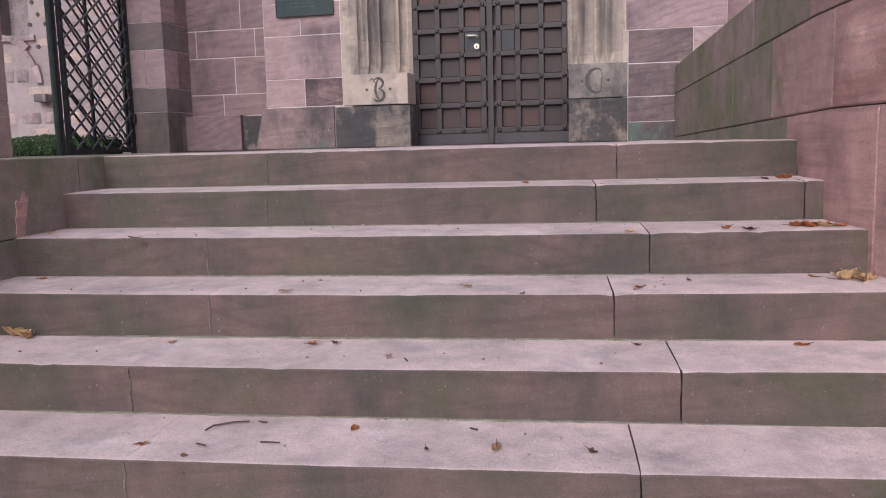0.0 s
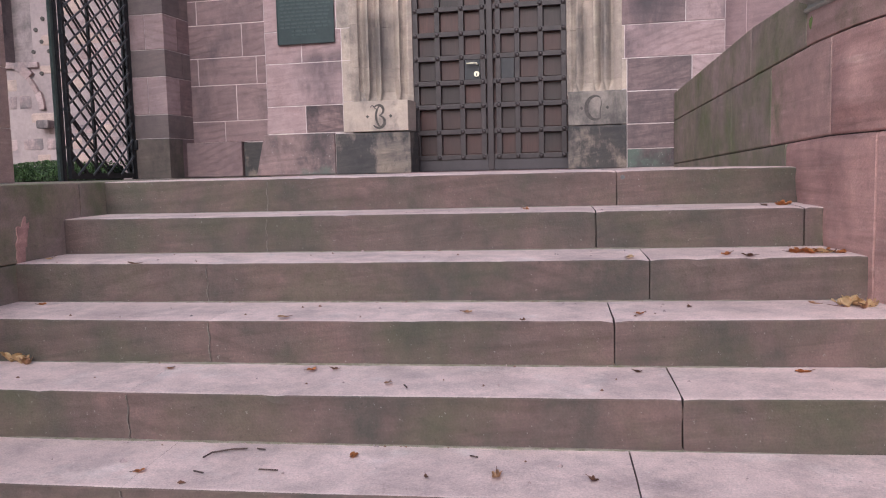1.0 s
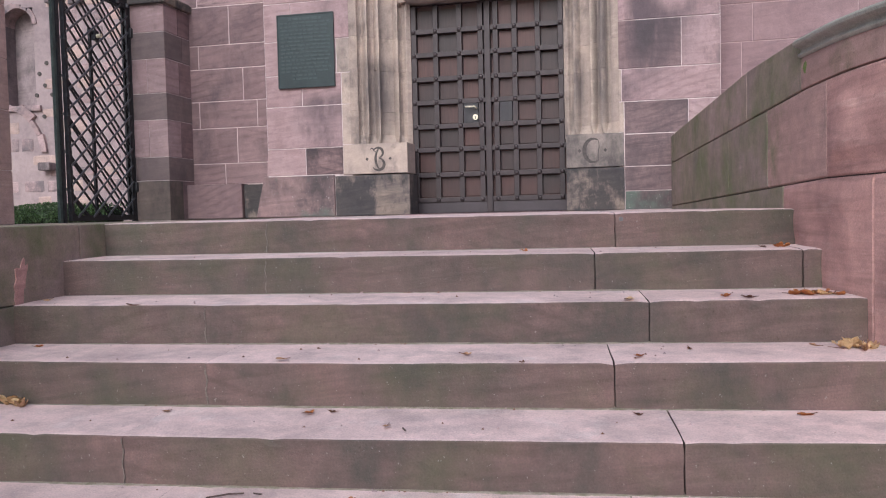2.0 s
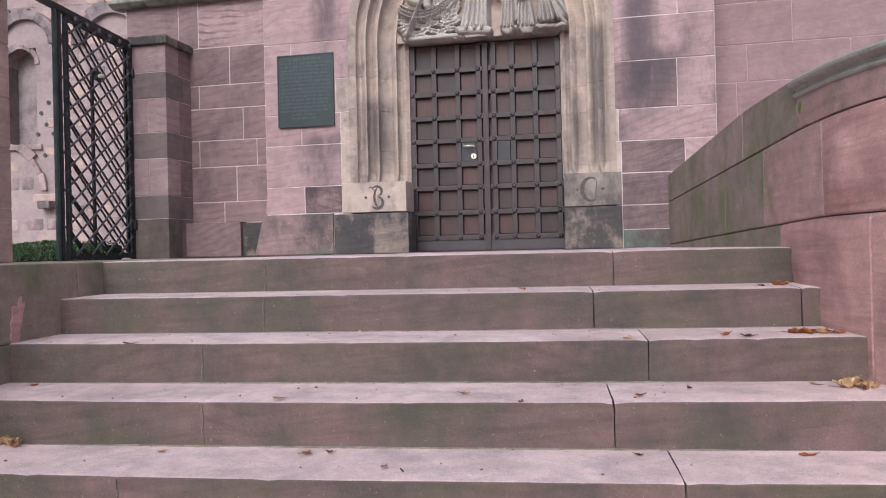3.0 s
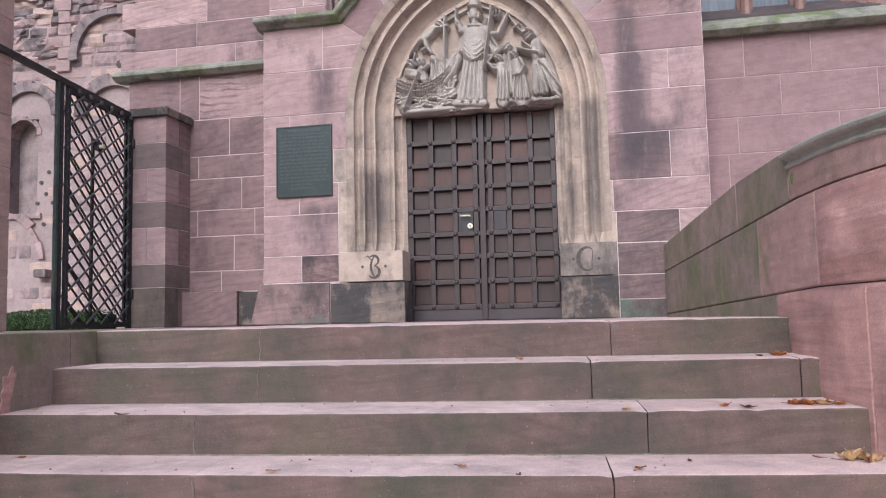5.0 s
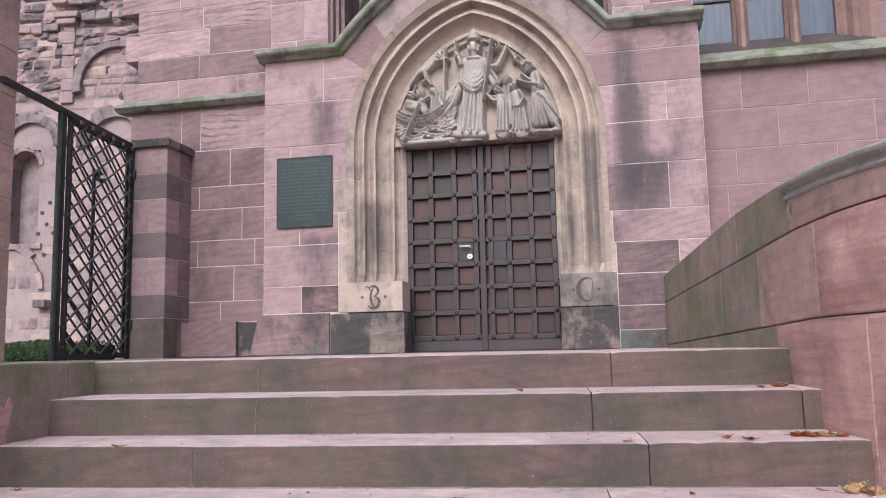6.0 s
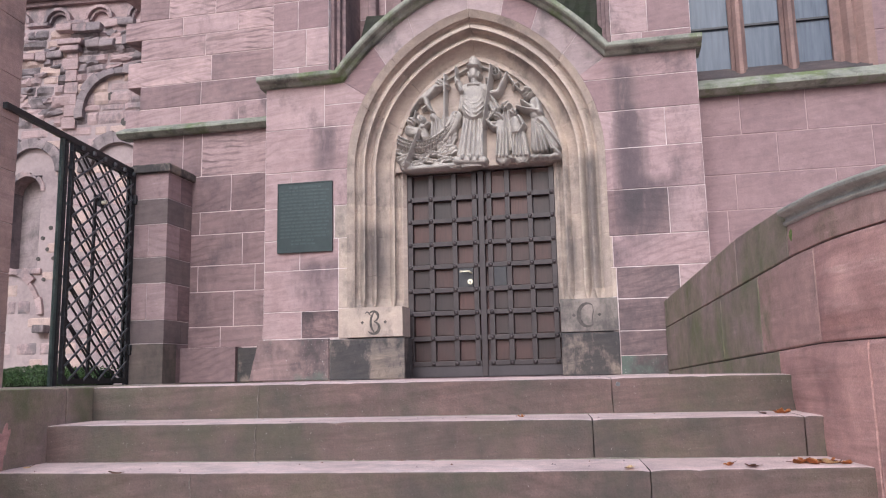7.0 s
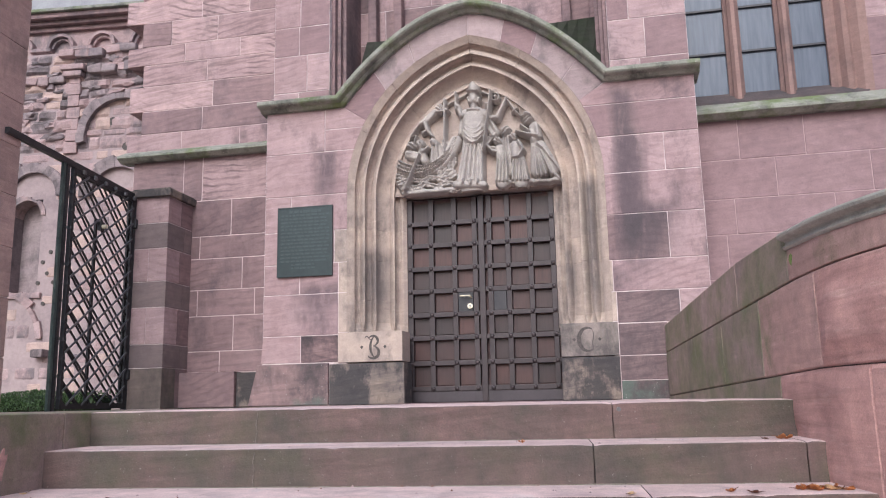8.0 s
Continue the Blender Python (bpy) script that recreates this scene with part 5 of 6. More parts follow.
limb(-0.823, 0.206, -0.756, 0.181, 0.031, 0.031, 0.06, 0.02, 3, 0.4, 1.0)
limb(-0.756, 0.181, -0.689, 0.185, 0.031, 0.031, 0.06, 0.02, 3, 0.4, 1.0)
limb(-0.689, 0.185, -0.622, 0.215, 0.031, 0.031, 0.06, 0.02, 3, 0.4, 1.0)
limb(-0.622, 0.215, -0.556, 0.205, 0.031, 0.031, 0.06, 0.02, 3, 0.4, 1.0)
limb(-0.556, 0.205, -0.491, 0.186, 0.031, 0.031, 0.06, 0.02, 3, 0.4, 1.0)
limb(-0.491, 0.186, -0.424, 0.211, 0.031, 0.031, 0.06, 0.02, 3, 0.4, 1.0)
limb(-0.424, 0.211, -0.359, 0.225, 0.031, 0.031, 0.06, 0.02, 3, 0.4, 1.0)
limb(-0.359, 0.225, -0.294, 0.201, 0.031, 0.031, 0.06, 0.02, 3, 0.4, 1.0)
limb(-0.294, 0.201, -0.228, 0.204, 0.031, 0.031, 0.06, 0.02, 3, 0.4, 1.0)
limb(-0.806, 0.12, -0.739, 0.136, 0.029, 0.029, 0.072, 0.02, 3, 0.4, 1.0)
limb(-0.739, 0.136, -0.672, 0.156, 0.029, 0.029, 0.072, 0.02, 3, 0.4, 1.0)
limb(-0.672, 0.156, -0.606, 0.133, 0.029, 0.029, 0.072, 0.02, 3, 0.4, 1.0)
limb(-0.606, 0.133, -0.54, 0.125, 0.029, 0.029, 0.072, 0.02, 3, 0.4, 1.0)
limb(-0.54, 0.125, -0.474, 0.154, 0.029, 0.029, 0.072, 0.02, 3, 0.4, 1.0)
limb(-0.474, 0.154, -0.408, 0.151, 0.029, 0.029, 0.072, 0.02, 3, 0.4, 1.0)
limb(-0.408, 0.151, -0.343, 0.126, 0.029, 0.029, 0.072, 0.02, 3, 0.4, 1.0)
limb(-0.343, 0.126, -0.278, 0.142, 0.029, 0.029, 0.072, 0.02, 3, 0.4, 1.0)
limb(-0.278, 0.142, -0.212, 0.162, 0.029, 0.029, 0.072, 0.02, 3, 0.4, 1.0)
limb(-0.788, 0.091, -0.721, 0.094, 0.029, 0.029, 0.06, 0.02, 3, 0.4, 1.0)
limb(-0.721, 0.094, -0.655, 0.066, 0.029, 0.029, 0.06, 0.02, 3, 0.4, 1.0)
limb(-0.655, 0.066, -0.589, 0.072, 0.029, 0.029, 0.06, 0.02, 3, 0.4, 1.0)
limb(-0.589, 0.072, -0.523, 0.096, 0.029, 0.029, 0.06, 0.02, 3, 0.4, 1.0)
limb(-0.523, 0.096, -0.457, 0.076, 0.029, 0.029, 0.06, 0.02, 3, 0.4, 1.0)
limb(-0.457, 0.076, -0.392, 0.059, 0.029, 0.029, 0.06, 0.02, 3, 0.4, 1.0)
limb(-0.392, 0.059, -0.326, 0.083, 0.029, 0.029, 0.06, 0.02, 3, 0.4, 1.0)
limb(-0.326, 0.083, -0.261, 0.087, 0.029, 0.029, 0.06, 0.02, 3, 0.4, 1.0)
limb(-0.261, 0.087, -0.197, 0.059, 0.029, 0.029, 0.06, 0.02, 3, 0.4, 1.0)
limb(-0.771, 0.036, -0.704, 0.018, 0.026, 0.026, 0.072, 0.02, 3, 0.4, 1.0)
limb(-0.704, 0.018, -0.638, 0.029, 0.026, 0.026, 0.072, 0.02, 3, 0.4, 1.0)
limb(-0.638, 0.029, -0.572, 0.035, 0.026, 0.026, 0.072, 0.02, 3, 0.4, 1.0)
limb(-0.572, 0.035, -0.507, 0.014, 0.026, 0.026, 0.072, 0.02, 3, 0.4, 1.0)
limb(-0.507, 0.014, -0.441, 0.011, 0.026, 0.026, 0.072, 0.02, 3, 0.4, 1.0)
limb(-0.441, 0.011, -0.375, 0.026, 0.026, 0.026, 0.072, 0.02, 3, 0.4, 1.0)
limb(-0.375, 0.026, -0.31, 0.015, 0.026, 0.026, 0.072, 0.02, 3, 0.4, 1.0)
limb(-0.31, 0.015, -0.246, -0.002, 0.026, 0.026, 0.072, 0.02, 3, 0.4, 1.0)
limb(-0.246, -0.002, -0.181, 0.009, 0.026, 0.026, 0.072, 0.02, 3, 0.4, 1.0)
limb(-0.375, 0.12, -0.321, 0.169, 0.029, 0.029, 0.05, 0.02, 3, 0.4, 1.0)
limb(-0.321, 0.169, -0.267, 0.235, 0.029, 0.029, 0.05, 0.02, 3, 0.4, 1.0)
limb(-0.268, 0.218, -0.213, 0.302, 0.029, 0.029, 0.05, 0.02, 3, 0.4, 1.0)
limb(-0.374, 0.155, -0.32, 0.204, 0.029, 0.029, 0.060000000000000005, 0.02, 3, 0.4, 1.0)
limb(-0.32, 0.204, -0.267, 0.271, 0.029, 0.029, 0.060000000000000005, 0.02, 3, 0.4, 1.0)
limb(-0.267, 0.253, -0.213, 0.337, 0.029, 0.029, 0.060000000000000005, 0.02, 3, 0.4, 1.0)
limb(-0.373, 0.19, -0.32, 0.239, 0.029, 0.029, 0.07, 0.02, 3, 0.4, 1.0)
limb(-0.32, 0.239, -0.266, 0.306, 0.029, 0.029, 0.07, 0.02, 3, 0.4, 1.0)
limb(-0.266, 0.288, -0.212, 0.373, 0.029, 0.029, 0.07, 0.02, 3, 0.4, 1.0)
# the huddled group
limb(0.313, 0.577, 0.331, 0.587, 0.051, 0.046, 0.1, 0.03, 9, 0.22, 1.0)
limb(0.235, 0.477, 0.246, 0.464, 0.046, 0.046, 0.115, 0.03, 9, 0.22, 1.0)
limb(0.39, 0.504, 0.395, 0.492, 0.048, 0.046, 0.115, 0.03, 9, 0.22, 1.0)
limb(0.255, 0.387, 0.269, 0.291, 0.057, 0.057, 0.095, 0.03)
limb(0.327, 0.498, 0.322, 0.17, 0.051, 0.068, 0.06, 0.02, 6, 0.4, 0.5)
limb(0.276, 0.314, 0.272, 0.046, 0.057, 0.068, 0.08, 0.02, 0, 0, 0.4)
limb(0.409, 0.409, 0.433, 0.278, 0.063, 0.063, 0.1, 0.02)
limb(0.438, 0.277, 0.463, 0.043, 0.063, 0.080, 0.08, 0.02, 0, 0, 0.4)
limb(0.242, 0.341, 0.216, 0.056, 0.011, 0.015, 0.045, 0.085)
limb(0.271, 0.338, 0.25, 0.054, 0.011, 0.015, 0.045, 0.085)
limb(0.299, 0.336, 0.284, 0.051, 0.011, 0.015, 0.045, 0.085)
limb(0.322, 0.334, 0.323, 0.048, 0.011, 0.015, 0.045, 0.085)
limb(0.393, 0.258, 0.38, 0.055, 0.011, 0.015, 0.045, 0.085)
limb(0.421, 0.255, 0.419, 0.052, 0.011, 0.015, 0.045, 0.085)
limb(0.454, 0.253, 0.458, 0.049, 0.011, 0.015, 0.045, 0.085)
limb(0.482, 0.25, 0.502, 0.046, 0.011, 0.015, 0.045, 0.085)
limb(0.499, 0.249, 0.53, 0.044, 0.011, 0.015, 0.045, 0.085)
limb(0.45, 0.44, 0.492, 0.355, 0.026, 0.026, 0.125, 0.02)
limb(0.492, 0.355, 0.45, 0.282, 0.024, 0.021, 0.13, 0.02)
limb(0.45, 0.282, 0.382, 0.276, 0.018, 0.015, 0.13, 0.02)
limb(0.131, 0.433, 0.186, 0.369, 0.026, 0.026, 0.09, 0.02)
limb(0.186, 0.369, 0.288, 0.343, 0.026, 0.023, 0.1, 0.02)
limb(0.165, 0.406, 0.233, 0.4, 0.023, 0.023, 0.09, 0.02)
# the bent form in a cloak with a blade overhead
limb(0.538, 0.668, 0.561, 0.678, 0.048, 0.048, 0.105, 0.03, 9, 0.22, 1.0)
limb(0.529, 0.723, 0.585, 0.705, 0.029, 0.026, 0.12, 0.03)
limb(0.488, 0.697, 0.511, 0.707, 0.017, 0.017, 0.1, 0.03)
limb(0.614, 0.59, 0.62, 0.46, 0.063, 0.063, 0.1, 0.03, 4, 0.2, 1.0)
limb(0.636, 0.577, 0.654, 0.469, 0.034, 0.040, 0.125, 0.02)
limb(0.649, 0.481, 0.565, 0.501, 0.029, 0.024, 0.13, 0.02)
limb(0.565, 0.501, 0.432, 0.548, 0.024, 0.017, 0.12, 0.02)
limb(0.556, 0.549, 0.479, 0.615, 0.023, 0.017, 0.1, 0.02)
limb(0.619, 0.437, 0.64, 0.145, 0.057, 0.091, 0.075, 0.02, 0, 0, 0.5)
limb(0.661, 0.387, 0.805, 0.131, 0.063, 0.051, 0.09, 0.02, 0, 0, 0.5)
limb(0.605, 0.368, 0.621, 0.077, 0.013, 0.018, 0.05, 0.085)
limb(0.626, 0.343, 0.665, 0.074, 0.013, 0.018, 0.05, 0.085)
limb(0.647, 0.318, 0.709, 0.082, 0.013, 0.018, 0.05, 0.085)
limb(0.67, 0.328, 0.759, 0.089, 0.013, 0.018, 0.05, 0.085)
limb(0.64, 0.4, 0.757, 0.274, 0.023, 0.014, 0.11, 0.03)
limb(0.683, 0.361, 0.848, 0.105, 0.017, 0.014, 0.12, 0.03)
limb(0.734, 0.253, 0.803, 0.086, 0.034, 0.040, 0.08, 0.02, 4, 0.3, 1.0)
limb(0.342, 0.915, 0.418, 0.787, 0.014, 0.015, 0.07, 0.02)
limb(0.394, 0.765, 0.447, 0.808, 0.013, 0.013, 0.075, 0.02)
limb(0.429, 0.774, 0.494, 0.702, 0.013, 0.009, 0.07, 0.02)
limb(0.782, 0.099, 0.834, 0.037, 0.023, 0.023, 0.09, 0.02)
# the ragged ground line under them
limb(0.221, 0.039, 0.272, 0.04, 0.024, 0.024, 0.085, 0.01, 0, 0, 0.4)
limb(0.273, 0.03, 0.324, 0.031, 0.024, 0.024, 0.085, 0.01, 0, 0, 0.4)
limb(0.325, 0.044, 0.376, 0.041, 0.024, 0.024, 0.085, 0.01, 0, 0, 0.4)
limb(0.377, 0.035, 0.427, 0.045, 0.024, 0.024, 0.085, 0.01, 0, 0, 0.4)
limb(0.428, 0.027, 0.478, 0.032, 0.024, 0.024, 0.085, 0.01, 0, 0, 0.4)
limb(0.48, 0.041, 0.53, 0.028, 0.024, 0.024, 0.085, 0.01, 0, 0, 0.4)
limb(0.531, 0.032, 0.581, 0.04, 0.024, 0.024, 0.085, 0.01, 0, 0, 0.4)
limb(0.582, 0.024, 0.632, 0.038, 0.024, 0.024, 0.085, 0.01, 0, 0, 0.4)
limb(0.633, 0.038, 0.683, 0.025, 0.024, 0.024, 0.085, 0.01, 0, 0, 0.4)
limb(0.684, 0.029, 0.734, 0.027, 0.024, 0.024, 0.085, 0.01, 0, 0, 0.4)
limb(0.734, 0.021, 0.785, 0.038, 0.024, 0.024, 0.085, 0.01, 0, 0, 0.4)
limb(0.786, 0.034, 0.835, 0.03, 0.024, 0.024, 0.085, 0.01, 0, 0, 0.4)
limb(-0.741, 0.005, -0.688, 0.007, 0.026, 0.026, 0.075, 0.01, 0, 0, 0.4)
limb(-0.688, 0.006, -0.635, 0.008, 0.026, 0.026, 0.075, 0.01, 0, 0, 0.4)
limb(-0.635, 0.007, -0.582, 0.009, 0.026, 0.026, 0.075, 0.01, 0, 0, 0.4)
limb(-0.582, 0.008, -0.529, 0.01, 0.026, 0.026, 0.075, 0.01, 0, 0, 0.4)
limb(-0.529, 0.009, -0.476, 0.011, 0.026, 0.026, 0.075, 0.01, 0, 0, 0.4)
limb(-0.476, 0.009, -0.423, 0.011, 0.026, 0.026, 0.075, 0.01, 0, 0, 0.4)
limb(-0.424, 0.01, -0.371, 0.012, 0.026, 0.026, 0.075, 0.01, 0, 0, 0.4)
limb(-0.371, 0.011, -0.319, 0.013, 0.026, 0.026, 0.075, 0.01, 0, 0, 0.4)
limb(-0.319, 0.012, -0.266, 0.014, 0.026, 0.026, 0.075, 0.01, 0, 0, 0.4)
limb(-0.266, 0.013, -0.214, 0.014, 0.026, 0.026, 0.075, 0.01, 0, 0, 0.4)
inside = np.hypot(np.abs(GU) + CEN, np.clip(GZ + 0.06, 0, None)) < 0.86 + CEN
HEIGHT = np.where(inside, HEIGHT, 0)
soft_h = HEIGHT.copy()
soft_h[1:-1, 1:-1] = (4 * HEIGHT[1:-1, 1:-1] + HEIGHT[:-2, 1:-1] + HEIGHT[2:, 1:-1] + HEIGHT[1:-1, :-2] + HEIGHT[1:-1, 2:]) / 8
rough_n = np.random.RandomState(5).normal(0, 0.0009, soft_h.shape) + 0.0014 * np.sin(GU * 160 + 3 * np.sin(GZ * 40)) * np.sin(GZ * 110 + 2 * np.sin(GU * 50))
solid = soft_h > 0.006
verts, faces, index = [], [], {}


def relief_vert(i, j):
    if (i, j) not in index:
        index[(i, j)] = len(verts)
        verts.append((U0 + GU[i, j], F + 0.322 - 1.25 * (soft_h[i, j] + rough_n[i, j] * (soft_h[i, j] > 0.01)), 2.10 + GZ[i, j]))
    return index[(i, j)]


for i in range(GU.shape[0] - 1):
    for j in range(GU.shape[1] - 1):
        if solid[i:i + 2, j:j + 2].any():
            faces.append((relief_vert(i, j), relief_vert(i + 1, j), relief_vert(i + 1, j + 1), relief_vert(i, j + 1)))
me = mesh_from("carved_relief", verts, faces, RELIEF)
for p in me.polygons:
    p.use_smooth = True
relief = new("carved_relief", me)
relief.matrix_world = FRONT
tagged(relief, "grey stone relief carving with boat and robed forms over the door", "relief")


# ---- letters on the jamb blocks: flat dark strokes paint the shade in their cuts ----
CUT_SHADE = plain("painted shade of cuts and holes", (0.05, 0.043, 0.043), (0.11, 0.095, 0.088), 40, 0.9)
def swelling(b, pts, thin, thick, y):
    """A flat stroke along a curve, thin at its ends and thick in its middle."""
    k = len(pts)
    left, right = [], []
    for i, p in enumerate(pts):
        d = (Vector(pts[min(k - 1, i + 1)]) - Vector(pts[max(0, i - 1)])).normalized()
        w = 0.5 * (thin + (thick - thin) * math.sin(math.pi * i / (k - 1)))
        left.append(b.verts.new((p[0] - d.y * w, y, p[1] + d.x * w)))
        right.append(b.verts.new((p[0] + d.y * w, y, p[1] - d.x * w)))
    for i in range(k - 1):
        b.faces.new((left[i], left[i + 1], right[i + 1], right[i]))


def arc(cu, cz, ru, rz, a0, a1, k=14):
    return [(cu + ru * math.cos(a0 + (a1 - a0) * i / k), cz + rz * math.sin(a0 + (a1 - a0) * i / k)) for i in range(k + 1)]


def uncial(letter, u, z, parent):
    b, y = bmesh.new(), F - 0.0175
    if letter == "B":
        swelling(b, arc(u + 0.075, z, 0.105, 0.13, 2.25, 4.05), 0.008, 0.024, y)
        swelling(b, arc(u - 0.005, z + 0.057, 0.05, 0.048, 2.6, -1.45), 0.007, 0.026, y - 0.0002)
        swelling(b, arc(u - 0.005, z - 0.052, 0.06, 0.057, 1.45, -2.6), 0.007, 0.03, y - 0.0004)
        swelling(b, [(u - 0.085 + 0.01 * q, z + 0.085 + 0.018 * math.sin(q * 0.8)) for q in range(7)], 0.006, 0.012, y - 0.0006)
    else:
        swelling(b, arc(u + 0.01, z, 0.082, 0.105, 1.0, 5.3, 22), 0.008, 0.036, y)
        swelling(b, [(u + 0.055 + 0.005 * math.sin(q * 0.7), z + 0.085 - 0.17 * q / 9) for q in range(10)], 0.004, 0.009, y - 0.0002)
    part("letter_shade", b, CUT_SHADE, parent)


for letter, u, z in (("B", -2.255, 0.545), ("C", -0.235, 0.545)):
    uncial(letter, u, z, portal)
    for s in (-1, 1):
        b = bmesh.new()
        c = u + s * 0.115
        vs = [b.verts.new((c + 0.017 * math.cos(a), F - 0.018, z + 0.017 * math.sin(a))) for a in (0, math.pi / 2, math.pi, 3 * math.pi / 2)]
        mid = b.verts.new((c, F - 0.0165, z))
        for i in range(4):
            b.faces.new((vs[i], vs[(i + 1) % 4], mid))
        part("carved_dot", b, CUT_SHADE, portal)

# ---- text lines on the plaque: too small to read, so plain raised bars ----
rw = random.Random(71)
part("rim", box(box(box(box(bmesh.new(), -3.25, -3.24, F - 0.036, F - 0.028, 1.262, 1.972), -2.68, -2.67, F - 0.036, F - 0.028, 1.262, 1.972), -3.24, -2.68, F - 0.036, F - 0.028, 1.962, 1.972), -3.24, -2.68, F - 0.036, F - 0.028, 1.262, 1.272), BRONZE, plaque)
for row in range(17):
    z = 1.925 - row * 0.036
    a, e = (-3.13, -2.79) if row == 0 else (-3.215, -2.705) if row < 15 else (-3.1, -2.85)
    u = a
    b = bmesh.new()
    while u < e - 0.02:
        w = min(rw.uniform(0.02, 0.075), e - u)
        h = 0.0075 if row else 0.011
        box(b, u, u + w, F - 0.0335, F - 0.029, z - h, z + h)
        u += w + 0.012
    part("text_line", b, BRONZE_LIGHT, plaque)

# ---- cheek wall of the stairs on the terrace side ----
cheek = new("cheek_wall")
tagged(cheek, "low algae stained sandstone wall flanking the stairs", "wall", kind="structure")
rc = random.Random(81)
for z0, z1, ys in ((LAND - 0.345, LAND, (1.0, 1.9, 3.02, 3.74, 4.4)), (LAND - 0.86, LAND - 0.345, (1.0, 2.1, 3.3, 4.4)), (0.0, LAND - 0.86, (1.0, 2.4, 4.4))):
    for y0, y1 in zip(ys, ys[1:]):
        b = box(bmesh.new(), XL - 0.6, XL - rc.uniform(0.0, 0.004), y0 + 0.003, y1 - 0.003, z0 + 0.002, z1 - (0.0 if z1 == LAND else 0.002), 0.008)
        part("stone_block", b, MOSSY, cheek)
b = bmesh.new()
ring = []
for k in range(36):
    a = k * math.tau / 36
    r = 0.055 * (1 + 0.7 * noise.noise(Vector((math.cos(a) * 1.6, math.sin(a) * 1.6, 3.1))) + 0.25 * noise.noise(Vector((math.cos(a) * 6, math.sin(a) * 6, 1.7))))
    ring.append((3.27 + 0.75 * r * math.cos(a) + 0.35 * r * math.sin(a), 1.115 + 1.7 * r * math.sin(a)))
lo = [b.verts.new((XL - 0.02, y, z)) for y, z in ring]
hi = [b.verts.new((XL + 0.002, y, z)) for y, z in ring]
b.faces.new(hi)
for k in range(36):
    b.faces.new((lo[k], lo[(k + 1) % 36], hi[(k + 1) % 36], hi[k]))
part("spalled_patch", b, NEWEL, cheek, "freshly spalled red patch")

# ---- the ruin behind the gate ----
RY = 16.0
b = box(bmesh.new(), -16, -11.42, RY + 0.012, RY + 1.2, 0.5, 9.3)
box(b, -10.72, -6.0, RY + 0.012, RY + 1.2, 0.5, 9.3)
box(b, -11.42, -10.72, RY + 0.012, RY + 1.2, 0.5, 3.8)
box(b, -11.42, -10.72, RY + 0.012, RY + 1.2, 5.9, 9.3)
box(b, -11.6, -10.5, RY + 0.42, RY + 1.3, 3.5, 6.1)
ruin = wall("ruin_wall", b, RUIN_MORTAR, "ruined abbey wall of mixed pale sandstone with arches", Matrix(), "ruin")
rr = random.Random(91)


def in_void(x, z):
    if -11.42 < x < -10.72 and 3.8 < z < 5.9:
        return z < 5.55 or (x + 11.07) ** 2 + (z - 5.55) ** 2 < 0.36 ** 2
    return False


def ruin_stone(x0, x1, z0, z1, y, mat, bulge=0.02):
    """A stone of the ruin with a worn, uneven face; the larger the bulge, the more it has crumbled."""
    nu, nz = 6, 4
    verts, faces = [], []
    rag = 0.03 if bulge > 0.01 else 0.008
    seed = rr.uniform(0, 50)
    for i in range(nu + 1):
        for j in range(nz + 1):
            p, q = i / nu, j / nz
            x, z = x0 + (x1 - x0) * p, z0 + (z1 - z0) * q
            edge = min(min(p, 1 - p) * (x1 - x0), min(q, 1 - q) * (z1 - z0))
            round_off = min(1.0, edge / (0.05 if bulge > 0.01 else 0.012)) ** 0.6
            n1 = noise.noise(Vector((x * 2.6 + seed, z * 3.4, seed)))
            n2 = noise.noise(Vector((x * 7 + seed, z * 8, 3)))
            shift = rag * noise.noise(Vector((x * 5, z * 5, seed + 9)))
            verts.append((x + (shift if i in (0, nu) else 0), y + 0.03 - (0.03 + bulge * (0.8 + 2.0 * n1 + 1.0 * n2)) * round_off, z + (shift if j in (0, nz) else 0)))
    m = nz + 1
    for i in range(nu):
        for j in range(nz):
            faces.append((i * m + j, (i + 1) * m + j, (i + 1) * m + j + 1, i * m + j + 1))
    ob = new("ruin_stone", mesh_from("ruin_stone", verts, faces, mat))
    ob.parent = ruin


z = 0.9
while z < 9.2:
    h = rr.uniform(0.24, 0.42) if z < 6.9 else rr.uniform(0.15, 0.3)
    x = -12.6 + rr.uniform(0, 0.3)
    while x < -7.6:
        w = rr.uniform(0.3, 0.85) if z < 6.9 else rr.uniform(0.18, 0.6)
        if not any(in_void(x + w * q, z + h * p) for q in (0, 0.25, 0.5, 0.75, 1) for p in (0, 0.5, 1)):
            upper = z > 6.9
            y = RY + (rr.uniform(-0.04, 0.01) if upper else 0.002)
            hollow = (x + w / 2 + 9.0) ** 2 + (max(z, 7.25) - 7.25) ** 2 < 0.75 ** 2 and z > 6.3
            crumbled = upper and not hollow
            if not (z < 6.6 and rr.random() < 0.45):
                ruin_stone(x, x + w, z, z + h, y, rr.choice([RUIN, RUIN, RUIN_GREY, RUIN_GREY, RUIN_OCHRE]) if crumbled else rr.choice([RUIN, RUIN, RUIN_OCHRE]), 0.03 if crumbled else 0.003)
        x += w
    z += h


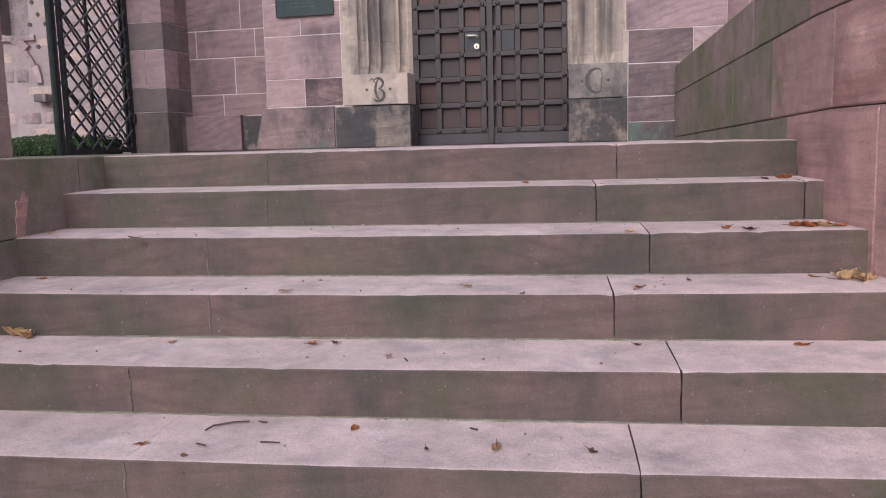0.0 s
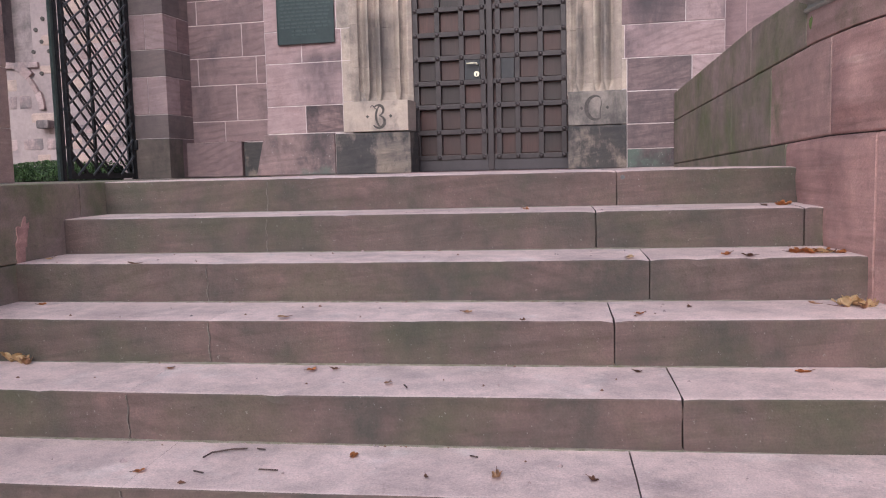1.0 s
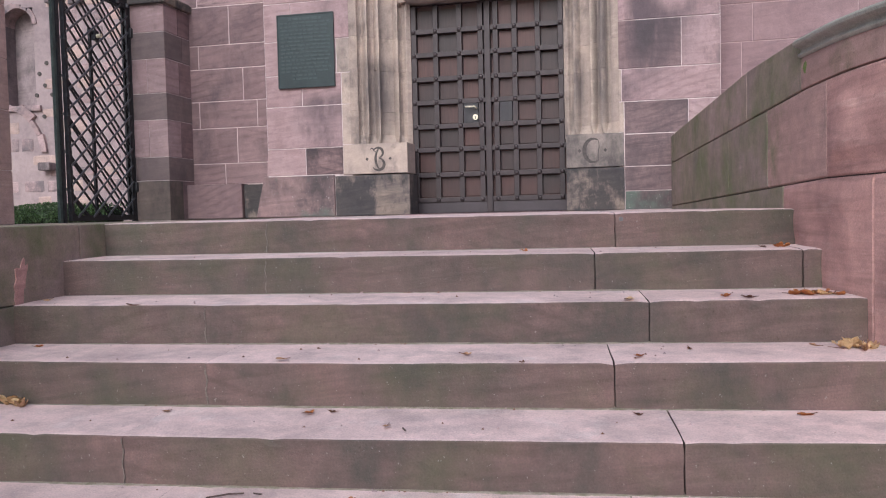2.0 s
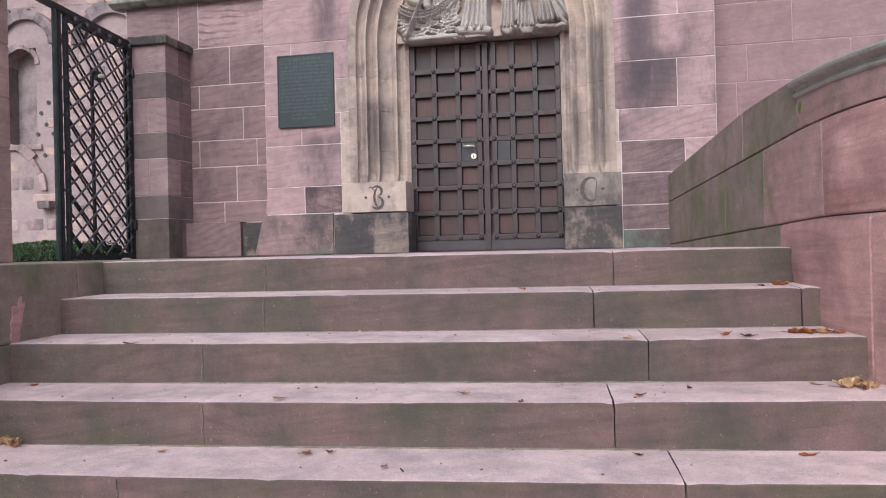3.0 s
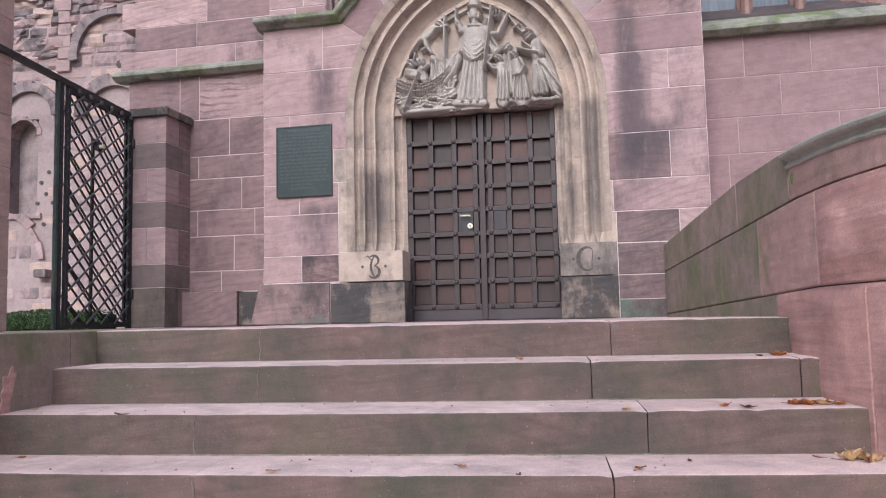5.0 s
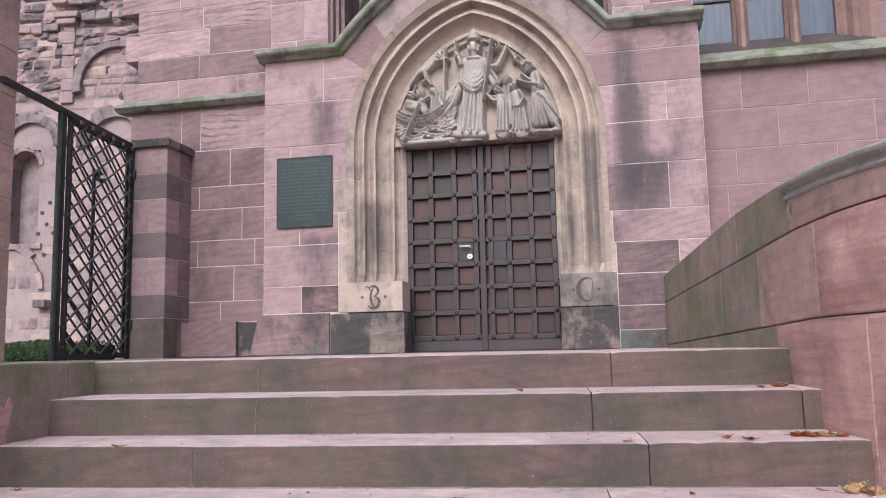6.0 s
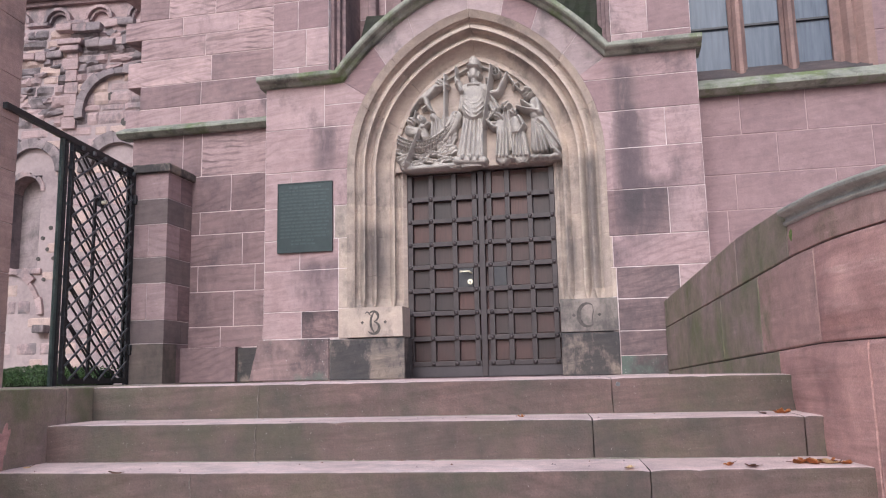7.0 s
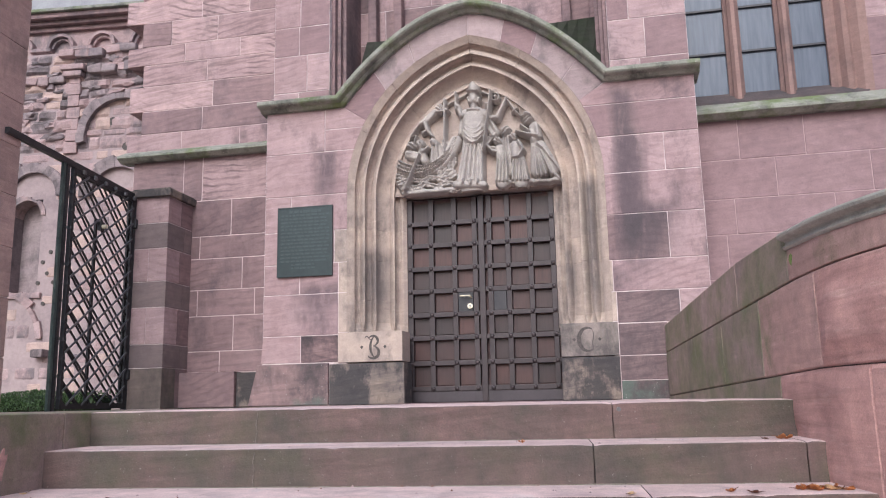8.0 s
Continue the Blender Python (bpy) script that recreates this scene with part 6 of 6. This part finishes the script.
def arch_ring(cx, cz, r0, r1, y0, y1, mat, count, a0=0.0, a1=math.pi):
    """Voussoirs of a round arch in the ruin."""
    for k in range(count):
        b = bmesh.new()
        t0, t1 = a0 + (a1 - a0) * (k + 0.012) / count, a0 + (a1 - a0) * (k + 0.988) / count
        tm = (t0 + t1) / 2
        rj = r1 + rr.uniform(-0.07, 0.06)
        pts = [(cx + r * math.cos(t), cz + r * math.sin(t)) for r, t in ((r0, t0), (r0, tm), (r0, t1), (rj, t1), (rj, tm), (rj, t0))]
        prism(b, pts, y0 + rr.uniform(-0.01, 0.01), y1)
        part("voussoir", b, mat, ruin)


def niche(cx, z0, cz, r, depth_mat):
    """The sides of the window niche."""
    b = bmesh.new()
    for s in (-1, 1):
        box(b, cx + s * r - 0.02, cx + s * r + 0.02, RY + 0.05, RY + 0.44, z0, cz)
    part("window_jamb", b, depth_mat, ruin)


niche(-11.07, 3.8, 5.55, 0.36, RUIN_GREY)
part("niche_back", box(bmesh.new(), -11.5, -10.6, RY + 0.40, RY + 0.43, 3.8, 5.95), RUIN_GREY, ruin, "grey back of the blind window")
# broken rubble lumps sticking out of the robbed masonry
for k in range(70):
    x, z = rr.uniform(-11.6, -8.4), rr.uniform(7.0, 9.25)
    if (x + 8.95) ** 2 + (max(z, 7.25) - 7.25) ** 2 < 0.95 ** 2 or -10.4 < x < -9.9:
        continue
    b = bmesh.new()
    bmesh.ops.create_icosphere(b, subdivisions=2, radius=1.0)
    size = Vector((rr.uniform(0.1, 0.3), rr.uniform(0.05, 0.11), rr.uniform(0.05, 0.12)))
    for v in b.verts:
        f = 1 + 0.55 * noise.noise(v.co * 1.7 + Vector((k, 0, 0)))
        v.co = Vector((x + v.co.x * size.x * f, RY - 0.01 + v.co.y * size.y * f, z + v.co.z * size.z * f + 0.12 * (v.co.x * size.x)))
    part("rubble_stone", b, rr.choice([RUIN_GREY, RUIN_GREY, RUIN]), ruin)
part("window_sill", box(bmesh.new(), -11.5, -10.6, RY - 0.06, RY + 0.4, 3.72, 3.84, 0.02), RUIN, ruin)
arch_ring(-11.07, 5.55, 0.34, 0.44, RY - 0.02, RY + 0.44, RUIN, 7)
arch_ring(-10.92, 5.95, 0.55, 0.80, RY - 0.1, RY + 0.2, RUIN_GREY, 11)
arch_ring(-8.95, 5.9, 0.62, 0.9, RY - 0.1, RY + 0.2, RUIN_GREY, 11)
arch_ring(-11.62, 2.85, 0.98, 1.12, RY - 0.07, RY + 0.1, RUIN, 9)
arch_ring(-8.95, 7.25, 0.83, 1.02, RY - 0.14, RY + 0.2, RUIN_GREY, 12, 0.6, math.pi + 0.15)
b = bmesh.new()
for k in range(7):
    box(b, -10.3 + 0.06 * math.sin(k * 2.2), -9.98 + 0.07 * math.sin(k * 3.1), RY - 0.07 - 0.02 * math.sin(k * 1.7), RY + 0.3, 6.9 + 0.27 * k, 7.16 + 0.27 * k, 0.02)
part("pilaster", b, RUIN, ruin)
part("capital", box(box(bmesh.new(), -10.42, -9.85, RY - 0.22, RY + 0.3, 8.8, 8.93, 0.03), -10.36, -9.92, RY - 0.18, RY + 0.3, 8.66, 8.79, 0.03), RUIN, ruin, "pale capital")
for x0, x1, z0, z1 in ((-11.6, -10.45, 8.52, 8.72), (-9.8, -8.3, 8.72, 8.9), (-10.5, -9.6, 9.12, 9.3), (-9.4, -8.4, 9.2, 9.34)):
    x = x0
    while x < x1:
        w = rr.uniform(0.16, 0.4)
        b = box(bmesh.new(), x, x + w - 0.01, RY - rr.uniform(0.1, 0.2), RY + 0.3, z0 + rr.uniform(-0.03, 0.03), z1 + rr.uniform(-0.04, 0.03), 0.035)
        for v in b.verts:
            v.co += Vector((0, 0.05 * noise.noise(v.co * 7), 0.04 * noise.noise(v.co * 5)))
        part("broken_course", b, rr.choice([RUIN_GREY, RUIN_GREY, RUIN]), ruin)
        x += w
# Dark plugs on the wall face paint the shade inside putlog holes.
for x, z in ((-10.62, 4.5), (-10.45, 4.72), (-10.5, 4.25), (-10.7, 4.05), (-10.35, 4.05), (-10.55, 3.6), (-10.3, 3.75), (-9.2, 7.6), (-10.95, 7.6), (-8.85, 7.0)):
    part("putlog_hole", rod(bmesh.new(), (x, RY - 0.012, z), (x, RY + 0.1, z), 0.045 if z < 6 else 0.1, 7), CUT_SHADE, ruin)
part("corbel_stub", box(bmesh.new(), -10.62, -10.35, RY - 0.22, RY + 0.2, 2.45, 2.62, 0.03), RUIN_GREY, ruin)
# corbel table, cornice and the aisle roof over it
nave = wall("ruin_gallery", box(bmesh.new(), -14, -6.0, RY + 0.3, RY + 1.2, 9.3, 10.05), RUIN, "red sandstone corbel table and cornice above the ruin", Matrix(), "gallery")
x = -12.66
while x < -7.5:
    for k in range(7):
        b = bmesh.new()
        t0, t1 = math.pi * k / 7, math.pi * (k + 1) / 7
        prism(b, [(x + r * math.cos(t), 9.52 + r * math.sin(t)) for r, t in ((0.2, t0), (0.2, t1), (0.255, t1), (0.255, t0))], RY + 0.2, RY + 0.34)
        prism(b, [(x + r * math.cos(t), 9.52 + r * math.sin(t)) for r, t in ((0.265, t0), (0.265, t1), (0.33, t1), (0.33, t0))], RY + 0.12, RY + 0.34)
        part("arch_stone", b, RUIN, nave)
    part("corbel", box(bmesh.new(), x + 0.24, x + 0.76, RY + 0.14, RY + 0.34, 9.44, 9.53, 0.02), RUIN, nave)
    x += 1.0
for z0, z1, out in ((9.95, 10.06, 0.1), (10.06, 10.16, 0.22), (10.16, 10.28, 0.36)):
    part("cornice", box(bmesh.new(), -14, -6, RY + 0.3 - out, RY + 1.2, z0, z1, 0.02), RED_DULL, nave)
part("gutter", box(bmesh.new(), -14, -6, RY - 0.14, RY + 0.3, 10.28, 10.36, 0.02), COPING, nave, "green copper gutter")
upper = wall("clerestory", box(bmesh.new(), -14, -6, RY + 1.0, RY + 2, 10.2, 13.0), plain("grey lead cladding", (0.36, 0.36, 0.38), (0.24, 0.24, 0.27), 2.0, 0.6), "grey wall above the gutter", Matrix(), "wall")

# ---- hedge on the terrace ----
rh = random.Random(101)
b_v, b_f = [], []
for k in range(15000):
    x = rh.uniform(-9.5, -4.95)
    top = LAND + 0.22 + 0.05 * noise.noise(Vector((x * 2.2, 0, 5)))
    y = 8.6 + rh.uniform(0, 0.5)
    z = LAND + (rh.random() ** 0.6) * (top - LAND)
    if rh.random() < 0.55:
        y = 8.6 - 0.03 + 0.05 * noise.noise(Vector((x * 5, z * 5, 0)))
    s = rh.uniform(0.009, 0.02)
    m = Matrix.Translation((x, y, z)) @ Euler((rh.uniform(0, 6.3), rh.uniform(0, 6.3), rh.uniform(0, 6.3))).to_matrix().to_4x4()
    i = len(b_v)
    b_v += [tuple(m @ Vector(p)) for p in ((-s, 0, 0), (0, s * 0.5, s * 0.15), (s, 0, 0), (0, -s * 0.5, s * 0.15))]
    b_f.append((i, i + 1, i + 2, i + 3))
LEAF_GREEN, nodes, links, bsdf = material("hedge leaf")
rnd = nodes.new("ShaderNodeNewGeometry").outputs["Random Per Island"]
links.new(blend(nodes, links, rnd, (0.022, 0.048, 0.014), (0.065, 0.115, 0.032)), bsdf.inputs["Base Color"])
bsdf.inputs["Roughness"].default_value = 0.5
hedge = thing("hedge", "low clipped green box hedge on the terrace", "hedge")
foliage = new("foliage", mesh_from("foliage", b_v, b_f, LEAF_GREEN))
foliage.parent = hedge
tagged(foliage, kind="stuff")
# A near-black box inside the hedge paints the shade between its leaves.
part("shade_core", box(bmesh.new(), -9.45, -5.0, 8.68, 9.05, LAND - 0.01, LAND + 0.17, 0.03), plain("hedge shade", (0.012, 0.018, 0.008), (0.02, 0.028, 0.012), 20, 0.9), hedge)

# ---- fallen leaves, twigs and crumbs on the steps ----
LEAVES = []
for name, a, c in (("tan dry leaf", (0.62, 0.4, 0.25), (0.42, 0.22, 0.11)), ("orange dry leaf", (0.62, 0.25, 0.07), (0.36, 0.12, 0.04)), ("brown dry leaf", (0.2, 0.085, 0.045), (0.1, 0.045, 0.03)), ("yellow dry leaf", (0.88, 0.68, 0.42), (0.62, 0.4, 0.18))):
    LEAVES.append(plain(name, a, c, 60, 0.65, relief=0.4))


def level(n):
    return LAND - n * RISE


def fallen_leaf(n, x, y, size, kind, curl, seed):
    """A dry lobed leaf, curled up at its edges."""
    r = random.Random(seed)
    b = bmesh.new()
    lobes = r.choice((3, 5, 5))
    mid = b.verts.new((0, 0, 0))
    rings = []
    count = lobes * 6
    for q in (0.35, 0.7, 1.0):
        ring = []
        for k in range(count):
            a = k * math.tau / count
            rad = size * q * (0.62 + 0.38 * abs(math.cos(a * lobes / 2)) ** 0.7) * r.uniform(0.92, 1.05)
            xx, yy = rad * math.cos(a), 0.7 * rad * math.sin(a)
            z = 0.55 * curl * (yy * yy * 1.4 + 0.5 * xx * xx) / size + 0.2 * curl * size * noise.noise(Vector((xx / size * 2.2, yy / size * 2.2, seed * 0.37)))
            ring.append(b.verts.new((xx, yy * (1 - 0.3 * curl * q), z)))
        rings.append(ring)
    for k in range(count):
        j = (k + 1) % count
        b.faces.new((mid, rings[0][k], rings[0][j]))
        for s in (0, 1):
            b.faces.new((rings[s][k], rings[s + 1][k], rings[s + 1][j], rings[s][j]))
    low = min(v.co.z for v in b.verts)
    for v in b.verts:
        v.co.z -= low
    bmesh.ops.solidify(b, geom=b.faces[:], thickness=0.0008)
    leaf = thing("dry_leaf", ("curled tan dry leaf on the steps", "orange brown dry leaf on the steps", "small dark brown leaf on the steps", "pale yellow curled leaf on the steps")[kind], "leaf",
                 pose(x, y, level(n) - 0.001, r.uniform(-9, 9), r.uniform(-9, 9), r.uniform(0, 360)), "fallen leaves")
    part("blade", b, LEAVES[kind], leaf, smooth=True)
    part("stalk", rod(bmesh.new(), (size * 0.2, 0, 0.004), (size * 1.35, size * 0.15, 0.005 + 0.2 * size * curl), 0.0011, 5), LEAVES[2], leaf)
    return leaf


spots = [(2, -1.73, 3.16, 0.03, 2), (2, -2.25, 3.38, 0.025, 3), (3, -2.14, 3.14, 0.024, 1), (3, -0.99, 2.86, 0.026, 0), (3, -0.31, 2.96, 0.022, 0)]
spots += [(3, -0.1, 2.80, 0.018, 2), (2, 0.31, 3.24, 0.03, 3), (3, 0.31, 2.92, 0.026, 1), (1, -0.11, 3.7, 0.025, 1), (4, -1.39, 2.75, 0.022, 0)]
spots += [(4, -0.85, 2.74, 0.024, 1), (4, -0.77, 2.75, 0.02, 2), (4, -0.54, 2.58, 0.022, 0), (4, 0.83, 2.77, 0.032, 1), (4, 0.29, 2.76, 0.018, 2)]
spots += [(5, -0.61, 2.36, 0.024, 1), (5, -0.36, 2.2, 0.015, 2), (5, 0.11, 2.21, 0.02, 2), (5, -1.22, 2.19, 0.022, 1), (2, 0.76, 3.25, 0.03, 2)]
spots += [(2, 0.69, 3.3, 0.026, 1), (3, 0.51, 3.08, 0.018, 2), (3, 0.97, 3.14, 0.024, 0), (1, 1.02, 3.74, 0.04, 1), (1, 0.94, 3.75, 0.03, 2)]
for i, (n, x, y, s, kind) in enumerate(spots):
    fallen_leaf(n, x, y, s, kind, 0.5 + 0.3 * (i % 3), 200 + i)
# thicker curled leaves and small heaps against the walls
fallen_leaf(5, -0.16, 2.22, 0.034, 0, 1.1, 301)
for i in range(3):
    fallen_leaf(4, -2.06 + 0.035 * i, 2.83 - 0.02 * i, 0.058 - 0.008 * i, (3, 3, 0)[i], 1.6, 310 + i)
for i in range(5):
    fallen_leaf(3, 1.085 + 0.024 * i - 0.02, 3.06 + 0.03 * math.sin(i * 2), 0.052 - 0.004 * i, (3, 3, 0, 3, 0)[i], 1.6, 320 + i)
for i in range(9):
    fallen_leaf(2, 0.965 + 0.019 * i, 3.34 + 0.025 * math.sin(i * 2.2), 0.042 - 0.001 * i, (1, 0, 1, 3, 1, 3, 1, 2, 1)[i], 1.1, 330 + i)


TWIG = plain("dark twig bark", (0.05, 0.03, 0.028), (0.09, 0.055, 0.045), 60, 0.8)


def twig(n, pts):
    ob = thing("twig", "thin dark fallen twig on the steps", "twig", Matrix(), "twigs")
    b = bmesh.new()
    for (x0, y0), (x1, y1) in zip(pts, pts[1:]):
        rod(b, (x0, y0, level(n) + 0.004), (x1, y1, level(n) + 0.005), 0.0028, 6)
    part("stem", b, TWIG, ob)


twig(5, [(-1.07, 2.30), (-1.06, 2.345), (-1.0, 2.38), (-0.96, 2.385)])
twig(5, [(-0.86, 2.215), (-0.80, 2.21)])
twig(5, [(-1.05, 2.19), (-1.015, 2.175)])
twig(5, [(-0.93, 2.39), (-0.90, 2.38)])
twig(5, [(-0.25, 2.37), (-0.225, 2.355)])
twig(4, [(-0.48, 2.545), (-0.465, 2.51)])
# grit along the feet of the risers and loose crumbs on the treads
rg = random.Random(121)
for mat, name, amount, label in ((LEAVES[2], "leaf_crumbs", 170, "brown leaf crumbs strewn on the steps"), (RUIN, "stone_crumbs", 170, "pale stone crumbs strewn on the steps")):
    v, f = [], []
    for k in range(amount):
        n = rg.randint(1, 6)
        x = rg.uniform(XL + 0.02, 1.14)
        y0 = EDGE - (n - 1) * GO
        foot = rg.random() < 0.6
        y = y0 - (rg.uniform(0.001, 0.012) if foot else rg.uniform(0.02, GO - 0.03))
        s = rg.uniform(0.002, 0.005)
        if rg.random() < 0.05:
            s *= 1.7
        z = level(n) - 0.005
        i = len(v)
        a = rg.uniform(0, 6.3)
        for q in range(4):
            t = a + q * math.tau / 4
            v.append((x + 1.7 * s * rg.uniform(0.7, 1.4) * math.cos(t), y + 1.7 * s * rg.uniform(0.5, 1.0) * math.sin(t), z))
        v.append((x, y, z + s * rg.uniform(0.4, 0.9) + 0.004))
        f += [(i + q, i + (q + 1) % 4, i + 4) for q in range(4)]
    ob = new(name, mesh_from(name, v, f, mat))
    tagged(ob, label, "litter", kind="stuff")
# mossy grit that has gathered along the foot of each riser
GRIT = plain("mossy grit", (0.3, 0.25, 0.22), (0.11, 0.105, 0.06), 26, 0.95, relief=0.9)
v, f = [], []
for n in range(1, 7):
    y0, k = EDGE - (n - 1) * GO, 260
    base = len(v)
    for i in range(k + 1):
        x = XL + 0.01 + (ENDS[n] - XL - 0.02) * i / k
        w = 0.006 + 0.012 * max(0.0, 0.4 + noise.noise(Vector((x * 5, n * 2.7, 1))) + 0.6 * noise.noise(Vector((x * 23, n, 4))))
        v += [(x, y0 - w, level(n) - 0.008), (x, y0 - w * 0.55, level(n) - 0.001 + 0.12 * w), (x, y0 + 0.012, level(n) + 0.25 * w)]
    for i in range(k):
        a = base + 3 * i
        f += [(a, a + 3, a + 4, a + 1), (a + 1, a + 4, a + 5, a + 2)]
tagged(new("grit", mesh_from("grit", v, f, GRIT)), "brown green grit along the feet of the risers", "litter", kind="stuff")
# a metal stud set in the topmost riser
for x, z in ((0.345, LAND - 0.035),):
    pin = thing("metal_stud", "small grey metal stud set in the top riser", "stud")
    part("stud_head", rod(bmesh.new(), (x, EDGE - 0.004, z), (x, EDGE + 0.02, z), 0.011, 10), IRON_WORN, pin)
